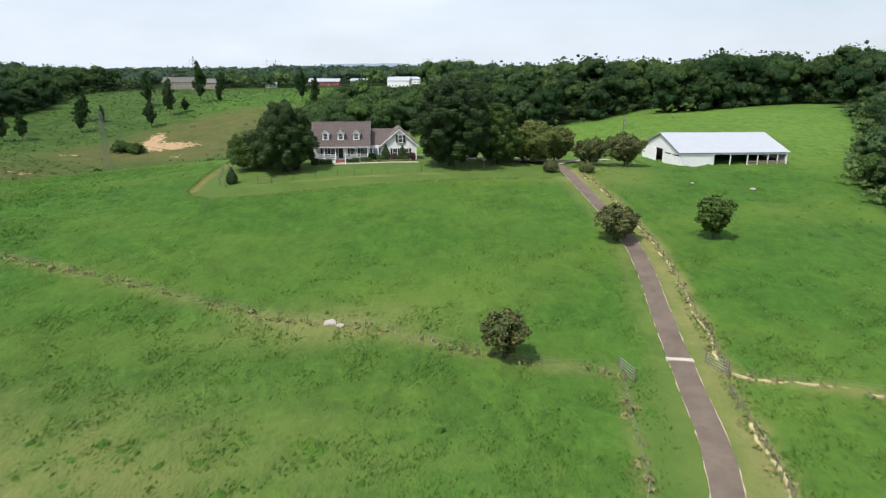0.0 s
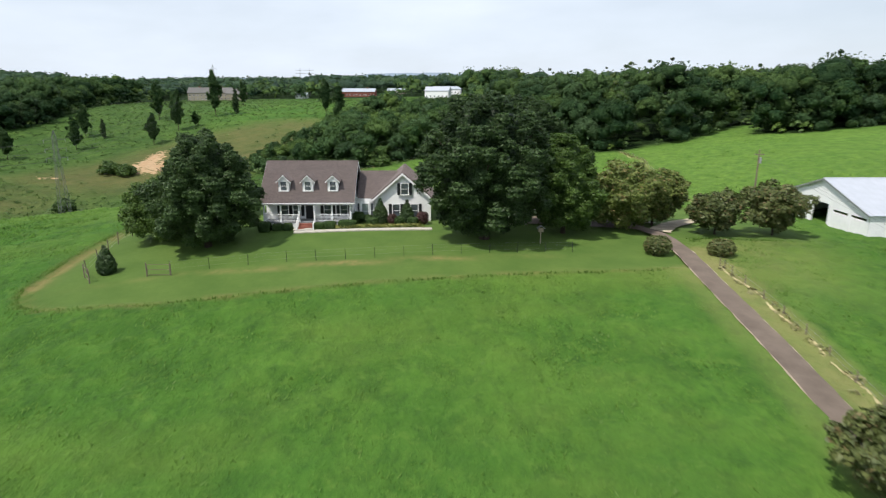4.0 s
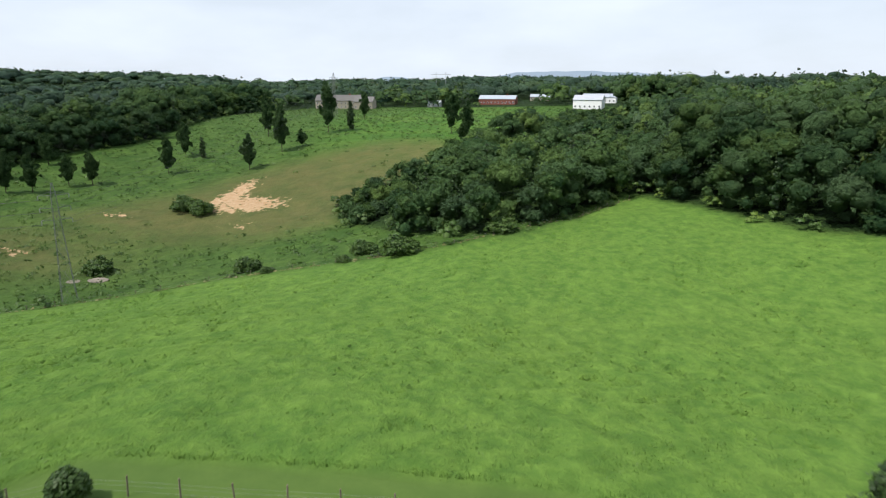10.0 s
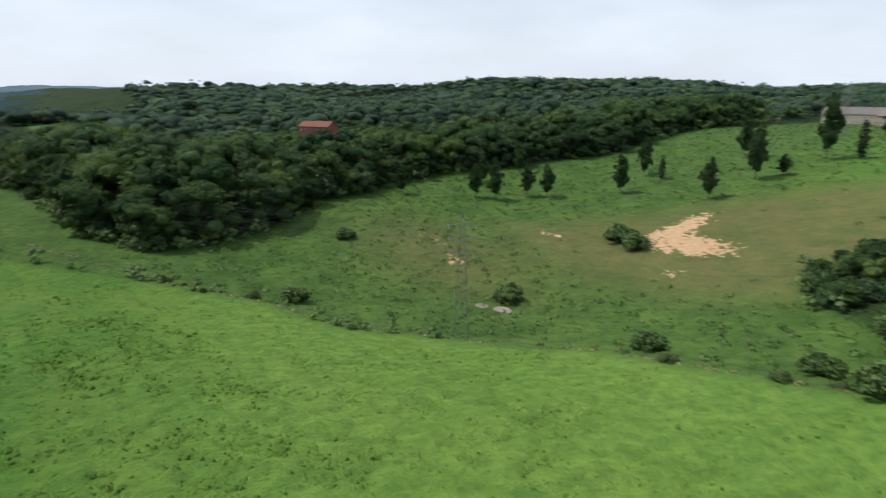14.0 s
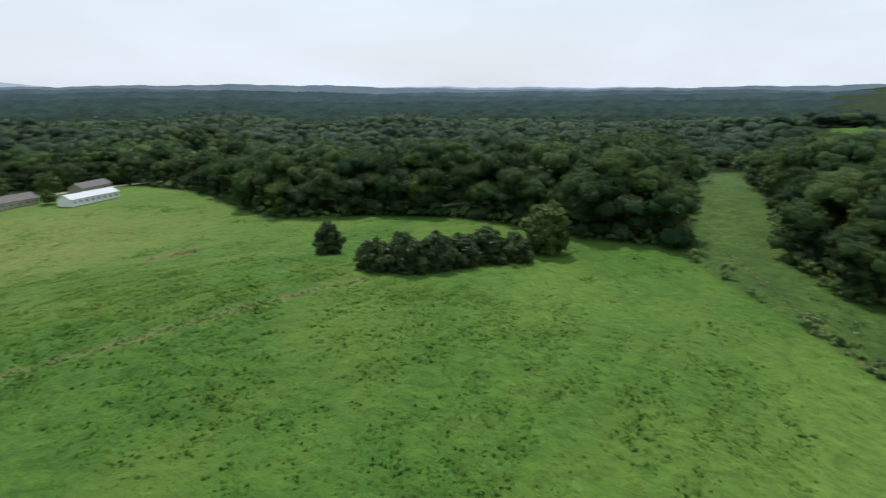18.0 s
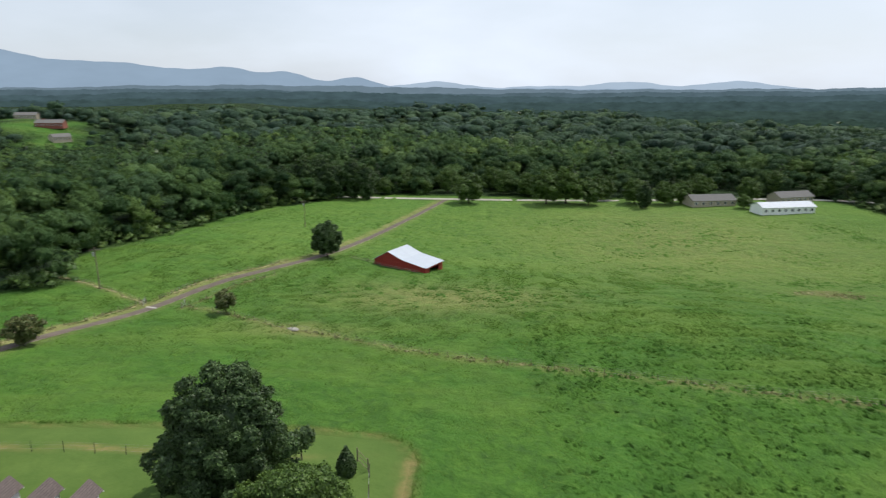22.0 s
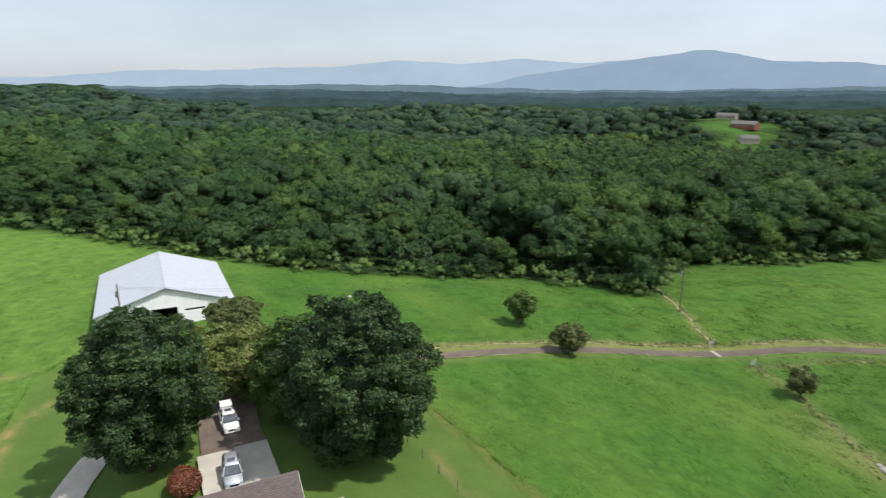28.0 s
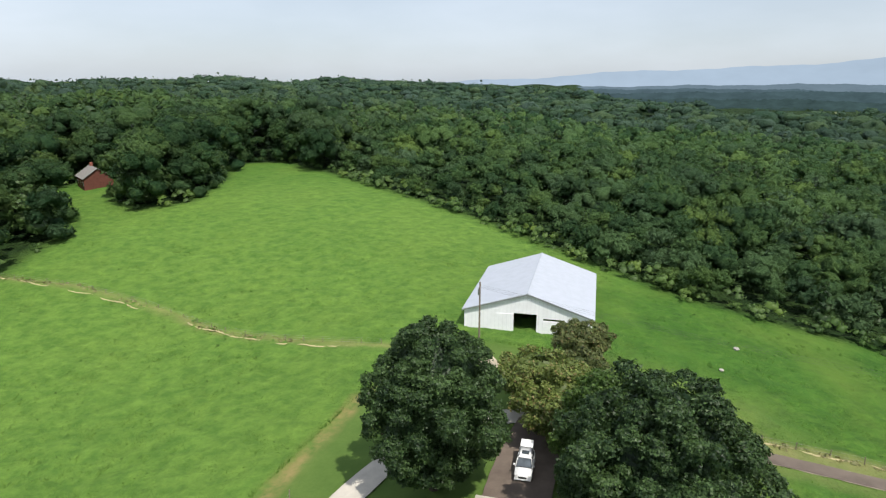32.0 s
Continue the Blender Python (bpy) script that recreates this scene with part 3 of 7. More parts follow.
# tussocks: an uneven sward, level where it is mown or driven on
lump = np.random.default_rng(77).normal(0, 1, X.shape)
lump = lump + 0.6 * (np.roll(lump, 1, 0) + np.roll(lump, -1, 0) + np.roll(lump, 1, 1) + np.roll(lump, -1, 1))
tussock = 0.08 * lump * soft(-lawn_d - 1.5, 1.5) * soft(away(ROAD, X, Y) - 3.0, 1.5) * soft(open_d - 3, 3)
Z = Z + np.where(near & (lawn_d < 0), 0.07 * ripple + 0.18 + tussock, 0)
masks = {
    "mow": np.maximum(soft(lawn_d, 0.9), 0.6 * soft(inside([(29.6, -78.5), (34.4, -79), (31.5, -90), (28, -98), (21, -109), (14, -127), (8, -127), (19, -106), (26, -93.5)], X, Y), 1.0)),
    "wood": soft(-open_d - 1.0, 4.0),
    "rough": soft(inside(CLEARING, X, Y) + 1, 5.0) * soft(away([(-45, 260), (-70, 330), (-60, 420)], X, Y) - 55, 30),
    "brown": soft(inside(BROWN, X, Y) - 2, 14.0) + 0.95 * np.exp(-((X + 136) ** 2 / 1100 + (Y - 117) ** 2 / 330)),
    "dirt": 0.9 * np.exp(-(((X + 93) / 17) ** 2 + ((Y - 172) / 11) ** 2)) + 0.85 * np.exp(-(((X + 107) / 6) ** 2 + ((Y - 190) / 17) ** 2))
    + 0.7 * np.exp(-(((X + 131) / 6) ** 2 + ((Y - 118) / 5) ** 2)) + 0.62 * np.exp(-(((X + 150) / 12) ** 2 + ((Y - 122) / 4) ** 2))
    + 0.66 * np.exp(-(((X + 132) / 10) ** 2 + ((Y - 156) / 4) ** 2)) + 0.62 * np.exp(-(((X + 86) / 9) ** 2 + ((Y - 152) / 4) ** 2)) + 0.3 * np.exp(-(((X + 105) / 3) ** 2 + ((Y + 108) / 1.2) ** 2)),
    "track": np.clip(np.exp(-(away([(-21, -21), (-12, -18.5), (0, -17.6), (14, -16.2), (34, -14.2)], X, Y) / 0.4) ** 2) * np.exp(-((X - 6) / 16) ** 2)
                     + 0.45 * np.exp(-(away(LAWN[:7], X, Y) / 0.45) ** 2) + np.exp(-(away([(20, 25), (45, 23.2), (50, 20)], X, Y) / 0.8) ** 2) + 0.8 * np.exp(-(away([(-24, -20), (-24.5, -4), (-24.8, 14)], X, Y) / 0.7) ** 2), 0, 1),
    "thin": np.clip(0.8 * np.exp(-(((X + 22) / 26) ** 2 + ((Y + 92) / 13) ** 2)) + 0.8 * np.exp(-(((X - 3) / 11) ** 2 + ((Y + 67) / 4) ** 2)) + 0.55 * np.exp(-(((X + 100) / 60) ** 2 + ((Y + 180) / 60) ** 2))
                    + 0.55 * np.exp(-(away(PASTURE_FENCE, X, Y) / 1.3) ** 2)
                    + 0.9 * np.exp(-(away(DITCH, X, Y) / 0.8) ** 2) + 1.0 * np.exp(-(away(EAST_FENCE, X, Y) / 0.8) ** 2) + 0.9 * np.exp(-(away(LOWER_FENCE, X, Y) / 0.7) ** 2) + 0.6 * np.exp(-(away(WEST_FENCE, X, Y) / 0.7) ** 2)
                    + 0.95 * np.exp(-(away([(70, 108), (71, 90), (68, 73), (62, 53), (61, 40), (60, 24)], X, Y) / 0.9) ** 2)
                    + 0.88 * soft(1.7 - away(smooth_line(beside(DRIVE, 2.3)), X, Y), 1.0) + 0.35 * soft(1.3 - away(smooth_line(beside(DRIVE, -1.6)), X, Y), 1.0)
                    + 0.45 * soft(7 - away([(46, -18), (52, -6)], X, Y), 8), 0, 1),
}
hollow = np.exp(-(((X + 111) / 7) ** 2 + ((Y + 112) / 4) ** 2))
masks["thin"] = np.maximum(masks["thin"], hollow)
masks["brown"] = np.maximum(masks["brown"], 0.9 * hollow)
def lush(x, y):
    """Where the sward is yellower: the hay field, the west brow and the far southern pasture."""
    hay = soft(y - 16 + 0.2 * x, 18.0) * soft(200 - np.hypot(x, y), 60)
    south = 0.62 * soft(-y - 118, 45) * soft(70 - x, 30) * soft(y + 262, 20)
    brow = 0.6 * np.exp(-(((x + 118) / 30) ** 2 + ((y + 2) / 28) ** 2))
    return np.clip(hay + south + brow, 0, 1)


masks["fresh"] = lush(X, Y)
ny, nx = X.shape
idx = np.arange(ny * nx).reshape(ny, nx)
quads = np.stack([idx[:-1, :-1], idx[:-1, 1:], idx[1:, 1:], idx[1:, :-1]], -1).reshape(-1, 4)
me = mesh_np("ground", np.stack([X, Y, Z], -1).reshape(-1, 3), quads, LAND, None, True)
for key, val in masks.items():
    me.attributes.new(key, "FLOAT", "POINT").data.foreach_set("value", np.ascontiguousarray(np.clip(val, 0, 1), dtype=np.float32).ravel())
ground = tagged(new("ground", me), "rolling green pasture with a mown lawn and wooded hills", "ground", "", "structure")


def ribbon(name, line, width, mat, lift, label, category, across=4, wobble=0.0, step=1.4):
    pts = resample(smooth_line(line), step)
    rng = random.Random(name)
    s = Shape()
    rows = []
    for i, p in enumerate(pts):
        d = (pts[min(i + 1, len(pts) - 1)] - pts[max(i - 1, 0)]).normalized()
        side = Vector((d.y, -d.x, 0))
        w0, w1 = width / 2 + rng.uniform(-wobble, wobble), width / 2 + rng.uniform(-wobble, wobble)
        row = []
        for k in range(across + 1):
            q = p + side * (-w0 + (w0 + w1) * k / across)
            crown = 0.05 * (1 - (2 * k / across - 1) ** 2)
            row.append((q.x, q.y, level(q.x, q.y) + lift + crown))
        rows.append(row)
    w = across + 1
    faces = [(j * w + k, j * w + k + 1, (j + 1) * w + k + 1, (j + 1) * w + k) for j in range(len(rows) - 1) for k in range(across)]
    s.add([q for r in rows for q in r], faces)
    return tagged(new(name, s.mesh(name, mat, True)), label, category, "", "structure")


ribbon("shoulder", DRIVE, 2.22, GRAVEL, 0.22, "pale gravel shoulder beside the asphalt drive", "shoulder", 4, 0.06, 0.7)
ribbon("road", ROAD, 2.1, ASPHALT, 0.26, "worn grey asphalt farm drive through pasture", "road", 4, 0.06)
ribbon("gravel_track", [(42.9, -3.2), (45.2, 0.6), (48, 3.7), (52.5, 7.2), (58, 10)], 2.6, GRAVEL, 0.17, "pale gravel track branching off the drive", "track", 4, 0.15)
ribbon("pavement", [(-6, 15.5), (-1, 16.6), (8.5, 17.4), (20.5, 17.3), (28, 16), (36.5, 12.6), (41, 7.5), (43, 2)], 3.2, CONCRETE, 0.16, "pale concrete drive behind the house", "driveway", 4, 0.03)
ribbon("street", [(160, -262), (90, -254), (34, -251), (-9, -252), (-70, -254), (-150, -262), (-220, -262)], 4.6, CONCRETE, 0.3, "pale country road at the far edge of the pasture", "road", 4, 0.1, 4.0)
ribbon("parking_pad", [(26.85, 1.5), (31, 1.5), (37.5, 0.9), (42, 0.2)], 6.0, ASPHALT, 0.20, "worn brown asphalt parking pad between the oaks", "driveway", 4, 0.03)
s = Shape()
for cx, cy in ((21.4, 1.7), (25.0, 1.7)):
    for dy in (-1.65, 1.65):
        zc = level(cx, cy + dy)
        s.box(cx - 1.77, cy + dy - 1.62, zc - 0.35, cx + 1.77, cy + dy + 1.62, zc + 0.36)
tagged(new("pavement_apron", s.mesh("apron", CONCRETE)), "four pale concrete slabs of the parking apron", "driveway", "", "structure")
s = Shape()
s.box(-1.2, -0.30, level(35.8, -76.6) - 0.2, 1.2, 0.30, level(35.8, -76.6) + 0.35, pose(35.8, -76.6, 0, 0, 0, -13))
tagged(new("cattle_grid", s.mesh("cattle_grid", CONCRETE)), "pale concrete cattle grid across the drive", "cattle grid", "", "structure")


# ---- far mountains and woods: backdrop rings with painted haze ----
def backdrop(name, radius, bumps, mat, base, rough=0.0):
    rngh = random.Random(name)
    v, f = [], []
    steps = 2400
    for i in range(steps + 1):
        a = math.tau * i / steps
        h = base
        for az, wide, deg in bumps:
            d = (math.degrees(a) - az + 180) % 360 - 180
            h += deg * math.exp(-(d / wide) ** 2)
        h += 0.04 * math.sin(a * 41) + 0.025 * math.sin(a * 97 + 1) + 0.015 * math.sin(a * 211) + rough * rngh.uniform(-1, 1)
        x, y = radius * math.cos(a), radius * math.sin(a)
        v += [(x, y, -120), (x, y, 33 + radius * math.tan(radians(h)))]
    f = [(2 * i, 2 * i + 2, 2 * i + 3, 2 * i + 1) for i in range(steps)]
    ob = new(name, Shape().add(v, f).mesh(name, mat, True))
    return tagged(ob, "mountain and woodland backdrop ridge on the horizon with painted haze", "mountains", "", "structure")


# haze painted as an even glow; the rings take no light themselves
def painted_haze(name, colour, grain=0.0025, deep=0.06):
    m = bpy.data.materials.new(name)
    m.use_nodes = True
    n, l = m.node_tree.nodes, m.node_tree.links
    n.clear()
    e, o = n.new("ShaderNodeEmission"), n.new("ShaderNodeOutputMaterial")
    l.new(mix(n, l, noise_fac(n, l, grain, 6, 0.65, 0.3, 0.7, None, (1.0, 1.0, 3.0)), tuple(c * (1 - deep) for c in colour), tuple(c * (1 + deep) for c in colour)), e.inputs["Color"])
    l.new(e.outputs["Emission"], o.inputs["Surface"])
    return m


WAVES = [(az, 7 + (az * 7) % 5, 0.42 * ((az * 13) % 7) / 7) for az in range(-180, 180, 8)]
backdrop("backdrop_woods", 920, [(az + 9, w * 0.8, d * 1.3) for az, w, d in WAVES], painted_haze("close woodland haze", (0.036, 0.064, 0.052), 0.06, 0.40), -2.95, 0.13)
backdrop("backdrop_woods", 1150, WAVES, painted_haze("nearest woodland haze", (0.044, 0.076, 0.068), 0.05, 0.35), -2.15, 0.10)
backdrop("backdrop_woods", 1500, [(az + 3, w, d) for az, w, d in WAVES], painted_haze("second woodland haze", (0.050, 0.086, 0.088), 0.035, 0.28), -1.45, 0.07)
backdrop("backdrop_woods", 2000, [(az - 4, w * 1.3, d) for az, w, d in WAVES], painted_haze("third woodland haze", (0.064, 0.106, 0.120), 0.02, 0.22), -0.98, 0.05)
backdrop("backdrop_valley", 2700, [(az + 6, w, d * 0.9) for az, w, d in WAVES], painted_haze("valley woodland haze", (0.090, 0.140, 0.168), 0.012, 0.18), -0.62, 0.035)
backdrop("backdrop_hills", 3800, [(az - 5, w * 1.6, d * 0.8) for az, w, d in WAVES], painted_haze("far hill haze", (0.160, 0.226, 0.280), 0.008, 0.10), -0.40, 0.02)
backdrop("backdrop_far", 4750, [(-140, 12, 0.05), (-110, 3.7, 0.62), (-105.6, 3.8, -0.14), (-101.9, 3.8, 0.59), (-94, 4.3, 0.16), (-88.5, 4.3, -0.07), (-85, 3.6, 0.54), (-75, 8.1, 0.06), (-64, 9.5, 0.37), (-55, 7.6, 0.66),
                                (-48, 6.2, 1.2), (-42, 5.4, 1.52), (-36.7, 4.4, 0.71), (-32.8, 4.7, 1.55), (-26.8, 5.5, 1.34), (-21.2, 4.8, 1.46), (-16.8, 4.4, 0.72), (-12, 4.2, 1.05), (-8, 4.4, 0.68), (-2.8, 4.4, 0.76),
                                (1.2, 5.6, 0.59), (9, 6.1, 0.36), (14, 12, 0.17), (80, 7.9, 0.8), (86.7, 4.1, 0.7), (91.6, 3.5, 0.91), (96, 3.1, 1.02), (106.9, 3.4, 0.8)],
         painted_haze("far mountain haze", (0.42, 0.53, 0.66)), 0.05)
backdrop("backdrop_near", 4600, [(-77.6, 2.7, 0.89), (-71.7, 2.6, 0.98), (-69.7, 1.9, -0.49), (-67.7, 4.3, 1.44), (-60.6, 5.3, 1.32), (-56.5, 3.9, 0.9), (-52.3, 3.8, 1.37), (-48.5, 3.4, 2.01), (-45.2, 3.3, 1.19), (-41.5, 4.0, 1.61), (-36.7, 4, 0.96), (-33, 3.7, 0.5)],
         painted_haze("nearer mountain haze", (0.30, 0.405, 0.53)), 0.0)


# ---- foliage ----
def leaves(at, out, size, rng, jitter=0.55, sides=4, flat=0.62):
    """One leaf spray at each place, facing roughly outward."""
    k = len(at)
    nrm = out + rng.normal(0, jitter, (k, 3))
    nrm /= np.linalg.norm(nrm, axis=1, keepdims=True) + 1e-9
    ref = rng.normal(0, 1, (k, 3))
    u = np.cross(nrm, ref)
    u /= np.linalg.norm(u, axis=1, keepdims=True) + 1e-9
    w = np.cross(nrm, u)
    sz = (size * rng.uniform(0.65, 1.35, k))[:, None]
    if sides == 4:
        v = np.stack([at + u * sz, at + w * sz * flat, at - u * sz * 0.9, at - w * sz * flat], 1)
    else:
        v = np.stack([at + u * sz, at - u * sz * 0.75 + w * sz * 0.62, at - u * sz * 0.75 - w * sz * 0.62], 1)
    return v.reshape(-1, 3), np.arange(k * sides).reshape(k, sides)


def crown_mesh(name, lobes, count, size, mat, seed, core=True, depth=0.22, jitter=0.55):
    """A crown of many sprays over overlapping lobes (centre, radii), with gaps."""
    rng = np.random.default_rng(seed)
    lob = np.array(lobes, float)
    area = (lob[:, 3] * lob[:, 4] + lob[:, 3] * lob[:, 5]) / (lob[:, 3] * lob[:, 4] + lob[:, 3] * lob[:, 5]).sum()
    which = rng.choice(len(lob), count, p=area)
    d = rng.normal(0, 1, (count, 3))
    d /= np.linalg.norm(d, axis=1, keepdims=True)
    rad = 1.0 - np.abs(rng.normal(0, depth, count)) + rng.uniform(0, 0.07, count)
    p = lob[which, :3] + d * lob[which, 3:] * rad[:, None]
    keep = np.ones(count, bool)
    for i, b in enumerate(lob):
        q = np.linalg.norm((p - b[:3]) / b[3:], axis=1)
        keep &= (which == i) | (q > 0.72)
    p, d = p[keep], d[keep]
    v, f = leaves(p, d + np.array([0, 0, 0.25]), np.full(len(p), size), rng, jitter)
    own = rng.uniform(0.1, 0.9, len(lob))[which][keep]
    tone = np.repeat(np.clip(0.5 + 0.5 * np.sin(p[:, 0] * 1.1 + 3 * np.sin(p[:, 2] * 0.8)) * np.sin(p[:, 1] * 1.2), 0, 1) * 0.5 + 0.5 * own, 4)
    # cores in the darkest tone paint the shade seen through the gaps
    if core:
        u, w = np.meshgrid(np.linspace(0, math.tau, 9)[:-1], np.linspace(0.12, math.pi - 0.12, 6))
        ball = np.stack([np.cos(u) * np.sin(w), np.sin(u) * np.sin(w), np.cos(w)], -1).reshape(-1, 3)
        bi = np.arange(48).reshape(6, 8)
        bf = np.stack([bi[:-1], bi[1:], np.roll(bi[1:], -1, 1), np.roll(bi[:-1], -1, 1)], -1).reshape(-1, 4)
        for b in lob:
            f = np.concatenate([f, bf + len(v)])
            v = np.concatenate([v, b[:3] + ball * b[3:] * 0.70])
            tone = np.concatenate([tone, np.zeros(48)])
    return mesh_np(name, v, f, mat, tone)


PROFILES = {
    "egg": ((0.0, 0.50), (0.12, 0.82), (0.34, 1.0), (0.55, 0.92), (0.75, 0.72), (0.9, 0.45), (1.0, 0.12)),
    "round": ((0.0, 0.35), (0.15, 0.75), (0.4, 1.0), (0.62, 0.96), (0.8, 0.74), (0.93, 0.42), (1.0, 0.12)),
    "vase": ((0.0, 0.18), (0.25, 0.60), (0.5, 0.95), (0.7, 1.0), (0.86, 0.80), (0.95, 0.5), (1.0, 0.15)),
    "column": ((0.0, 0.5), (0.1, 0.8), (0.35, 1.0), (0.6, 0.9), (0.8, 0.62), (0.93, 0.32), (1.0, 0.06)),
}


def tufted(name, profile, radius, low, high, tufts, count, size, mat, seed, ragged=0.16, jitter=0.9):
    """A crown of loose leaf tufts round a darker heart, lumpy and ragged at its outline."""
    rng = np.random.default_rng(seed)
    pu, pr = np.array(PROFILES[profile]).T
    ph = rng.uniform(0, 6.28, 6)
    tall = high - low

    def reach(a, u):
        lump = 1 + 0.06 * np.sin(2 * a + ph[0] + 3 * u) + 0.06 * np.sin(5 * a + ph[1] - 7 * u) + 0.07 * np.sin(3 * a + ph[2] + 11 * u) + 0.05 * np.sin(9 * a + ph[3] + 17 * u)
        return radius * 0.86 * np.interp(u, pu, pr) * lump

    grid_u = np.linspace(0, 1, 200)
    wgt = np.interp(grid_u, pu, pr) + 0.25
    # clumps spread evenly over the crown, some pushed out and some drawn in
    n = max(10, int(tufts * 0.6))
    order = (np.arange(n) + rng.uniform(0.2, 0.8, n)) / n
    u = np.interp(order, np.cumsum(wgt) / wgt.sum(), grid_u)
    a = np.arange(n) * 2.39996 + rng.normal(0, 0.22, n)
    r = reach(a, u) * (0.86 + rng.normal(0, ragged * 0.55, n))
    mid = np.column_stack([np.cos(a) * r, np.sin(a) * r, low + 0.4 + u * (tall - 0.8) * (0.94 + rng.normal(0, ragged * 0.15, n))])
    out = np.column_stack([np.cos(a), np.sin(a), (u - 0.42) * 1.7])
    out /= np.linalg.norm(out, axis=1, keepdims=True)
    clump_r = radius * 1.7 / math.sqrt(n) * rng.uniform(0.62, 1.25, n)
    share = clump_r ** 2 / (clump_r ** 2).sum()
    which = rng.choice(n, count, p=share)
    d = rng.normal(0, 0.75, (count, 3)) + out[which] * 0.75 + np.array([0, 0, 0.35])
    d /= np.linalg.norm(d, axis=1, keepdims=True)
    # each clump is ragged itself: twigs reach out of it at several places
    spike = 1 + 0.24 * np.sin(d[:, 0] * 7 + which * 1.3) * np.sin(d[:, 1] * 8 + which * 2.1) + 0.16 * np.sin(d[:, 2] * 11 + which)
    off = d * (clump_r[which] * spike * (1.04 - np.abs(rng.normal(0, 0.20, count))))[:, None] * np.array([1.0, 1.0, 0.78])
    p = mid[which] + off
    p[:, 2] = np.maximum(p[:, 2], 0.12)
    v, f = leaves(p, d + np.array([0, 0, 0.35]), np.full(count, size), rng, jitter * 0.75, 3)
    own = rng.beta(1.3, 1.5, n)
    tone = np.repeat(np.clip(0.5 * own[which] + 0.13 + 0.30 * rng.normal(0, 1, count), 0.03, 1), 3)
    # leaves that fill the gaps between the clumps, deeper in, toned down as inner shade
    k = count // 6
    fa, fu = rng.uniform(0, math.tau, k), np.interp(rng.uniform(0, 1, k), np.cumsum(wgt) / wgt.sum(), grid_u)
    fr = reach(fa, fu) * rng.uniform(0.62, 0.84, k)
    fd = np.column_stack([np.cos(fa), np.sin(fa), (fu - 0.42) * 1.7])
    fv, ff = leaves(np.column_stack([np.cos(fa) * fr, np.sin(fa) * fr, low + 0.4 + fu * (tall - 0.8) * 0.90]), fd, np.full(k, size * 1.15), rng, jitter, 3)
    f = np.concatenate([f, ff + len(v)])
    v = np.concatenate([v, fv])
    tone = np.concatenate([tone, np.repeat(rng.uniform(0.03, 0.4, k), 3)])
    # the heart, its inner shade painted with the darkest leaf tone
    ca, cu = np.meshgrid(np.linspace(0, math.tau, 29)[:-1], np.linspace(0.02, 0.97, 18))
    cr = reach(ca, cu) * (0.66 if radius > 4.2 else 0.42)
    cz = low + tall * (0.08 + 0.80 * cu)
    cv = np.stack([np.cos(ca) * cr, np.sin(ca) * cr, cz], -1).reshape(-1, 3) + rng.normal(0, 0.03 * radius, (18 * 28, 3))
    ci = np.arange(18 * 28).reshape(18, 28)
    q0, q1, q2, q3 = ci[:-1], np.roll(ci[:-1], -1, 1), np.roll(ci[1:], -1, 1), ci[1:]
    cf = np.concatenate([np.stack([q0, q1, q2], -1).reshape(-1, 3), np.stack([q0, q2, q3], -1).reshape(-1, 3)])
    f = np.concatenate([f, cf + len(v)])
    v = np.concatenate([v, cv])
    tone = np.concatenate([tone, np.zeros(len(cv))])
    return mesh_np(name, v, f, mat, tone)


def trunk_shape(height, girth, seed, limbs=5, spread=2.0, start=0.35):
    rng = random.Random(seed)
    s = Shape()
    lean = Vector((rng.uniform(-0.04, 0.04), rng.uniform(-0.04, 0.04), 1)) * height
    cuts = [(-0.4, 1.5), (0.25, 1.15), (0.3 * height, 0.85), (0.7 * height, 0.5), (height, 0.12)]
    rings = []
    for z, g in cuts:
        c = lean * (z / height)
        rings.append([(c.x + girth * g * math.cos(math.tau * k / 8), c.y + girth * g * math.sin(math.tau * k / 8), z) for k in range(8)])
    s.loft(rings)
    for i in range(limbs):
        a, z = math.tau * (i * 0.382) + rng.uniform(-0.3, 0.3), height * (start + 0.5 * i / max(1, limbs))
        root = lean * (z / height)
        elbow = root + Vector((math.cos(a), math.sin(a), 0.55)) * spread * 0.5
        tip = elbow + Vector((math.cos(a + 0.3), math.sin(a + 0.3), 0.8)) * spread * 0.6
        s.rod(root, elbow, girth * 0.42, girth * 0.28, 6).rod(elbow, tip, girth * 0.28, girth * 0.08, 5)
    return s


def tree(name, x, y, radius, low, high, mat, label, seed, tufts=60, sprays=9000, size=0.3, girth=0.25, group="", profile="round", ragged=0.2):
    top = thing(name, label, "tree", (x, y, level(x, y)), 0.0, group)
    part("trunk", trunk_shape(low + (high - low) * 0.8, girth, seed, 6, radius * 0.7, max(0.18, low / high)), BARK, top)
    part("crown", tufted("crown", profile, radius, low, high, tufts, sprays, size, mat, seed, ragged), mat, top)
    return top


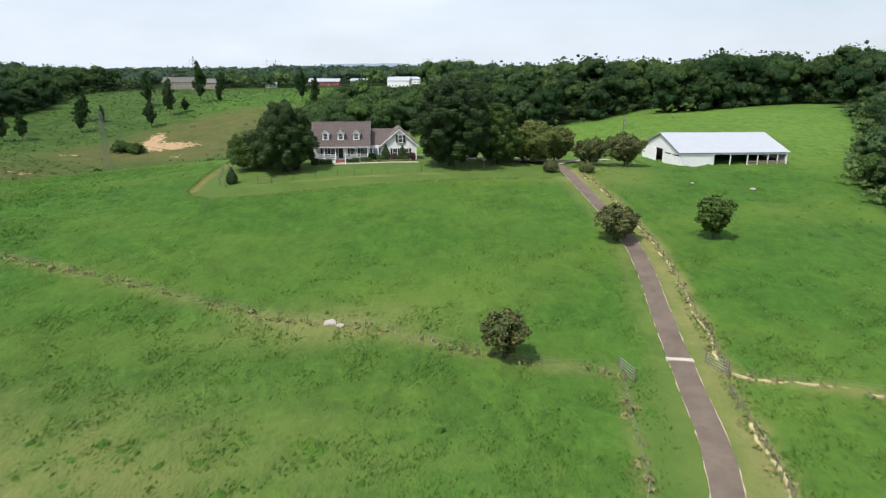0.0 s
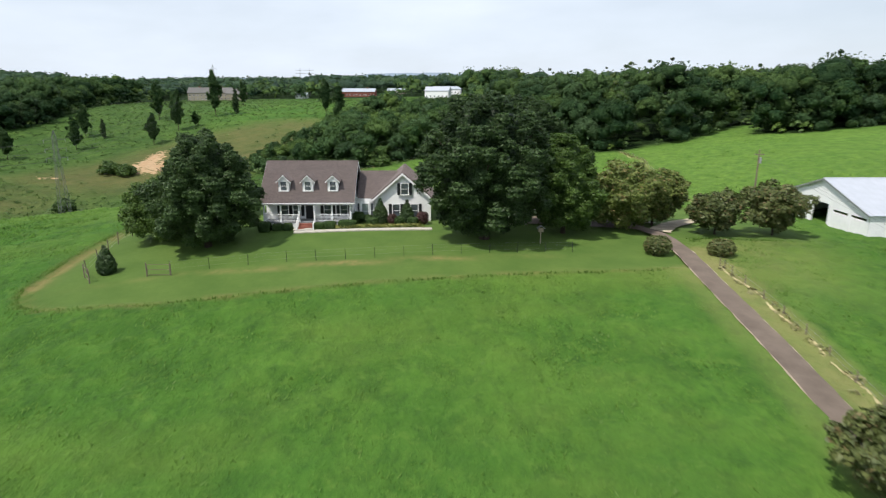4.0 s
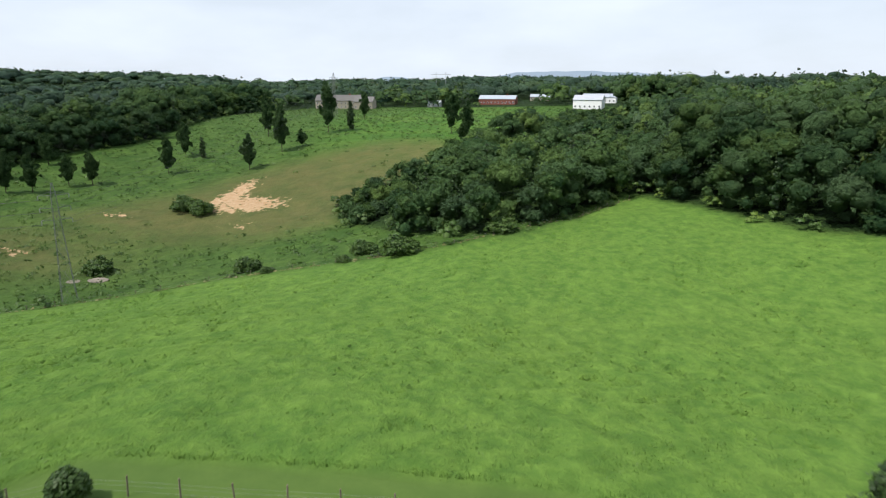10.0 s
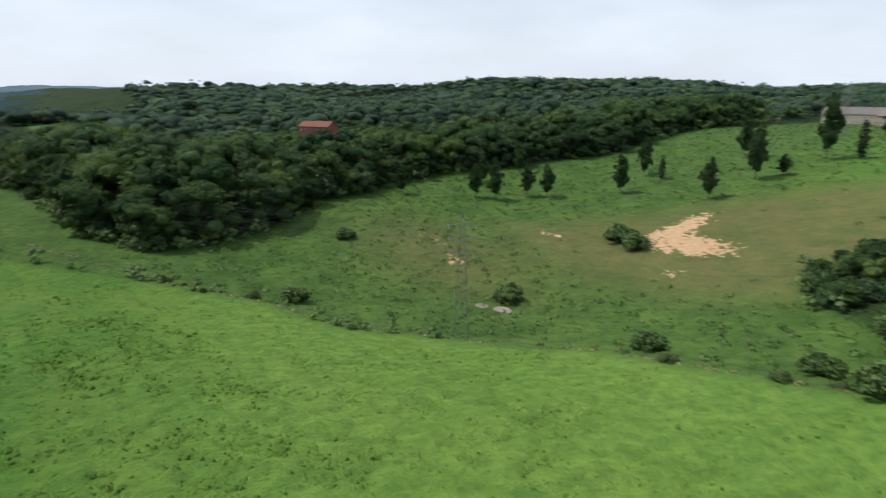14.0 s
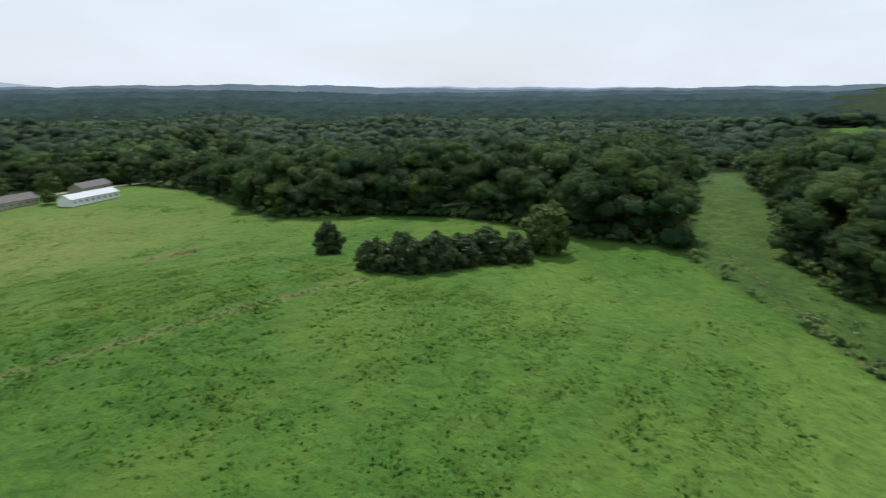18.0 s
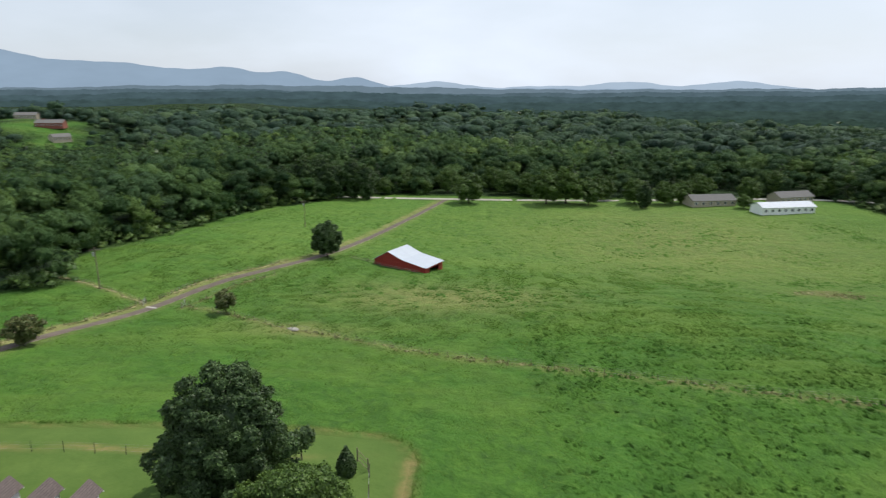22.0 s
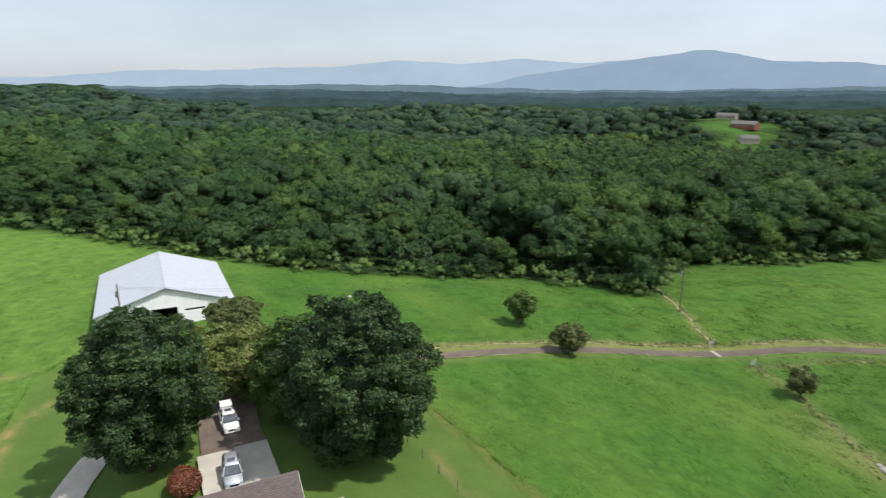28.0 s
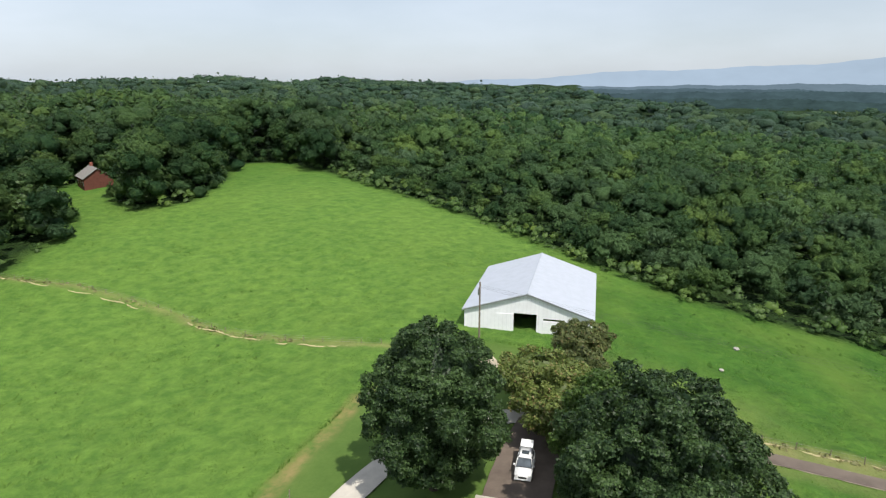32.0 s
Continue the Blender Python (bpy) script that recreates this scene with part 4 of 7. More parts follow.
def woods_stuff(name, spots, height, width, per, size, mat, seed, label, sides=3, core=True, low=0.25, rough=0.3):
    """Many trees too many to count, in one mesh: a lumpy crown of sprays for each."""
    rng = np.random.default_rng(seed)
    k = len(spots)
    base = np.column_stack([spots, land(spots[:, 0], spots[:, 1])])
    tone_tree = rng.beta(0.7, 0.95, k) * 0.8 + rng.uniform(0, 0.2, k)
    d = rng.normal(0, 1, (k, per, 3))
    d[..., 2] = np.abs(d[..., 2]) * 0.95 - 0.42 * rng.uniform(0, 1, (k, per))
    d /= np.linalg.norm(d, axis=2, keepdims=True)
    ph = rng.uniform(0, 6.28, (k, 1, 3))
    lump = 0.97 + 0.12 * np.sin(3.1 * d[..., 0] * 2 + ph[..., 0]) * np.sin(5 * d[..., 1] + ph[..., 1]) + 0.09 * np.sin(7 * d[..., 2] + 4 * d[..., 0] + ph[..., 2])
    rad = np.minimum((1.03 - np.abs(rng.normal(0, 0.17, (k, per)))) * lump, 1.07)
    mid, half = height * (1 + low) / 2, height * (1 - low) / 2
    p = np.empty((k, per, 3))
    p[..., 0] = base[:, None, 0] + d[..., 0] * rad * width[:, None]
    p[..., 1] = base[:, None, 1] + d[..., 1] * rad * width[:, None]
    p[..., 2] = base[:, None, 2] + mid[:, None] + d[..., 2] * np.minimum(rad, 0.95 - 0.12 * np.clip(d[..., 2], 0, 1) ** 2) * half[:, None] * 1.04
    v, f = leaves(p.reshape(-1, 3), (d + np.array([0, 0, 0.3])).reshape(-1, 3), np.repeat(size * np.minimum(width / width.mean(), 1.3), per), rng, rough, sides)
    tone = np.repeat(tone_tree, per * sides)
    # core at a tenth of the tree's tone: crown shade as colour
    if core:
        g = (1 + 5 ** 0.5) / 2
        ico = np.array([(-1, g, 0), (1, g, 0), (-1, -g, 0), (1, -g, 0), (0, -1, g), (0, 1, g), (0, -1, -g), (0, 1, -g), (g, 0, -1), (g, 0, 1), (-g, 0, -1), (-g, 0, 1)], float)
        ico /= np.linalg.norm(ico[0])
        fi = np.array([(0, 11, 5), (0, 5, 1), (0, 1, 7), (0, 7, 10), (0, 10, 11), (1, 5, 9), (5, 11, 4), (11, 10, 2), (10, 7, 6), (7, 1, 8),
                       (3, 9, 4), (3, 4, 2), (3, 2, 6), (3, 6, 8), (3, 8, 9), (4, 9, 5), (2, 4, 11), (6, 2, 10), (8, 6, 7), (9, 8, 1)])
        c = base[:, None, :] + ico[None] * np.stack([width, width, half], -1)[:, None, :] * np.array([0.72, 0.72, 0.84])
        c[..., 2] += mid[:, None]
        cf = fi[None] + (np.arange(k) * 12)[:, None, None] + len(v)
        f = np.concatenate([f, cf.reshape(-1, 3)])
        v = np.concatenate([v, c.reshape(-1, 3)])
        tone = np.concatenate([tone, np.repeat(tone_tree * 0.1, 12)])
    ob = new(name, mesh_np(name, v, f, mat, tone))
    return tagged(ob, label, "woodland", "", "stuff")


def scatter(x0, x1, y0, y1, step, seed):
    rng = np.random.default_rng(seed)
    a, b = np.meshgrid(np.arange(x0, x1, step), np.arange(y0, y1, step))
    q = np.column_stack([a.ravel(), b.ravel()]) + rng.uniform(-0.45, 0.45, (a.size, 2)) * step
    return q, rng


def open_depth(q):
    d = np.maximum(inside(OPEN, q[:, 0], q[:, 1]), inside(CLEARING, q[:, 0], q[:, 1]))
    for cx, cy, cr in ((358, -476, 36), (408, -510, 20), (322, -446, 20), (-700, 60, 45), (-900, 20, 60), (-330, -330, 18),
                       (60, -272, 20), (-20, -275, 18), (-130, -285, 26), (-75, -280, 16), (-400, 80, 16), (-180, 448, 30), (134, 144, 9), (124, 135, 6), (114, 126, 5), (104, 117, 5), (-57, 503, 30), (-27, 566, 24), (15, 428, 26), (22, 475, 22), (-40, 460, 26)):
        d = np.maximum(d, cr - np.hypot(q[:, 0] - cx, q[:, 1] - cy))
    return d


q, rng = scatter(-330, 330, -380, 420, 6.4, 11)
d = open_depth(q)
near_all = q[(d < -1.0)]
dn = -d[d < -1.0]
rq = np.hypot(near_all[:, 0], near_all[:, 1])
pick = (dn < 34) | (rq < 190)
near_woods, dn_near = near_all[pick], dn[pick]


def sightline(q, h):
    """Lower growth before the northern sheds and on the slope below the cleared hill."""
    x, y = q[:, 0], q[:, 1]
    h = np.where((np.abs(x - 14) < 22) & (y > 190) & (y < 430), np.minimum(h, np.where(y > 290, 4.5, 7.0)), h)
    h = np.where((np.abs(x + 45) < 26) & (y > 400) & (y < 560), np.minimum(h, 4.5), h)
    return np.where(away([(352, -470), (240, -330)], x, y) < 62, np.minimum(h, 6.5), h)


def grown(q, depth, rng):
    """Tree heights: scrubby by the barn and the thicket, tall hardwoods to the north and west."""
    x, y = q[:, 0], q[:, 1]
    h = np.clip(12 + depth * 0.5, 11, 20)
    h = np.where((x > 66) & (y < 90) & (y > -78), np.clip(5.5 + depth * 0.16, 5, 15), h)
    h = np.where((x > 40) & (y <= -78), np.clip(9 + depth * 0.5, 9, 18), h)
    h = np.where((x < 20 + 0.1 * y) & (y > 100) & (y < 260) & (x > -72), np.clip(4.5 + depth * 0.10 + np.clip((x + 52) * 0.13, 0, 8), 4, 12), h)
    h = np.where((y > 95) & (x > 20), h * 0.97, h)
    h = np.where((y < -230), np.clip(8 + depth * 0.3, 7, 17), h)
    h = np.where((x < -150) & (y > 90), h * 0.84, h)
    return h * np.clip(rng.lognormal(0.0, 0.20, len(q)), 0.66, 1.26)


def canopy(name, q, h, wide, lobes, per, size, mat, seed, label, skirt=0, cone=False, squash=0.82):
    """Trees too many to count in one mesh: each crown is a heap of leafy lobes of its own hue, far off one rounded dome."""
    rng = np.random.default_rng(seed)
    k, m = len(q), lobes + skirt
    base = np.column_stack([q, land(q[:, 0], q[:, 1])])
    turn = (np.arange(m) * 2.39996)[None] + rng.uniform(0, math.tau, (k, 1)) + rng.normal(0, 0.25, (k, m))
    up = np.clip(np.linspace(0.92, -0.25, m)[None] + rng.normal(0, 0.1, (k, m)), -0.5, 1.0)
    flat = np.sqrt(np.clip(1 - up * up, 0.02, 1))
    d0 = np.stack([np.cos(turn) * flat, np.sin(turn) * flat, up], -1)
    r = wide[:, None] * rng.uniform(0.40, 0.62, (k, m))
    if cone:
        z = np.linspace(0.93, 0.25, m)[None] * h[:, None]
        grow = np.linspace(0.25, 1.0, m)[None]
        r = wide[:, None] * grow * rng.uniform(0.55, 0.8, (k, m))
        c = base[:, None] + np.stack([np.cos(turn) * wide[:, None] * 0.35 * grow, np.sin(turn) * wide[:, None] * 0.35 * grow, z], -1)
    else:
        c = base[:, None] + d0 * wide[:, None, None] * np.array([0.62, 0.62, 0.67 * squash])
        c[..., 2] += (h - 0.95 * wide)[:, None]
        if m == 1:
            r = wide[:, None] * rng.uniform(0.8, 1.1, (k, 1))
            c = base[:, None] + np.array([0, 0, 1.0]) * (h[:, None] - r * squash)[..., None]
        if skirt:
            lowz = rng.uniform(0.10, 0.60, (k, skirt)) * h[:, None]
            c[:, lobes:, 0] = base[:, None, 0] + np.cos(turn[:, lobes:]) * wide[:, None] * 0.68
            c[:, lobes:, 1] = base[:, None, 1] + np.sin(turn[:, lobes:]) * wide[:, None] * 0.68
            c[:, lobes:, 2] = base[:, None, 2] + lowz
    tone_tree = rng.beta(0.8, 1.0, k) * 0.9
    tint_tree = np.clip(rng.normal(0.1, 0.75, k), -1, 1)
    tone_lobe = np.clip(tone_tree[:, None] + rng.normal(0, 0.10, (k, m)), 0, 1)
    v, f, tone, tint = np.zeros((0, 3)), np.zeros((0, 3), int), np.zeros(0), np.zeros(0)
    if per:
        d = rng.normal(0, 0.8, (k, m, per, 3)) + d0[:, :, None] * 0.6 + np.array([0, 0, 0.4])
        d /= np.linalg.norm(d, axis=-1, keepdims=True)
        ph = rng.uniform(0, 6.28, (k, m, 1))
        lump = 1.0 + 0.16 * np.sin(6 * d[..., 0] + ph) * np.sin(7 * d[..., 1] + ph) + 0.1 * np.sin(8 * d[..., 2] + 2 * ph)
        p = c[:, :, None] + d * (r[:, :, None] * lump * (1.08 - np.abs(rng.normal(0, 0.13, (k, m, per)))))[..., None] * np.array([1, 1, squash])
        sz = size * np.clip(np.repeat(wide / wide.mean(), m * per), 0.6, 1.25)
        v, f = leaves(p.reshape(-1, 3), (d + np.array([0, 0, 0.25])).reshape(-1, 3), sz, rng, 0.75, 3)
        tone = np.repeat(tone_lobe.ravel(), per * 3)
        tint = np.repeat(tint_tree, m * per * 3)
    g = (1 + 5 ** 0.5) / 2
    ico = np.array([(-1, g, 0), (1, g, 0), (-1, -g, 0), (1, -g, 0), (0, -1, g), (0, 1, g), (0, -1, -g), (0, 1, -g), (g, 0, -1), (g, 0, 1), (-g, 0, -1), (-g, 0, 1)], float)
    ico /= np.linalg.norm(ico[0])
    fi = np.array([(0, 11, 5), (0, 5, 1), (0, 1, 7), (0, 7, 10), (0, 10, 11), (1, 5, 9), (5, 11, 4), (11, 10, 2), (10, 7, 6), (7, 1, 8),
                   (3, 9, 4), (3, 4, 2), (3, 2, 6), (3, 6, 8), (3, 8, 9), (4, 9, 5), (2, 4, 11), (6, 2, 10), (8, 6, 7), (9, 8, 1)])
    if m == 1:
        # a rounder dome: each side split in four
        mids, four, verts = {}, [], [tuple(p) for p in ico]
        for a, b, e in fi:
            cut = []
            for i, j in ((a, b), (b, e), (e, a)):
                key = (min(i, j), max(i, j))
                if key not in mids:
                    q1 = (ico[i] + ico[j]) / 2
                    mids[key] = len(verts)
                    verts.append(tuple(q1 / np.linalg.norm(q1)))
                cut.append(mids[key])
            four += [(a, cut[0], cut[2]), (b, cut[1], cut[0]), (e, cut[2], cut[1]), tuple(cut)]
        ico, fi = np.array(verts), np.array(four)
        fi = fi[ico[fi][:, :, 2].max(1) > -0.2]
    elif per < 20:
        # far crowns need no underside
        fi = fi[ico[fi][:, :, 2].max(1) > 0.1]
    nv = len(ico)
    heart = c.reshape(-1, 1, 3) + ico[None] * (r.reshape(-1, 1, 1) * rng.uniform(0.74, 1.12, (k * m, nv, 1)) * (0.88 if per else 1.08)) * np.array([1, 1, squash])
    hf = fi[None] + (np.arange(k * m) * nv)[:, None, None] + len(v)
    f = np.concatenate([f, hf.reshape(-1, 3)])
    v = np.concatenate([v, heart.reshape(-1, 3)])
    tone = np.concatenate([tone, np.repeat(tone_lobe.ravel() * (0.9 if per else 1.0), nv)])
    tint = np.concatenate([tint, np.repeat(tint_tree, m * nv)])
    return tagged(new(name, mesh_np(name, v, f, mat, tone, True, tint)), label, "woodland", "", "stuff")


def wooded(name, q, h, lobes, per, size, seed, label, rng, wide=1.0, mat=None, skirt=0, squash=0.82):
    """Mostly broad crowns, with some dark narrow conifers between them."""
    conifer = rng.uniform(0, 1, len(q)) < 0.06 + 0.14 * (np.sin(q[:, 0] / 47) * np.sin(q[:, 1] / 61) > 0.45)
    w = (h * 0.24 + 0.9) * rng.uniform(0.72, 1.38, len(q)) * wide
    canopy(name, q[~conifer], h[~conifer], w[~conifer], lobes, per, size, mat or WOODS, seed, label, skirt, False, squash)
    canopy(name + "_pines", q[conifer], h[conifer] * 1.12, w[conifer] * 0.62, lobes, per, size * 0.8, PINE, seed + 50, "dark conifers among the broadleaf woodland", 0, True)


h = sightline(near_woods, grown(near_woods, dn_near, rng))
edge = dn_near < 13
# mature north and west; far south darker leaves paint its backlit shade
mature_or_backlit = (near_woods[:, 1] > 78) | (near_woods[:, 0] < -60) | (near_woods[:, 1] < -200)
mature_or_backlit &= ~((near_woods[:, 0] > -76) & (near_woods[:, 0] < 30) & (near_woods[:, 1] > 100) & (near_woods[:, 1] < 270))
for dark, word, mat in ((False, "light", None), (True, "dark", TIMBER)):
    k = edge & (mature_or_backlit == dark)
    wooded("woodland_edge", near_woods[k], h[k], 8, 36, 0.44, 5 + 3 * dark, "dense " + word + " green woodland edge in full leaf", rng, 1.0, mat, 4)
    k = ~edge & (mature_or_backlit == dark)
    wooded("woodland", near_woods[k], h[k], 7, 22, 0.56, 8 + 7 * dark, "deep " + word + " green woodland in full leaf", rng, 1.05, mat)
# low growth along the foot of the woods
q4, rng4 = scatter(-230, 215, -250, 380, 3.6, 21)
d4 = open_depth(q4)
foot = (d4 < 1.2) & (d4 > -5) & ((q4[:, 1] < 78) | (rng4.uniform(0, 1, len(q4)) < 0.3))
h4 = rng4.uniform(1.4, 4.2, foot.sum())
canopy("undergrowth", q4[foot], h4, h4 * 0.42 + 0.4, 3, 14, 0.24, SCRUB, 9, "bushy undergrowth along the woodland edge", 1)
rest = near_all[~pick][::2]
q2, rng2 = scatter(-620, 620, -680, 700, 12.5, 12)
d2 = open_depth(q2)
outer = (np.abs(q2[:, 0]) > 330) | (q2[:, 1] < -380) | (q2[:, 1] > 420)
q2 = q2[outer & (d2 < -2)]
mid_woods = np.concatenate([rest, q2])
h = sightline(mid_woods, np.clip(13 * rng2.lognormal(0, 0.16, len(mid_woods)), 8, 20) * np.where((mid_woods[:, 0] < -150) & (mid_woods[:, 1] > 60), 0.72, 1.0))
# same split: the far south's backlit shade is in its leaf colour
mature_or_backlit = (mid_woods[:, 1] > 78) | (mid_woods[:, 0] < -60) | (mid_woods[:, 1] < -200)
ring = np.hypot(mid_woods[:, 0] - 30, mid_woods[:, 1])
near_by = (ring < 300) & (mid_woods[:, 0] > 40)
for dark, word, mat in ((False, "", None), (True, "dark ", TIMBER)):
    k = near_by & (mature_or_backlit == dark)
    wooded("woodland_beyond", mid_woods[k], h[k], 6, 16, 0.72, 16 + dark, word + "unbroken woodland canopy behind the wood edge", rng2, 1.1, mat)
    k = ~near_by & (mature_or_backlit == dark)
    for out in (False, True):
        kk = k & ((ring > 520) == out)
        if kk.any():
            wooded("woodland_beyond", mid_woods[kk], h[kk], 1 if out else 4, 8 if out else 5, 1.6 if out else 1.3, 6 + 20 * dark + 7 * out, word + "unbroken woodland canopy over low hills", rng2, 1.85 if out else 1.6, HAZED_WOODS if out else mat, 0, 0.7 if out else 0.75)
q3, rng3 = scatter(-1500, 1500, -1700, 1250, 20.0, 13)
far = (np.abs(q3[:, 0]) > 620) | (q3[:, 1] < -680) | (q3[:, 1] > 700)
q3 = q3[far & (open_depth(q3) < -4)]
q3 = q3[np.hypot(q3[:, 0], q3[:, 1]) < np.where(((q3[:, 1] < 180) & (q3[:, 0] < 600)) | (q3[:, 1] < -150), 900, 1300)]
h = np.clip(12 * rng3.lognormal(0, 0.14, len(q3)), 9, 18)
wooded("woodland_far", q3, h, 1, 6, 2.4, 7, "distant wooded hills with summer haze put into the leaf colour", rng3, 3.0, HAZED_WOODS, 0, 0.5)

# ---- building helpers ----
def window(parent, x, y, z, w, h, shutters=True, sash=2, label="white framed sash window", glass=None):
    """A window in a wall that faces south: frame, panes, a meeting rail, and shutters beside it."""
    top = new("window")
    top.parent = parent
    top.location = (x, y, z)
    tagged(top, label)
    s = Shape()
    for a, b in ((-w / 2 - 0.09, -w / 2), (w / 2, w / 2 + 0.09)):
        s.box(a, -0.06, -h / 2 - 0.09, b, 0.03, h / 2 + 0.09)
    s.box(-w / 2, -0.06, h / 2, w / 2, 0.03, h / 2 + 0.09)
    s.box(-w / 2, -0.05, -0.025, w / 2, 0.01, 0.025)
    part("frame", s, WHITE, top)
    part("sill", Shape().box(-w / 2 - 0.14, -0.12, -h / 2 - 0.11, w / 2 + 0.14, 0.03, -h / 2 - 0.002), WHITE, top)
    for k in range(sash):
        z0, z1 = -h / 2 + k * h / sash + 0.012, -h / 2 + (k + 1) * h / sash - 0.012
        part("pane", Shape().box(-w / 2 + 0.003, -0.03 + 0.02 * (k == 0), z0, w / 2 - 0.003, 0.0 + 0.02 * (k == 0), z1), glass or PANE, top)
    if shutters:
        for sgn in (-1, 1):
            c = sgn * (w / 2 + 0.10 + 0.20)
            s = Shape().box(c - 0.19, -0.05, -h / 2 - 0.06, c + 0.19, -0.004, h / 2 + 0.06)
            for k in range(9):
                zz = -h / 2 + h * (k + 0.5) / 9
                s.box(c - 0.15, -0.062, zz - 0.025, c + 0.15, -0.048, zz + 0.025)
            part("shutter", s, BLACK, top, "black louvred shutter")
    return top


def gable_wall(x0, x1, y, xm, z0, ze, zr, thick=0.16):
    """A pentagon wall that faces south, with its ridge at xm."""
    return Shape().slab([(x0, y, z0), (x1, y, z0), (x1, y, ze), (xm, y, zr), (x0, y, ze)], thick)


# ---- the house ----
HZ = 0.18
house = thing("house", "white sided farmhouse with a brown shingle roof and front porch", "house", (0, 0, HZ), 1.2)
s = Shape().box(-5.85, -1.6, -0.9, 4.95, 7.0, 3.45)
part("wall", s, SIDING, house, "white lap siding wall")
for sgn, x in ((-1, -5.85), (1, 4.95)):
    s = Shape()
    s.add([(x, -3.5, 3.45), (x, 7.0, 3.45), (x, 1.75, 7.55), (x - sgn * 0.15, -3.5, 3.45), (x - sgn * 0.15, 7.0, 3.45), (x - sgn * 0.15, 1.75, 7.55)],
          [(0, 1, 2), (5, 4, 3), (0, 3, 4, 1), (1, 4, 5, 2), (2, 5, 3, 0)])
    part("gable", s, SIDING, house)
roof = Shape()
roof.slab([(-6.25, -3.95, 3.40), (5.35, -3.95, 3.40), (5.35, 1.75, 7.82), (-6.25, 1.75, 7.82)], 0.16)
part("roof", roof, SHINGLE, house, "brown asphalt shingle roof", False, True)
part("roof", Shape().slab([(5.35, 7.45, 3.40), (-6.25, 7.45, 3.40), (-6.25, 1.75, 7.82), (5.35, 1.75, 7.82)], 0.16), SHINGLE, house, "", False, True)
part("ridge_cap", Shape().rod((-6.25, 1.75, 7.80), (5.35, 1.75, 7.80), 0.07), SHINGLE, house, "", False, True)
part("gutter", Shape().box(-6.27, -4.03, 3.24, 5.37, -3.955, 3.37), WHITE, house, "white eaves gutter")
part("gutter", Shape().box(-6.27, 7.455, 3.14, 5.37, 7.52, 3.37), WHITE, house, "white eaves gutter")
for x in (-6.275, 5.352):
    for y0, y1 in ((-4.0, 1.75), (7.5, 1.75)):
        s = Shape().add([(x, y0, 3.08), (x, y0, 3.30), (x, y1, 7.76), (x, y1, 7.54), (x + 0.022, y0, 3.08), (x + 0.022, y0, 3.30), (x + 0.022, y1, 7.76), (x + 0.022, y1, 7.54)],
              [(0, 1, 2, 3), (7, 6, 5, 4), (0, 4, 5, 1), (1, 5, 6, 2), (2, 6, 7, 3), (3, 7, 4, 0)])
        part("rake_board", s, WHITE, house)
part("soffit", Shape().box(-5.8, -3.9, 3.08, 4.9, -1.62, 3.14), WHITE, house)
for x in (-3.6, -2.1):
    window(house, x, -1.6, 2.08, 0.85, 1.45)
for x in (1.75, 3.75):
    window(house, x, -1.6, 2.08, 0.85, 1.45)
door = part("front_door", Shape().box(-0.98, -1.66, 0.98, -0.08, -1.60, 2.94), BLACK, house, "dark panelled front door")
part("door_frame", Shape().box(-1.10, -1.68, 0.98, -0.985, -1.60, 3.06).box(-0.075, -1.68, 0.98, 0.04, -1.60, 3.06).box(-0.985, -1.68, 2.945, -0.075, -1.60, 3.06), WHITE, door)
part("door_handle", Shape().rod((-0.18, -1.70, 1.95), (-0.18, -1.665, 1.95), 0.035), STEEL, door)
# porch
porch = part("porch_floor", Shape().box(-5.85, -3.72, 0.84, 4.95, -1.602, 0.98), plain("grey porch boards", (0.24, 0.25, 0.26), 0.7), house, "grey painted porch floor")
part("skirting", Shape().box(-5.75, -3.66, -0.6, 4.85, -3.58, 0.838), WHITE, porch)
POSTS = [-5.68, -3.65, -1.45, 0.42, 2.55, 4.78]
for x in POSTS:
    s = Shape().box(x - 0.09, -3.64, 1.12, x + 0.09, -3.46, 2.96).box(x - 0.13, -3.68, 0.98, x + 0.13, -3.42, 1.12).box(x - 0.13, -3.68, 2.96, x + 0.13, -3.42, 3.08)
    part("porch_post", s, WHITE, house)


def railing(parent, a, b, high=0.9, pitch=0.14):
    """A white baluster rail between two points; its ends may lie at other heights."""
    a, b = Vector(a), Vector(b)
    d = b - a
    top = Shape()
    for z, r in ((high, 0.045), (0.12, 0.035)):
        top.rod(a + Vector((0, 0, z)), b + Vector((0, 0, z)), r, r, 4)
    k = max(2, int(d.length / pitch))
    for i in range(k + 1):
        p = a + d * i / k
        top.rod(p + Vector((0, 0, 0.12)), p + Vector((0, 0, high)), 0.022, 0.022, 4)
    return part("railing", top, WHITE, parent, "white baluster railing")


for a, b in ((0, 1), (1, 2), (3, 4), (4, 5)):
    railing(house, (POSTS[a] + 0.1, -3.55, 0.98), (POSTS[b] - 0.1, -3.55, 0.98))
for x in (-5.68, 4.78):
    railing(house, (x, -3.45, 0.98), (x, -1.65, 0.98))
steps = part("steps", Shape().box(-1.38, -3.738, -0.6, 0.36, -3.722, 0.83), BRICK, house, "red brick front steps")
for i in range(5):
    part("step", Shape().box(-1.42, -3.74 - 0.30 * (i + 1), -0.7, 0.40, -3.74 - 0.30 * i - 0.003, 0.83 - 0.145 * i), BRICK, steps)
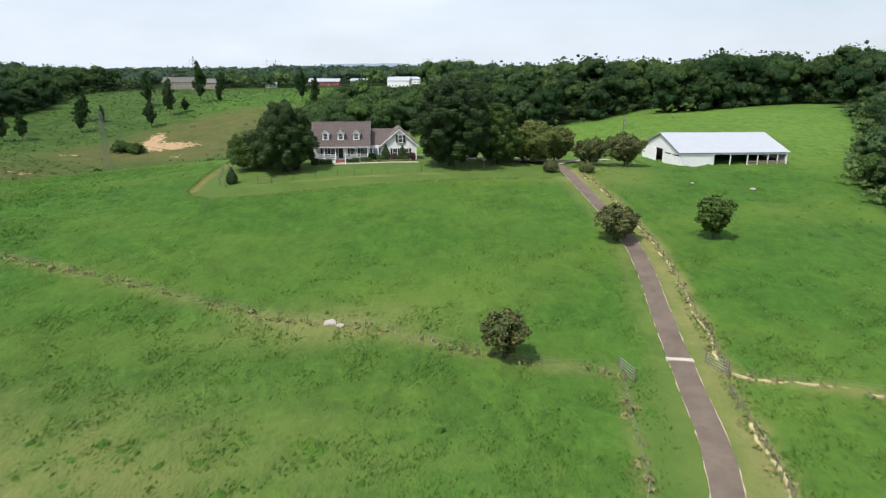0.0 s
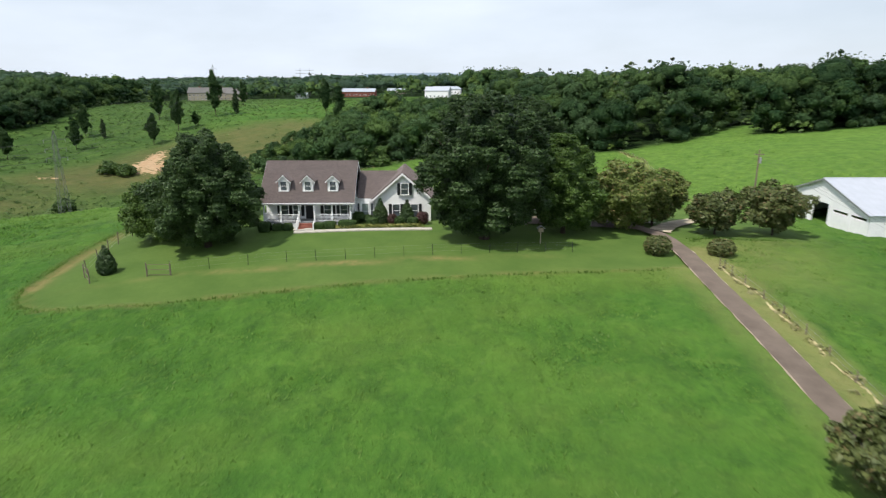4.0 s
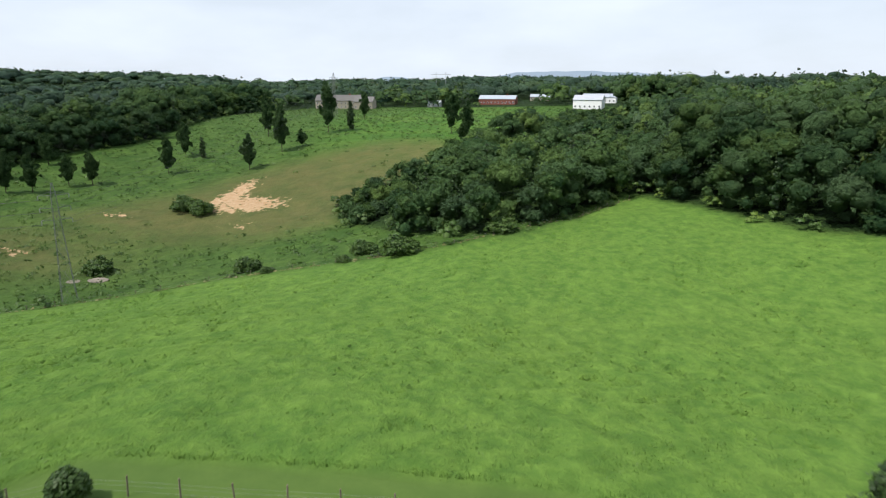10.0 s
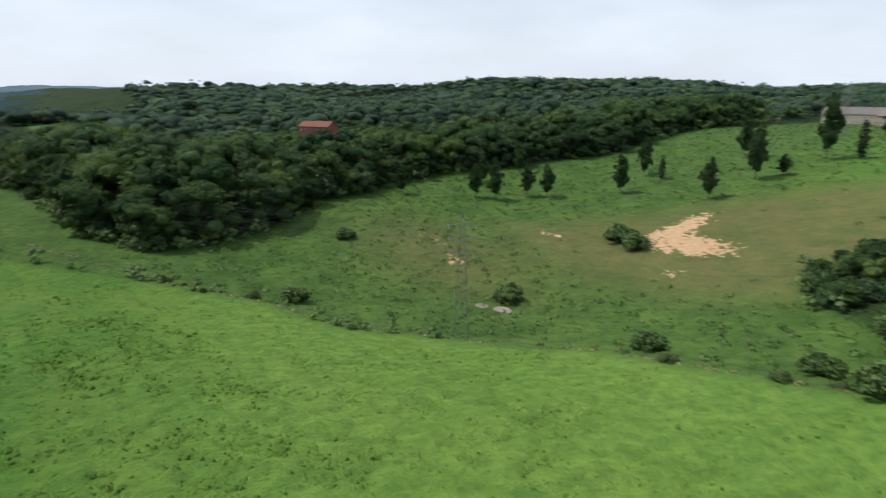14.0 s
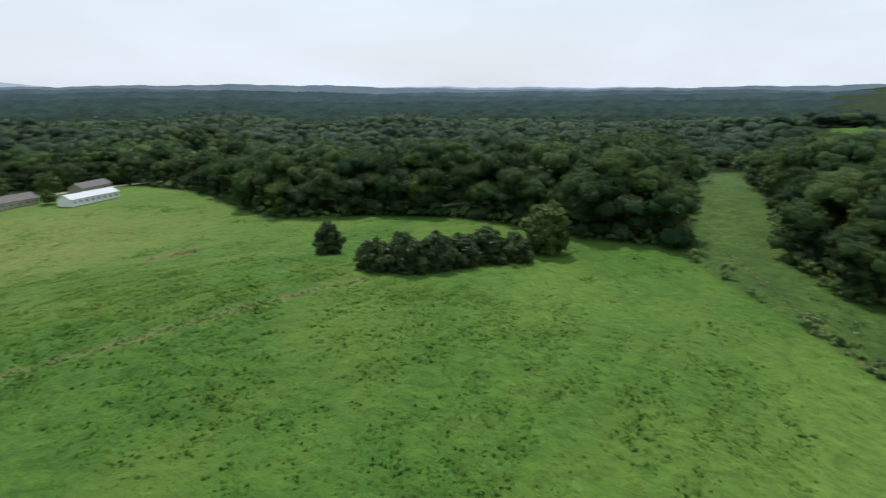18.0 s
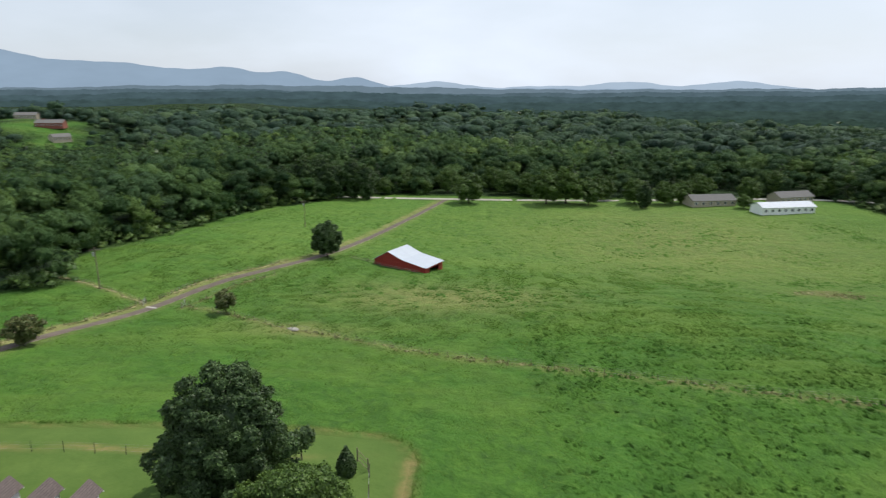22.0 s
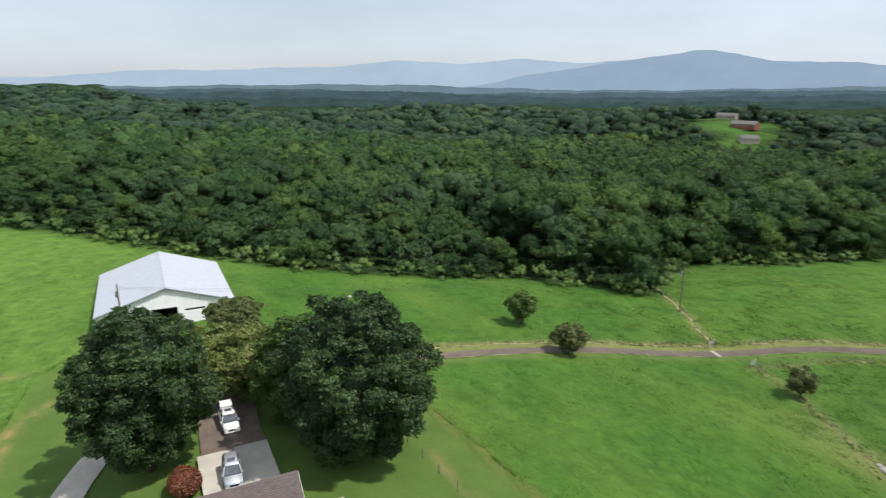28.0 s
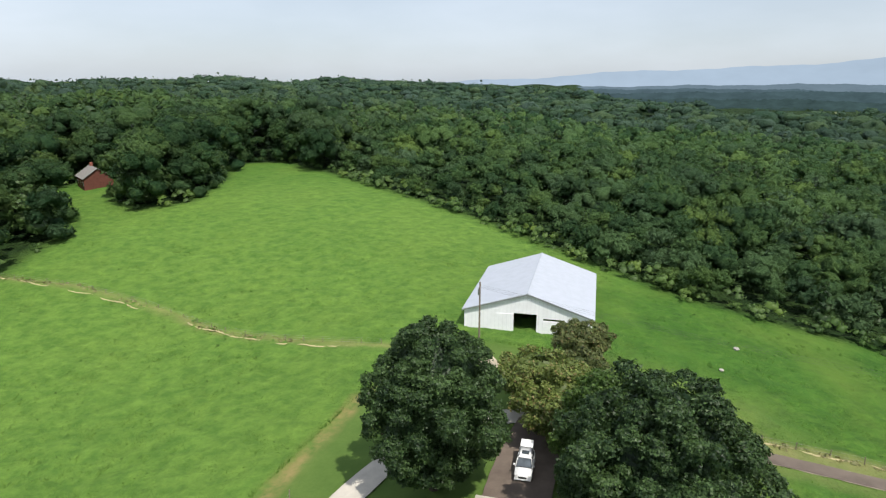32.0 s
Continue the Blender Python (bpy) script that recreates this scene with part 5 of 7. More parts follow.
for x in (-1.52, 0.50):
    railing(house, (x, -3.72, 0.92), (x, -5.25, 0.22), 0.85, 0.16)
    part("newel", Shape().box(x - 0.07, -5.42, -0.7, x + 0.07, -5.28, 1.18), WHITE, house)


# dormers
def dormer(x):
    top = new("dormer")
    top.parent = house
    top.location = (x, 0, 0)
    tagged(top, "white gabled roof dormer")
    yf, w = -2.50, 0.66
    zb = 3.40 + (yf + 3.95) * 0.7754
    ze, zr = zb + 1.32, zb + 1.95
    s = gable_wall(-w, w, yf, 0, zb - 0.15, ze, zr, 0.1)
    for sgn in (-1, 1):
        yb = -3.95 + (ze - 3.40) / 0.7754
        xx = sgn * w
        s.add([(xx, yf, zb - 0.12), (xx, yf, ze), (xx, yb, ze), (xx - sgn * 0.08, yf, zb - 0.12), (xx - sgn * 0.08, yf, ze), (xx - sgn * 0.08, yb, ze)],
              [(0, 1, 2), (5, 4, 3), (0, 3, 4, 1), (1, 4, 5, 2), (2, 5, 3, 0)])
    part("dormer_wall", s, WHITE, top)
    yr = -3.95 + (zr + 0.06 - 3.40) / 0.7754
    ye = -3.95 + (ze - 0.16 - 3.40) / 0.7754
    for sgn in (-1, 1):
        pts = [(sgn * (w + 0.22), yf - 0.22, ze - 0.14), (0, yf - 0.22, zr + 0.10), (0, yr + 0.1, zr + 0.10), (sgn * (w + 0.22), ye + 0.1, ze - 0.14)]
        part("dormer_roof", Shape().slab(pts if sgn > 0 else pts[::-1], 0.08) if sgn < 0 else Shape().slab(pts, 0.08), SHINGLE, top, "", False, True)
        q = [(sgn * (w + 0.24), yf - 0.25, ze - 0.26), (sgn * (w + 0.24), yf - 0.25, ze - 0.15), (0, yf - 0.25, zr + 0.08), (0, yf - 0.25, zr - 0.04)]
        part("rake_board", Shape().slab(q, 0.03 * sgn), WHITE, top)
    window(top, 0, yf - 0.004, zb + 0.68, 0.72, 1.06, False)


for x in (-3.35, -0.42, 2.62):
    dormer(x)
# the link between the main block and the gabled wing, with a bay of tall windows
part("wall", Shape().box(4.952, -0.30, -0.9, 7.6, 8.0, 3.35), SIDING, house)
part("link_roof", Shape().slab([(5.36, -0.72, 3.36), (8.6, -0.72, 3.36), (11.0, 3.75, 6.30), (5.36, 3.75, 6.30)], 0.14), SHINGLE, house, "", False, True)
part("link_roof", Shape().slab([(11.0, 8.3, 3.36), (5.36, 8.3, 3.36), (5.36, 3.75, 6.30), (11.0, 3.75, 6.30)], 0.14), SHINGLE, house, "", False, True)
part("gutter", Shape().box(5.40, -0.80, 3.12, 7.5, -0.725, 3.32), WHITE, house)
bay = part("bay", Shape().add([(5.25, -0.302, 0.3), (5.75, -0.85, 0.3), (6.9, -0.85, 0.3), (7.35, -0.302, 0.3), (5.25, -0.302, 3.1), (5.75, -0.85, 3.1), (6.9, -0.85, 3.1), (7.35, -0.302, 3.1)],
                         [(0, 1, 5, 4), (1, 2, 6, 5), (2, 3, 7, 6), (3, 0, 4, 7), (3, 2, 1, 0), (4, 5, 6, 7)]), WHITE, house, "white window bay")
window(bay, 6.33, -0.856, 1.75, 0.80, 1.9, False, 1, "tall bay window", PALE_PANE)
for sgn, cx in ((1, 5.50), (-1, 7.125)):
    w0 = window(bay, cx, -0.585, 1.75, 0.42, 1.9, False, 2)
    w0.rotation_euler = (0, 0, radians(-47.6 * sgn))
# gabled wing
part("wall", Shape().box(7.602, -1.2, -0.9, 14.6, 7.6, 3.35), SIDING, house)
part("gable", gable_wall(7.602, 14.6, -1.202, 11.1, 3.35, 3.36, 6.30, 0.15), SIDING, house)
s = Shape().slab([(14.6, 7.602, 3.36), (7.6, 7.602, 3.36), (11.1, 7.602, 6.3)], 0.15)
part("gable", s, SIDING, house)
for sgn in (-1, 1):
    q = [(11.1 + sgn * 3.85, -1.62, 3.30), (11.1, -1.62, 6.62), (11.1, 8.0, 6.62), (11.1 + sgn * 3.85, 8.0, 3.30)]
    part("wing_roof", Shape().slab(q if sgn > 0 else q[::-1], 0.14), SHINGLE, house, "", False, True)
    q = [(11.1 + sgn * 3.88, -1.66, 3.02), (11.1 + sgn * 3.88, -1.66, 3.28), (11.1, -1.66, 6.64), (11.1, -1.66, 6.36)]
    part("rake_board", Shape().slab(q, 0.035 * sgn), WHITE, house)
    q = [(11.1 + sgn * 3.88, 8.06, 3.02), (11.1 + sgn * 3.88, 8.06, 3.28), (11.1, 8.06, 6.64), (11.1, 8.06, 6.36)]
    part("rake_board", Shape().slab(q, 0.035 * sgn), WHITE, house)
    part("gutter", Shape().box(11.1 + sgn * 3.90 - 0.05, -1.6, 3.08, 11.1 + sgn * 3.90 + 0.05, 8.0, 3.27), WHITE, house)
window(house, 11.35, -1.356, 4.62, 0.85, 1.35)
window(house, 10.25, -1.204, 1.85, 0.85, 1.6)
window(house, 12.55, -1.204, 1.85, 0.85, 1.6)
for y in (1.2, 5.0):
    part("garage_door", Shape().box(14.602, y - 1.35, -0.6, 14.66, y + 1.35, 2.1), WHITE, house, "white garage door")
# rear cross gable, chimneys, vents
for sgn in (-1, 1):
    q = [(-1.0 + sgn * 3.2, 3.4, 3.9), (-1.0, 3.4, 6.75), (-1.0, 8.5, 6.75), (-1.0 + sgn * 3.2, 8.5, 3.9)]
    part("rear_roof", Shape().slab(q if sgn > 0 else q[::-1], 0.14), SHINGLE, house, "", False, True)
    part("rake_board", Shape().slab([(-1.0 + sgn * 3.22, 8.56, 3.6), (-1.0 + sgn * 3.22, 8.56, 3.88), (-1.0, 8.56, 6.77), (-1.0, 8.56, 6.5)], 0.04 * sgn), WHITE, house)
s = Shape().box(-3.9, 7.002, -0.9, 1.9, 8.1, 3.9)
s.slab([(1.9, 8.1, 3.9), (-3.9, 8.1, 3.9), (-1.0, 8.1, 6.5)], 0.12)
part("rear_wall", s, SIDING, house)
part("rear_roof", Shape().slab([(-3.9, 9.6, 2.9), (-6.0, 9.6, 2.9), (-6.0, 7.46, 3.42), (-3.9, 7.46, 3.42)], 0.1), SHINGLE, house, "", False, True)
part("rear_roof", Shape().slab([(4.95, 11.4, 2.55), (1.9, 11.4, 2.55), (1.9, 7.46, 3.40), (4.95, 7.46, 3.40)], 0.12), SHINGLE, house, "low shingle roof over the rear porch", False, True)
part("gutter", Shape().box(1.88, 11.405, 2.36, 4.97, 11.48, 2.53), WHITE, house)
for x in (2.05, 4.8):
    part("porch_post", Shape().box(x - 0.07, 11.1, -0.7, x + 0.07, 11.24, 2.42), WHITE, house)
chimney = part("chimney", Shape().box(1.5, 6.2, 2.5, 3.35, 7.35, 6.0), SIDING, house, "white sided chimney with metal cap")
part("chimney_cap", Shape().box(1.40, 6.1, 6.002, 3.45, 7.45, 6.11), WHITE, chimney)
for x in (2.0, 2.75):
    part("flue", Shape().rod((x, 6.75, 6.11), (x, 6.75, 6.34), 0.13, 0.13, 10).rod((x, 6.75, 6.34), (x, 6.75, 6.42), 0.20, 0.05, 10), STEEL, chimney)
part("flue", Shape().rod((3.15, 6.9, 6.11), (3.15, 6.9, 6.30), 0.08, 0.08, 8), STEEL, chimney)
box = Shape().box(-4.5, 7.6, 2.6, -3.42, 8.9, 4.9)
part("vent_housing", box, WHITE, house, "white louvred roof housing")
s = Shape()
for k in range(7):
    s.box(-4.6, 7.5 + 0.16 * k, 4.95 + 0.12 * k, -3.36, 9.0, 4.98 + 0.12 * k)
part("louvres", s, WHITE, house)
VENTS = [(-3.9, 3.3), (-1.9, 3.3), (0.9, 3.3), (3.6, 3.3)]
for x, y in VENTS:
    z = 7.82 - (y - 1.75) * 0.7754
    part("roof_vent", Shape().box(x - 0.14, y - 0.14, z - 0.02, x + 0.14, y + 0.14, z + 0.12).box(x - 0.19, y - 0.19, z + 0.122, x + 0.19, y + 0.19, z + 0.15), STEEL, house)
for x, y in ((6.3, 5.0), (8.2, 5.0)):
    z = 6.30 - (y - 3.75) * 0.646
    part("roof_vent", Shape().box(x - 0.14, y - 0.14, z - 0.02, x + 0.14, y + 0.14, z + 0.12).box(x - 0.19, y - 0.19, z + 0.122, x + 0.19, y + 0.19, z + 0.15), STEEL, house)
for x, z in ((-0.2, 6.2), (0.4, 5.6)):
    part("vent_pipe", Shape().rod((x, 6.3, z - 0.35), (x, 6.3, z + 0.25), 0.05, 0.05, 8), STEEL, house)
deck = part("deck", Shape().box(5.6, 8.32, -0.5, 9.4, 11.0, 0.35), PALE_WOOD, house, "small wooden rear deck")
railing(house, (5.65, 10.95, 0.35), (9.35, 10.95, 0.35))
railing(house, (9.35, 8.4, 0.35), (9.35, 10.9, 0.35))

# front walk
walk_top = thing("pavement_walk", "pale concrete front walk laid in square slabs", "walkway", (0, 0, 0), 2.8, "", "structure")
mat_me = Shape().box(-0.62, -0.55, -0.12, 0.62, 0.55, 0.0).mesh("slab", CONCRETE)
for i in range(13):
    x, y = -1.2 + i * 1.26, -6.0
    w = walk_top.matrix_basis @ Vector((x, y, 0))
    child("slab", walk_top, mat_me, Matrix.Translation((x, y, level(w.x, w.y) + 0.10)))
for dx in (-0.5, 0.75):
    w = walk_top.matrix_basis @ Vector((-1.1 + dx, -5.0, 0))
    child("slab", walk_top, mat_me, Matrix.Translation((-0.95 + dx, -5.1 + 0.25, level(w.x, w.y) + 0.13)))


# ---- white barn ----
BX0, BX1, BY0, BY1, BG, BE, BR = 68.3, 91.5, -4.0, 15.2, -1.35, 2.05, 5.2
barn = thing("barn", "large white metal barn with open bays on one side", "barn", (BX0, BY0, BG), 0.4)
W, D, HE, HR = BX1 - BX0, BY1 - BY0, BE - BG, BR - BG
t = 0.14
# west gable, built round its openings
s = Shape()
for y0, y1, z0, z1 in ((0.0, 0.55, -0.6, HE), (3.55, 4.15, -0.6, HE), (7.15, 8.15, -0.6, HE), (11.6, D, -0.6, HE), (0.55, 3.55, 2.75, HE), (4.15, 7.15, 2.75, HE), (8.15, 11.6, 3.28, HE)):
    part("wall", Shape().box(0, y0, z0, t, y1, z1), BARN_WALL, barn, "white ribbed metal wall")
for x, face in ((0, 1), (W - t, 1)):
    part("gable", Shape().add([(x, 0, HE), (x, D, HE), (x, D / 2, HR - 0.1), (x + t, 0, HE), (x + t, D, HE), (x + t, D / 2, HR - 0.1)],
                              [(0, 2, 1), (3, 4, 5), (0, 1, 4, 3), (1, 2, 5, 4), (2, 0, 3, 5)]), BARN_WALL, barn)
part("wall", Shape().box(W - t, 0, -0.6, W, D, HE), BARN_WALL, barn)
part("wall", Shape().box(t, D - t, -0.6, W - t, D, HE), BARN_WALL, barn)
part("wall", Shape().box(t, 0, -0.6, 7.3, t, HE), BARN_WALL, barn)
part("wall", Shape().box(7.3, 0, 2.85, W - t, t, HE), BARN_WALL, barn)
for x in (7.3, 10.9, 14.6, 16.8, 19.0, 21.1, W - 0.3):
    part("post", Shape().box(x - 0.1, 0.0, -0.6, x + 0.1, 0.18, 2.85), BARN_WALL, barn)
for k in range(4):
    part("rail", Shape().box(14.7, -0.04, 0.25 + 0.38 * k, W - 0.3, -0.003, 0.42 + 0.38 * k), PALE_WOOD, barn, "weathered board rail")
for y0, y1 in ((0.55, 3.55), (4.15, 7.15)):
    dr = part("garage_door", Shape().box(0.06, y0, -0.6, 0.12, y1, 2.45), WHITE, barn, "white sectional garage door")
    for k in range(3):
        part("panel", Shape().box(0.03, y0 + 0.1, 0.1 + 0.78 * k, 0.058, y1 - 0.1, 0.76 + 0.78 * k), WHITE, dr)
part("sliding_door", Shape().box(-0.08, 11.65, -0.1, -0.004, 14.2, 3.1), BARN_WALL, barn, "white sliding barn door standing open")
part("floor", Shape().box(0.15, 0.15, -0.6, W - 0.15, D - 0.15, 0.02), plain("barn earth floor", (0.10, 0.08, 0.06), 0.95), barn)
for x in (5.8, 11.6, 17.4):
    part("inner_post", Shape().box(x - 0.1, D / 2 - 0.1, -0.1, x + 0.1, D / 2 + 0.1, HR - 0.35), WOOD, barn)
k = (HR - HE) / (D / 2)
part("roof", Shape().slab([(-0.35, -0.35, HE - 0.35 * k + 0.04), (W + 0.35, -0.35, HE - 0.35 * k + 0.04), (W + 0.35, D / 2, HR + 0.04), (-0.35, D / 2, HR + 0.04)], 0.07), BARN_ROOF, barn, "pale metal roof sheet")
part("roof", Shape().slab([(W + 0.35, D + 0.35, HE - 0.35 * k + 0.04), (-0.35, D + 0.35, HE - 0.35 * k + 0.04), (-0.35, D / 2, HR + 0.04), (W + 0.35, D / 2, HR + 0.04)], 0.07), BARN_ROOF, barn)
part("ridge_cap", Shape().rod((-0.36, D / 2, HR + 0.04), (W + 0.36, D / 2, HR + 0.04), 0.10), BARN_ROOF, barn)
for a, b in ((-0.3, D / 2), (D + 0.3, D / 2)):
    za = HE - 0.3 * k
    part("rake_board", Shape().slab([(-0.37, a, za - 0.20), (-0.37, a, za + 0.04), (-0.37, b, HR + 0.05), (-0.37, b, HR - 0.20)], 0.03), STEEL, barn)


# ---- red barn ----
rb = thing("barn", "small red board barn with a galvanised roof", "barn", (0.1, -124.2, level(-7, -122) + 0.1), 0)
ux, vx = Vector((-0.897, 0.442, 0)), Vector((-0.442, -0.897, 0))
rb.matrix_basis = Matrix.Translation((0.1, -124.2, level(-8, -122) - 0.1)) @ Matrix(((ux.x, vx.x, 0, 0), (ux.y, vx.y, 0, 0), (0, 0, -1, 0), (0, 0, 0, 1))).to_3x3().to_4x4() @ Matrix.Diagonal((1, 1, -1, 1))
prof = [(0, 2.1), (4.6, 4.7), (9.2, 3.0), (16.2, 1.9)]
for y in (0.0, 8.4):
    s = Shape()
    pts = [(0, y, -1.2), (16.2, y, -1.2)] + [(a, y, b - 0.08) for a, b in prof[::-1]]
    part("gable_wall", s.slab(pts, 0.1 if y else -0.1), RED_BOARD, rb, "red vertical board wall")
part("side_wall", Shape().box(0, 0.1, -1.2, 0.1, 8.4, 2.0), RED_BOARD, rb)
part("side_wall", Shape().box(16.1, 0.1, -1.2, 16.2, 2.0, 1.8).box(16.1, 6.6, -1.2, 16.2, 8.4, 1.8).box(16.1, 2.0, 1.3, 16.2, 6.6, 1.8), RED_BOARD, rb)
for (a, za), (b, zb) in zip(prof, prof[1:]):
    ea, eb = (-0.4 if a == 0 else 0), (0.4 if b == 16.2 else 0)
    sl = (zb - za) / (b - a)
    part("roof", Shape().slab([(a + ea, -0.4, za + ea * sl + 0.05), (b + eb, -0.4, zb + eb * sl + 0.05), (b + eb, 8.8, zb + eb * sl + 0.05), (a + ea, 8.8, za + ea * sl + 0.05)], 0.06), TIN, rb, "galvanised metal roof")
part("barn_door", Shape().box(6.0, -0.16, -0.3, 8.4, -0.104, 2.2), RED_BOARD, rb)
yard_rail = thing("fence", "weathered board rails of the barn pen", "fence", (0, 0, 0))
for (a, b) in (((2.5, -126), (-2, -121.5)), ((-2, -121.5), (-13, -115.8)), ((2.5, -126), (8, -128.5))):
    for h in (0.5, 0.95):
        part("rail", Shape().rod((*a, level(*a) + h), (*b, level(*b) + h), 0.06, 0.06, 4), WOOD, yard_rail)
    part("post", Shape().rod((*a, level(*a) - 0.2), (*a, level(*a) + 1.25), 0.08, 0.08, 5), WOOD, yard_rail)


# ---- cars ----
def car(x, y, z, turn, paint, label, hatch=False):
    top = thing("car", label, "car", (x, y, z), turn)
    top.matrix_basis = top.matrix_basis @ Matrix.Scale(0.9, 4)

    def ring(px, w, z0, z1, tuck=0.10):
        return [(px, -w, z0), (px, -w * 1.0, z0 + (z1 - z0) * 0.55), (px, -w + tuck, z1), (px, w - tuck, z1), (px, w, z0 + (z1 - z0) * 0.55), (px, w, z0)]
    s = Shape().loft([ring(-2.32, 0.72, 0.38, 0.62), ring(-2.22, 0.86, 0.30, 0.86), ring(-1.1, 0.92, 0.26, 1.02), ring(0.3, 0.93, 0.26, 1.06), ring(1.7, 0.92, 0.27, 1.08), ring(2.2, 0.88, 0.34, 1.05), ring(2.3, 0.80, 0.42, 0.95)])
    part("body", s, paint, top, "", True)
    back = 1.55 if hatch else 2.1
    s = Shape().loft([ring(-1.15, 0.84, 0.98, 1.04, 0.06), ring(-0.35, 0.80, 1.0, 1.58, 0.16), ring(0.3, 0.80, 1.0, 1.66, 0.16), ring(back, 0.78, 1.0, 1.60, 0.16), ring(back + 0.2, 0.80, 1.0, 1.06, 0.08)])
    part("cabin", s, BLACK, top, "dark cabin behind tinted glass", True)
    part("windscreen", Shape().slab([(-1.13, -0.76, 1.08), (-1.13, 0.76, 1.08), (-0.40, 0.62, 1.60), (-0.40, -0.62, 1.60)], 0.02), PANE, top, "tinted windscreen")
    for sgn in (-1, 1):
        for xa, xb in ((-0.62, 0.31), (0.42, 1.22), (1.28, back - 0.06)):
            part("side_window", Shape().box(xa, sgn * 0.806 - 0.012, 1.09, xb, sgn * 0.806 + 0.012, 1.37), PANE, top, "tinted side window")
    roof_end = back - 0.05
    part("roof", Shape().loft([ring(-0.34, 0.66, 1.60, 1.65, 0.05), ring(0.3, 0.68, 1.66, 1.72, 0.05), ring(roof_end, 0.66, 1.60, 1.66, 0.05)]), paint, top, "", True)
    for sgn in (-1, 1):
        for a, b in (((-1.12, 0.86, 1.03), (-0.36, 0.70, 1.62)), ((0.35, 0.83, 1.05), (0.38, 0.70, 1.68)), ((back, 0.80, 1.05), (back - 0.1, 0.68, 1.62))):
            part("pillar", Shape().rod((a[0], a[1] * sgn, a[2]), (b[0], b[1] * sgn, b[2]), 0.045, 0.045, 5), paint, top)
        part("roof_rail", Shape().rod((-0.1, 0.6 * sgn, 1.76), (back - 0.2, 0.6 * sgn, 1.72), 0.025, 0.025, 5), BLACK, top)
        part("mirror", Shape().box(-0.95, sgn * 1.0 - 0.09, 1.02, -0.80, sgn * 1.0 + 0.09, 1.18), paint, top)
        part("headlight", Shape().box(-2.26, sgn * 0.66 - 0.16, 0.66, -2.10, sgn * 0.66 + 0.16, 0.82), STEEL, top)
        part("tail_light", Shape().box(2.22, sgn * 0.74 - 0.1, 0.72, 2.315, sgn * 0.74 + 0.1, 0.98), LAMP_RED, top)
        for px in (-1.42, 1.40):
            wheel = part("wheel", Shape().rod((px, sgn * 0.72, 0.35), (px, sgn * 0.90, 0.35), 0.02, 0.02, 6), BLACK, top)
            part("tyre", Shape().rod((px, sgn * 0.70, 0.35), (px, sgn * 0.945, 0.35), 0.35, 0.35, 18), BLACK, wheel)
            part("rim", Shape().rod((px, sgn * 0.93, 0.35), (px, sgn * 0.955, 0.35), 0.22, 0.20, 12), STEEL, wheel)
    part("grille", Shape().box(-2.335, -0.42, 0.52, -2.28, 0.42, 0.70), BLACK, top)
    part("bumper", Shape().box(-2.38, -0.80, 0.36, -2.24, 0.80, 0.50), paint, top)
    part("number_plate", Shape().box(-2.40, -0.2, 0.38, -2.382, 0.2, 0.48), WHITE, top)
    if hatch:
        q = [(1.55, -0.68, 1.66), (2.45, -0.64, 2.02), (2.45, 0.64, 2.02), (1.55, 0.68, 1.66)]
        lid = part("tailgate", Shape().slab(q[::-1], 0.07), paint, top, "raised tailgate")
        part("rear_glass", Shape().slab([(2.46, -0.6, 2.03), (2.62, -0.58, 1.95), (2.62, 0.58, 1.95), (2.46, 0.6, 2.03)], 0.04), PANE, lid)
        part("cargo", Shape().box(1.5, -0.6, 1.0, 2.2, 0.6, 1.12), plain("cardboard", (0.42, 0.32, 0.20)), top)
    part("sunroof", Shape().box(0.2, -0.38, 1.722, 0.85, 0.38, 1.735), PANE, top, "dark glass sunroof")
    return top


CAR_WHITE = plain("white car paint", (0.80, 0.80, 0.80), 0.25, 0, 0.03, 1, 5, 0, 0.6)
CAR_SILVER = plain("silver car paint", (0.55, 0.58, 0.62), 0.3, 0.4, 0.04, 1, 5, 0, 0.6)
car(31.8, 1.35, level(32, 1.3) + 0.30, 1.0, CAR_WHITE, "white estate car on the drive with its tailgate raised", True)
car(21.7, 2.35, level(21.7, 2.35) + 0.36, -3.0, CAR_SILVER, "silver estate car parked on the concrete apron")

# ---- garden trees ----
HOME_OAKS = "oaks by the house"
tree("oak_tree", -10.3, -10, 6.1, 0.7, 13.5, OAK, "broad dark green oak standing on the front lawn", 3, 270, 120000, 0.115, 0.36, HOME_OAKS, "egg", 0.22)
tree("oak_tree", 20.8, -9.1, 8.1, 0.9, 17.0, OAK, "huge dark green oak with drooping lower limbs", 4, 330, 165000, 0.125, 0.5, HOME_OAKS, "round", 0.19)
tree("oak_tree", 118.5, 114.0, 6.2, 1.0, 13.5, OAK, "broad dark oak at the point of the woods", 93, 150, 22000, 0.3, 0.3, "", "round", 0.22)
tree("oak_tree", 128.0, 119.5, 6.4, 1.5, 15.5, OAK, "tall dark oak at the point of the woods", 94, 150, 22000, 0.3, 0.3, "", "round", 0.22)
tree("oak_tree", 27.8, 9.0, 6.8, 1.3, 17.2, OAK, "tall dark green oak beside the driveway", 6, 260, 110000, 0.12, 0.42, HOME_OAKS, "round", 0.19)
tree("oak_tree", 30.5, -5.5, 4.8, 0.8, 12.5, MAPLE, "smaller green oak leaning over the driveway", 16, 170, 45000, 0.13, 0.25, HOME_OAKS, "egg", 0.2)
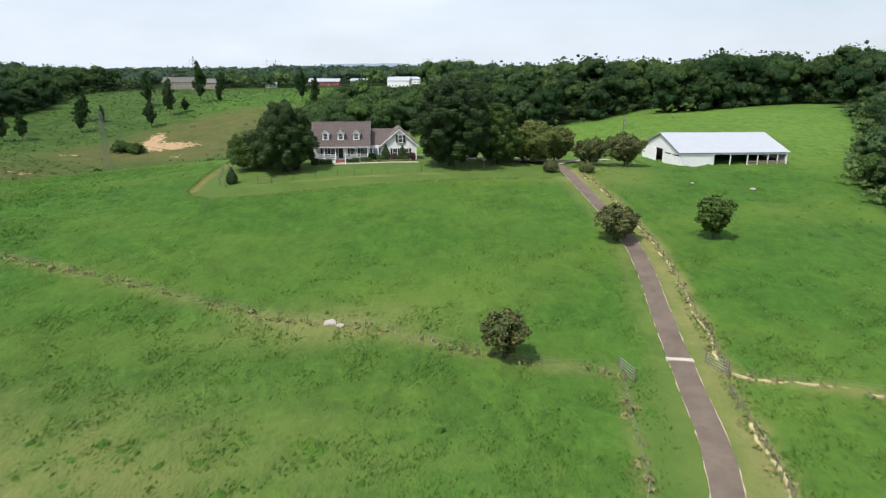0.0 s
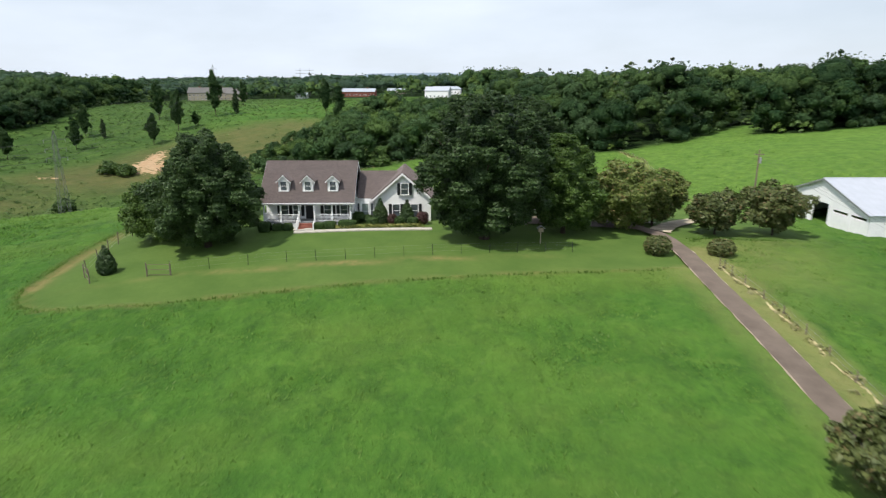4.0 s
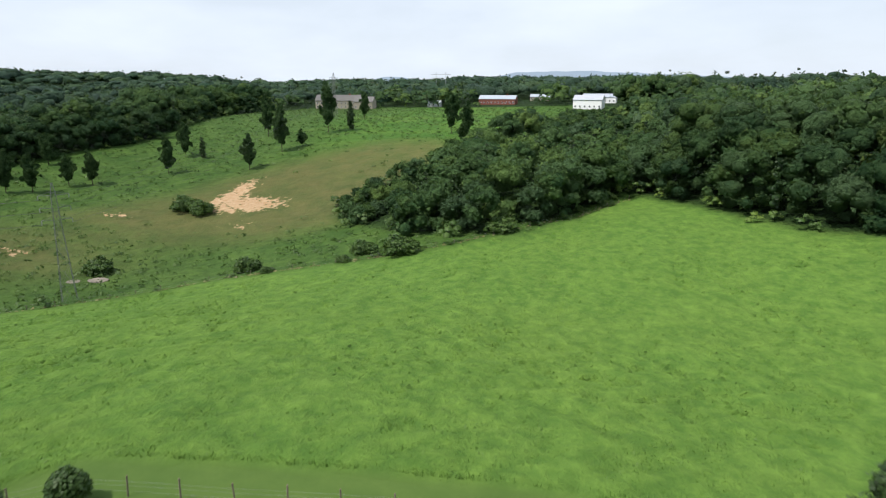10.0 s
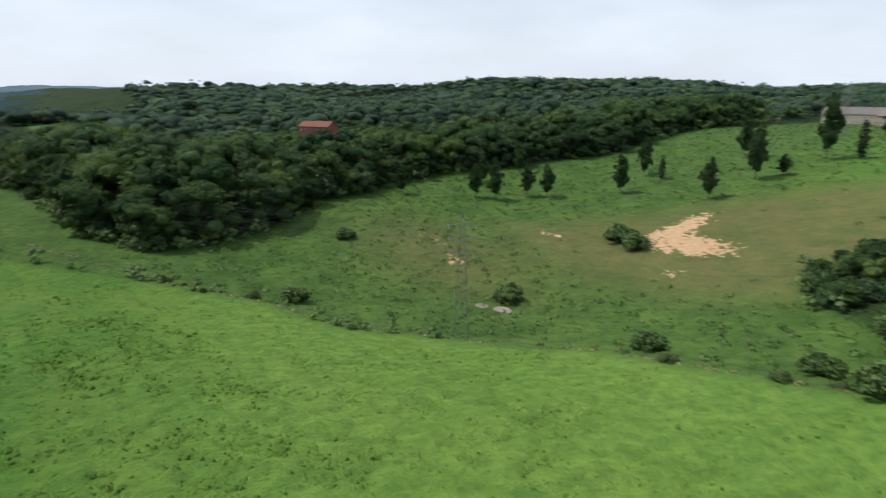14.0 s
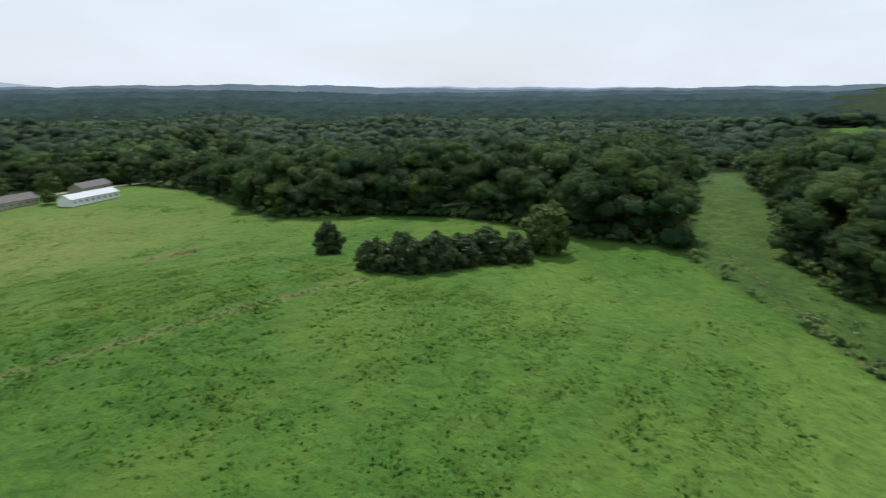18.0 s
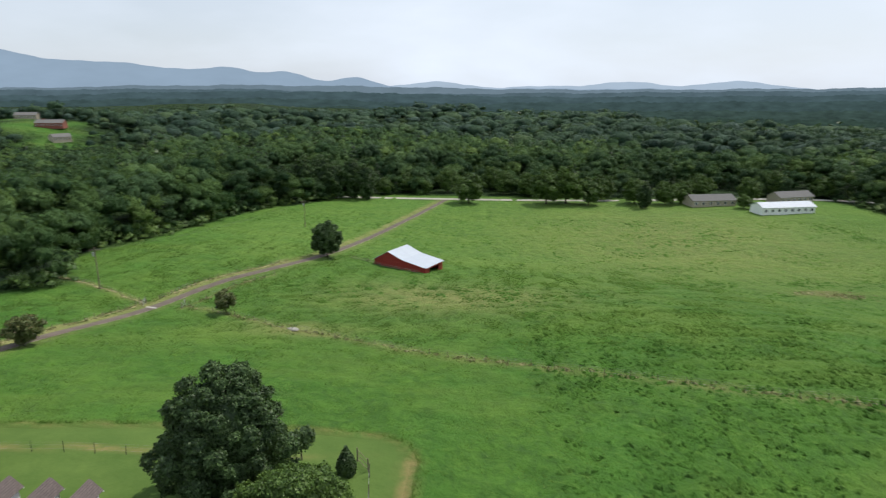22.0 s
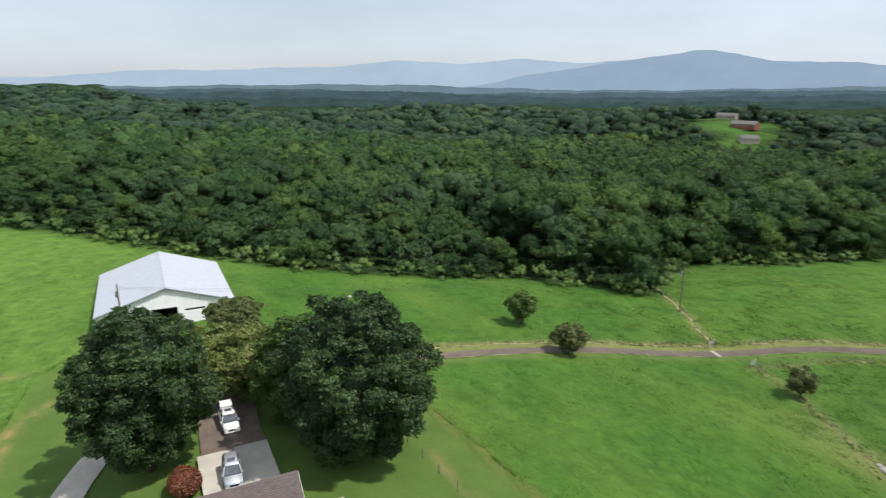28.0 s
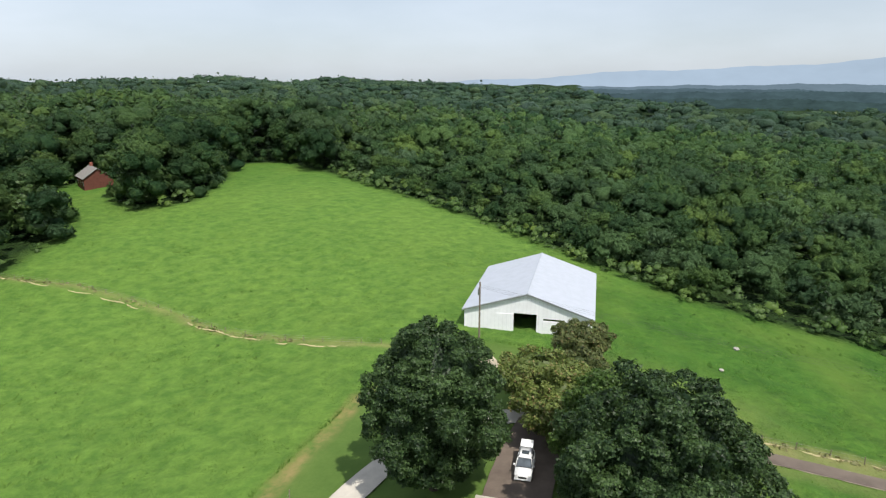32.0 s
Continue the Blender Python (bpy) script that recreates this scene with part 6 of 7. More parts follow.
tree("maple_tree", -17.0, -4.9, 5.0, 0.4, 7.6, MAPLE, "wide light green ornamental tree beside the lawn oak", 28, 150, 34000, 0.12, 0.14, "", "egg")
tree("maple_tree", -13.8, 7.0, 4.3, 0.4, 8.3, OAK, "dense dark green tree behind the house corner", 29, 140, 34000, 0.12, 0.16, "", "egg")
tree("dogwood_tree", 38.4, -1.9, 5.4, 0.7, 8.6, GOLD, "spreading dogwood with yellowing leaves by the drive", 9, 130, 26000, 0.17, 0.16, "", "round", 0.28)
tree("dogwood_tree", 43.6, 1.6, 4.6, 0.8, 7.6, GOLD, "wide dogwood with tan yellow leaves beyond the drive", 19, 110, 18000, 0.17, 0.15, "", "vase", 0.28)
tree("dogwood_tree", 49.8, -3.2, 3.7, 0.7, 5.4, RUSSET, "low spreading dogwood with russet leaves", 10, 80, 10000, 0.18, 0.13, "dogwoods by the drive", "vase", 0.28)
tree("dogwood_tree", 57.2, -2.8, 3.9, 0.7, 6.6, RUSSET, "wide spreading dogwood with russet leaves", 12, 90, 11000, 0.18, 0.13, "dogwoods by the drive", "vase", 0.28)
tree("dogwood_tree", 39.6, -48.6, 2.7, 0.6, 5.0, RUSSET, "small russet dogwood at the edge of the drive", 13, 60, 5600, 0.18, 0.1, "dogwoods by the drive", "vase", 0.32)
tree("dogwood_tree", 52.8, -48.8, 2.5, 0.9, 6.2, MAPLE, "small round tree alone in the pasture", 14, 55, 6500, 0.18, 0.11, "", "vase", 0.3)
tree("dogwood_tree", 19.8, -75.3, 2.05, 0.9, 4.9, RUSSET, "scrubby russet tree on the pasture fence line", 15, 42, 4200, 0.17, 0.11, "", "vase", 0.36)
tree("oak_tree", 14.0, -127.5, 4.4, 1.2, 10.6, OAK, "round dark oak standing beside the red barn", 17, 130, 20000, 0.22, 0.2, "", "round", 0.2)


def boxy(name, rx, ry, h, count, size, mat, seed):
    """A hedge block clipped square, with rounded corners and a leafy skin."""
    rng = np.random.default_rng(seed)
    d = rng.normal(0, 1, (count, 3))
    d /= (np.abs(d) ** 5).sum(1, keepdims=True) ** 0.2
    half = np.array([rx, ry, h / 2])
    p = d * half * rng.uniform(0.93, 1.03, (count, 1)) + np.array([0, 0, h / 2])
    nrm = np.sign(d) * np.abs(d) ** 4 / half
    nrm /= np.linalg.norm(nrm, axis=1, keepdims=True)
    v, f = leaves(p, nrm, np.full(count, size), rng, 0.45, 3)
    tone = np.repeat(rng.uniform(0.2, 0.9, count), 3)
    # inner box, darkest tone: painted shade behind the leafy skin
    box = np.array([(x, y, z) for z in (-1, 1) for x, y in ((-1, -1), (1, -1), (1, 1), (-1, 1))], float) * half * 0.86 + np.array([0, 0, h / 2])
    bf = np.array([(0, 2, 1), (0, 3, 2), (4, 5, 6), (4, 6, 7), (0, 1, 5), (0, 5, 4), (1, 2, 6), (1, 6, 5), (2, 3, 7), (2, 7, 6), (3, 0, 4), (3, 4, 7)])
    return mesh_np(name, np.concatenate([v, box]), np.concatenate([f, bf + len(v)]), mat, np.concatenate([tone, np.zeros(8)]))


def shrub(name, x, y, rx, ry, h, mat, label, seed, sprays=1400, size=0.10, square=False, group="", pointed=False):
    """A clipped shrub: a dense leafy skin round its form."""
    rng = np.random.default_rng(seed)
    if pointed:
        lobes = [(0, 0, h * (0.14 + 0.72 * k / 5), rx * (0.95, 1.0, 0.92, 0.74, 0.5, 0.26)[k], ry * (0.95, 1.0, 0.92, 0.74, 0.5, 0.26)[k], h * 0.19) for k in range(6)]
    elif square:
        lobes = [(sx * rx * 0.5, sy * ry * 0.4, h * 0.5, rx * 0.56, ry * 0.66, h * 0.56) for sx in (-1, 0, 1) for sy in (-1, 1)]
    else:
        lobes = [(0, 0, h * 0.5, rx, ry, h * 0.52)] + [(rx * 0.4 * math.cos(a), ry * 0.4 * math.sin(a), h * 0.6, rx * 0.55, ry * 0.55, h * 0.42) for a in (0.3, 2.3, 4.4)]
    top = thing(name, label, "shrub", (x, y, level(x, y)), 0, group)
    part("stem", Shape().rod((0, 0, -0.15), (0, 0, h * 0.5), 0.05, 0.03, 6), BARK, top)
    if square:
        part("crown", boxy("crown", rx, ry, h, sprays * 2, size * 0.75, mat, seed), mat, top)
    else:
        part("crown", crown_mesh("crown", lobes, sprays, size, mat, seed, True, 0.1), mat, top)
    return top


row = "clipped shrubs along the porch"
for i, (x, y, rx, ry, h) in enumerate(((-5.3, -4.7, 0.8, 0.7, 1.35), (-3.8, -4.5, 0.65, 0.6, 0.95), (-2.6, -4.4, 0.6, 0.6, 0.9), (1.1, -4.2, 0.7, 0.55, 0.8), (2.5, -4.2, 0.8, 0.6, 0.95), (4.6, -4.1, 1.25, 0.6, 1.05))):
    shrub("shrub", x, y - 0.25, rx * 0.9, ry * 0.9, h * 0.86, BOX, "clipped round evergreen shrub before the porch", 40 + i, 1500, 0.10, True, row)
shrub("shrub", 5.6, -1.9, 0.85, 0.7, 1.35, BOX, "dark rounded evergreen shrub beside the bay window", 50, 1600)
shrub("shrub", 6.9, -1.9, 0.6, 0.6, 0.95, BOX, "small light green shrub under the bay window", 51, 1000)
shrub("shrub", 8.4, -2.5, 0.95, 0.9, 3.1, PINE, "tall egg shaped clipped evergreen by the gable", 52, 3600, 0.11, False, "tall evergreens by the gable", True)
shrub("shrub", 11.7, -2.4, 0.9, 0.85, 2.9, PINE, "tall egg shaped clipped evergreen by the gable", 53, 3600, 0.11, False, "tall evergreens by the gable", True)
shrub("shrub", 9.9, -2.9, 0.6, 0.6, 1.25, PURPLE, "rounded dark purple barberry shrub", 54, 1300)
for i, (x, y) in enumerate(((7.5, -3.3), (10.8, -3.0), (12.4, -3.1))):
    shrub("shrub", x, y, 0.65, 0.55, 0.95, BOX, "low clipped green shrub in the border", 55 + i, 1100, 0.10, True, row)
shrub("shrub", 13.6, -2.6, 0.8, 0.7, 1.5, PURPLE, "dark reddish shrub at the end of the border", 59, 1300)
shrub("shrub", 22.2, 6.3, 1.7, 1.4, 2.1, REDLEAF, "large rust red leaved shrub by the apron", 60, 4200, 0.13)
shrub("cypress_tree", -18.3, -16.7, 0.95, 0.95, 2.9, PINE, "small clipped conical cypress on the lawn edge", 61, 3600, 0.11, False, "", True)
shrub("shrub", 46.1, -13.3, 1.5, 1.3, 1.9, RUSSET, "round bronze shrub on the far verge of the drive", 64, 2600, 0.13)
shrub("shrub", 57.4, 16.6, 1.5, 1.4, 1.9, BOX, "low rounded green bush at the foot of the hill pasture", 65, 2200, 0.14)
shrub("shrub", 39.2, -13.2, 1.5, 1.3, 2.0, RUSSET, "round bronze shrub where the drive begins", 62, 2600, 0.13)
shrub("shrub", -16.9, 17.0, 1.3, 1.2, 2.4, BOX, "rounded green shrub by the back fence", 63, 2200, 0.13)
rng = np.random.default_rng(5)
px = rng.uniform(3.2, 13.8, 900)
py = -4.95 + 0.045 * px + rng.normal(0, 0.2, 900)
pts = np.column_stack([px, py, land(px, py) + rng.uniform(0.1, 0.42, 900)])
v, f = leaves(pts, np.tile([0, 0, 0.4], (900, 1)), np.full(900, 0.13), rng, 1.0)
tagged(new("border_plants", mesh_np("border_plants", v, f, SEDGE, np.full(len(v), 0.5))), "pale yellow green border plants along the walk", "border plants", "", "stuff")


# ---- pasture, valley and hedge growth ----
def proto(name, radius, low, high, mat, label, seed, sprays, size, category="tree", count=40, girth=0.16, profile="round", ragged=0.26):
    top = thing(name, label, category, (0, 0, -500), 0)
    part("trunk", trunk_shape(low + (high - low) * 0.8, girth, seed, 4, radius * 0.6, max(0.15, low / high)), BARK, top)
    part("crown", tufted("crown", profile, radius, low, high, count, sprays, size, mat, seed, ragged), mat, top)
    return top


def plant(model, x, y, scale, turn, group, first):
    """Set the first one itself, and copies of it after that."""
    m = pose(x, y, level(x, y) - 0.05, 0, 0, turn) @ Matrix.Diagonal((scale[0], scale[0], scale[1], 1))
    ob = model if first else copy_thing(model, pose(x, y, level(x, y) - 0.05, 0, 0, turn))
    ob.matrix_basis = m
    if group:
        tagged(ob, group=group)
    return ob


field = proto("field_tree", 3.3, 2.6, 14.0, TIMBER, "ragged dark tree standing in the rough clearing", 70, 8000, 0.30, "tree", 60, 0.17, "round", 0.55)
slim = proto("cedar_tree", 1.7, 0.8, 14.0, PINE, "narrow dark cedar standing in the rough clearing", 71, 6000, 0.26, "tree", 60, 0.14, "column")
SPOTS = [(-197, 139, 11.1), (-182, 163, 12.5), (-176, 168, 13.6), (-174, 182, 12), (-168, 187, 13), (-151, 209, 14.7), (-160, 234, 15.3), (-117.5, 214, 14.2),
         (-116, 239.5, 19.7), (-139, 271, 20.4), (-110, 247, 7.7), (-109, 275, 24.0), (-111, 333, 15), (-46, 267, 17.8), (-37, 258, 15), (-36, 244, 8.6), (-60, 345, 13), (-205, 205, 13), (-199, 180, 11)]
for i, (x, y, h) in enumerate(SPOTS):
    w = h / 13.6
    plant(field, x, y, (0.42 + 0.34 * w, w), i * 47, "scattered trees of the clearing", i == 0)
plant(slim, -99, 279.5, (1.15, 1.1), 0, "cedars of the clearing", True)
plant(slim, -150, 232, (0.8, 0.75), 60, "cedars of the clearing", False)
bushy = proto("bush", 2.2, 0.1, 3.2, SCRUB, "leafy green bush on the hedge line", 72, 2200, 0.24, "bush", 30, 0.07, "egg")
rngb = random.Random(8)
pts = resample(HEDGE, 5.2)
first = True
for p in pts:
    if rngb.random() < 0.5 and p.x > -140:
        k = rngb.uniform(0.25, 0.75)
        plant(bushy, p.x + rngb.uniform(-1.5, 1.5), p.y + rngb.uniform(0, 3), (k, k * rngb.uniform(0.55, 0.95)), rngb.uniform(0, 360), "hedge bushes", first)
        first = False
for x, y, k in ((-57, 106, 1.25), (-23, 108, 1.6), (-101, 112, 1.5), (-113, 165, 2.0), (-106, 163, 1.7), (-118, 66, 1.3), (-160, 98, 1.3), (-32, 111, 1.2), (-4, 124, 1.5)):
    plant(bushy, x, y, (k, k * 0.8), k * 900, "hedge bushes", False)
clump = proto("bush_tree", 5.0, -0.6, 9.0, OAK, "dark bushy tree in the west pasture", 73, 11000, 0.30, "tree", 80, 0.2, "egg")
for i, (x, y, r, h) in enumerate(((-120, -61.5, 0.66, 0.92), (-113.5, -34, 0.95, 0.98), (-110, -39.5, 0.8, 0.8), (-119.5, -30.5, 0.95, 0.95), (-127, -28.5, 0.9, 0.85), (-135, -26.5, 1.0, 0.95), (-141, -22, 0.8, 0.8))):
    plant(clump, x, y, (r, h), i * 71, "bushy trees of the west pasture", i == 0)
tree("bush_tree", -153, -19.5, 6.2, 0.4, 13.2, MAPLE, "large light green tree at the pasture edge", 74, 90, 13000, 0.36, 0.3, "", "round")
# weeds and saplings all over the clearing
q5, rng5 = scatter(-225, 30, 40, 440, 3.1, 31)
ins = inside(CLEARING, q5[:, 0], q5[:, 1])
bare = np.exp(-(((q5[:, 0] + 95) / 24) ** 2 + ((q5[:, 1] - 172) / 20) ** 2)) + 0.8 * (inside(BROWN, q5[:, 0], q5[:, 1]) > -2)
sel = (ins > 1) & (rng5.uniform(0, 1, len(q5)) < 0.62 - 0.6 * bare)
h5 = rng5.uniform(0.4, 1.5, sel.sum())
woods_stuff("weeds", q5[sel], h5 * 0.8, h5 * 0.7 + 0.3, 12, 0.30, SCRUB, 32, "tall weeds and saplings in the power line clearing", 3, False, 0.0)
# long weeds along fences and ditches
rng6 = np.random.default_rng(33)
lines = [PASTURE_FENCE, DITCH, EAST_FENCE, LOWER_FENCE, WEST_FENCE, [(70, 108), (71, 90), (68, 73), (62, 53), (61, 40)], HEDGE]
spots = []
for ln in lines:
    for p in resample(ln, 0.55):
        spots.append((p.x + rng6.normal(0, 0.32), p.y + rng6.normal(0, 0.32)))
spots += [(-111 + 4.5 * rng6.normal(), -112 + 2.2 * rng6.normal()) for _ in range(220)]
spots = np.array(spots)
h6 = rng6.uniform(0.12, 0.55, len(spots))
woods_stuff("fence_weeds", spots, h6, h6 * 0.5 + 0.15, 7, 0.2, WEED, 34, "dry weeds grown up along the pasture fences", 3, False, 0.0)
# pasture grass tufts, thick enough to shade each other


def tufts(name, x0, x1, y0, y1, count, tall, wide, label, seed, avoid=True):
    rng = np.random.default_rng(seed)
    x, y = rng.uniform(x0, x1, count), rng.uniform(y0, y1, count)
    ok = (inside(OPEN, x, y) > 1.5) & (inside(LAWN, x, y) < -0.2) & (away(ROAD, x, y) > 2.6)
    ok &= ~((x > 67.5) & (x < 92.2) & (y > -4.8) & (y < 16))
    swirl = np.sin(x * 0.21 + 2.2 * np.sin(y * 0.13)) * np.sin(y * 0.17 + 1.8 * np.sin(x * 0.09)) + 0.6 * np.sin(x * 0.63 + y * 0.41)
    ok &= rng.uniform(-1.2, 1.2, count) < swirl + 0.35
    rim = np.minimum(np.minimum(x - x0, x1 - x), np.minimum(y - y0, y1 - y)) + 4 * np.sin(x * 0.23 + y * 0.11)
    ok &= rng.uniform(0, 22, count) < rim
    x, y, swirl = x[ok], y[ok], swirl[ok]
    k = len(x)
    base = np.column_stack([x, y, land(x, y) + 0.10])
    a = rng.uniform(0, math.tau, k)
    hh = tall * rng.uniform(0.5, 1.3, k)
    side = np.column_stack([np.cos(a), np.sin(a), np.zeros(k)]) * (wide * rng.uniform(0.6, 1.3, k))[:, None]
    lean = np.column_stack([rng.normal(0.35, 0.7, k), rng.normal(0.3, 0.7, k), np.ones(k)]) * hh[:, None]
    v = np.stack([base - side, base + side, base + lean], 1).reshape(-1, 3)
    ob = new(name, mesh_np(name, v, np.arange(3 * k).reshape(k, 3), BLADE, np.repeat(np.clip(0.5 + 0.3 * swirl, 0, 1), 3)))
    return tagged(ob, label, "grass", "", "stuff")


tufts("grass", -80, 80, -120, 85, 210000, 0.20, 0.07, "tall pasture grass in uneven tufts", 36)
tufts("grass", -95, 95, -150, -46, 190000, 0.26, 0.11, "coarse tussocks of tall pasture grass", 38)


def tussocks(name, x0, x1, y0, y1, count, label, seed, tall=1.0):
    """Low leaning heaps of grass, thicker in some patches than in others, in the colours of the land they stand on."""
    rng = np.random.default_rng(seed)
    x, y = rng.uniform(x0, x1, count), rng.uniform(y0, y1, count)
    patch = np.sin(x * 0.11 + 2.5 * np.sin(y * 0.07)) * np.sin(y * 0.10 + 2.1 * np.sin(x * 0.06)) + 0.5 * np.sin(x * 0.37 - y * 0.29)
    ok = (inside(OPEN, x, y) > 3) & (inside(LAWN, x, y) < -1.2) & (away(ROAD, x, y) > 3.6) & (rng.uniform(-1.3, 1.1, count) < patch)
    ok &= ~((x > 66) & (x < 93) & (y > -6) & (y < 17)) & ~((x > -38) & (x < 62) & (y > -84) & (y < 40))
    x, y = x[ok], y[ok]
    k = len(x)
    r, h = rng.uniform(0.3, 1.0, k), rng.uniform(0.08, 0.28, k) * tall
    turn = rng.uniform(0, math.tau, k)[:, None] + np.arange(5)[None] * math.tau / 5
    reach = r[:, None] * rng.uniform(0.6, 1.25, (k, 5))
    rim = np.stack([x[:, None] + np.cos(turn) * reach, y[:, None] + np.sin(turn) * reach * 0.8, np.repeat((land(x, y) - 0.05)[:, None], 5, 1)], -1)
    tip = np.stack([x + rng.normal(0.15, 0.25, k), y + rng.normal(0.1, 0.25, k), land(x, y) + 0.22 + h], -1)
    v = np.concatenate([rim, tip[:, None]], 1).reshape(-1, 3)
    f = (np.array([(i, (i + 1) % 5, 5) for i in range(5)])[None] + (np.arange(k) * 6)[:, None, None]).reshape(-1, 3)
    me = mesh_np(name, v, f, LAND, None, True)
    me.attributes.new("fresh", "FLOAT", "POINT").data.foreach_set("value", np.repeat(lush(x, y), 6).astype(np.float32))
    return tagged(new(name, me), label, "grass", "", "stuff")


tussocks("grass_tussocks", -190, 110, -215, 130, 66000, "low heaps of pasture grass bent by wind", 51)
tussocks("grass_tussocks", -112, -34, -78, 42, 18500, "dense tussocks of deep green pasture grass", 53, 1.45)
# the tall grass stands up along the rim of the mown lawn
rng8 = np.random.default_rng(52)
rim_at = []
for p in resample(smooth_line(LAWN + LAWN[:1]), 0.012):
    rim_at.append((p.x + rng8.normal(0, 0.5), p.y + rng8.normal(0, 0.5)))
rim_at = np.array(rim_at)
rim_at = rim_at[(inside(LAWN, rim_at[:, 0], rim_at[:, 1]) < -0.15) & (away(ROAD, rim_at[:, 0], rim_at[:, 1]) > 2.6)]
k = len(rim_at)
a = rng8.uniform(0, math.tau, k)
base = np.column_stack([rim_at, land(rim_at[:, 0], rim_at[:, 1]) + 0.05])
side = np.column_stack([np.cos(a), np.sin(a), np.zeros(k)]) * rng8.uniform(0.02, 0.06, k)[:, None]
lean = np.column_stack([rng8.normal(0, 0.3, k), rng8.normal(0, 0.3, k), np.ones(k)]) * rng8.uniform(0.15, 0.45, k)[:, None]
tagged(new("grass_rim", mesh_np("grass_rim", np.stack([base - side, base + side, base + lean], 1).reshape(-1, 3), np.arange(3 * k).reshape(k, 3), BLADE, np.repeat(rng8.uniform(0.3, 1.0, k), 3))),
       "tall uncut grass along the rim of the lawn", "grass", "", "stuff")


# ---- fences ----
def wire_fence(name, line, label, step=2.9, post=1.25, thick=0.05, mat=None, rails=(0.4, 0.8, 1.1), wire=0.006, rail_mat=None):
    top = thing(name, label, "fence")
    pts = resample(line, step)
    pm = Shape().rod((0, 0, -0.3), (0, 0, post), thick, thick * 0.9, 6).mesh("post", mat or WOOD)
    rngf = random.Random(len(pts))
    for p in pts:
        child("post", top, pm, pose(p.x, p.y, level(p.x, p.y), rngf.uniform(-3, 3), rngf.uniform(-3, 3), rngf.uniform(0, 90)))
    for h in rails:
        s = Shape()
        for a, b in zip(pts, pts[1:]):
            s.rod((a.x, a.y, level(a.x, a.y) + h), (b.x, b.y, level(b.x, b.y) + h), wire, wire, 4)
        part("wire" if wire < 0.03 else "rail", s, rail_mat or WIRE, top)
    return top


wire_fence("fence", [(-11.5, -17.5), (0, -16.3), (9, -15.7), (15, -15.0), (30, -13.4)], "thin metal post wire fence across the front lawn", 2.95, 1.2, 0.028, BLACK, (0.4, 0.8, 1.1), 0.004)
wire_fence("fence", [(-20.5, -16.5), (-22.5, -6), (-22.5, 8), (-20.5, 16), (-17.6, 18.2), (-6.8, 19.0), (3, 20.4), (12.2, 20.8), (24, 21.5)], "wire fence on wooden posts behind the house", 3.1, 1.5, 0.06, WOOD)
wire_fence("fence", PASTURE_FENCE, "old wire fence on wooden posts across the pasture", 3.0, 1.1, 0.045, WOOD)
wire_fence("fence", WEST_FENCE, "wire fence beside the mown strip of the drive", 2.6, 1.2, 0.06, WOOD)
wire_fence("fence", smooth_line(EAST_FENCE), "wire fence on dark wooden posts along the drive", 2.9, 1.15, 0.05, WOOD, (0.55, 0.98), 0.006, WIRE)
wire_fence("fence", smooth_line(LOWER_FENCE), "wire fence on wooden posts along the lower drive", 2.8, 1.15, 0.06, WOOD, (0.55, 0.98), 0.008, WIRE)
wire_fence("fence", DITCH[1:], "wire fence on wooden posts across the lower pasture", 3.0, 1.1, 0.05, WOOD)
wire_fence("fence", [(70, 108), (71, 90), (68.5, 73.5), (62.5, 53.5), (61, 42), (60.5, 26)], "wire fence on wooden posts up the hill pasture", 3.2, 1.1, 0.05, WOOD)
wire_fence("fence", HEDGE[2:], "wire fence along the overgrown hedge line", 4.0, 1.2, 0.06, WOOD)


def windrow(line, wide, tall, label, seed):
    """A lumpy ridge of dead pale grass left along a fence."""
    rng = random.Random(seed)
    pts = resample(smooth_line(line), 0.28)
    rings = []
    for i, p in enumerate(pts):
        d = (pts[min(i + 1, len(pts) - 1)] - pts[max(i - 1, 0)]).normalized()
        side = Vector((d.y, -d.x, 0))
        sway = side * (0.22 * math.sin(i * 0.23) + rng.uniform(-0.08, 0.08))
        w, h = wide * rng.uniform(0.65, 1.0), tall * rng.uniform(0.6, 1.1)
        ring = []
        for off, up in ((-0.5, -0.1), (-0.32, 0.55), (-0.08, 1.0), (0.16, 0.9), (0.36, 0.5), (0.5, -0.1)):
            q = p + sway + side * (w * off)
            ring.append((q.x, q.y, level(q.x, q.y) + 0.16 + h * up * rng.uniform(0.8, 1.2)))
        rings.append(ring)
    ob = new("dry_grass", Shape().loft(rings).mesh("dry_grass", STRAW))
    return tagged(ob, label, "dry grass", "", "stuff")


windrow(EAST_FENCE[:-1], 0.40, 0.10, "pale dead grass heaped along the drive fence", 3)
windrow(DITCH, 0.6, 0.18, "pale dead grass along the lower pasture fence", 4)
windrow(LOWER_FENCE[1:], 0.36, 0.14, "pale dead grass along the lower drive fence", 5)
windrow([(70, 108), (69.5, 88), (66.3, 70), (61.2, 51), (59.6, 40), (59.6, 27)], 0.34, 0.1, "pale dead grass along the hill fence", 6)


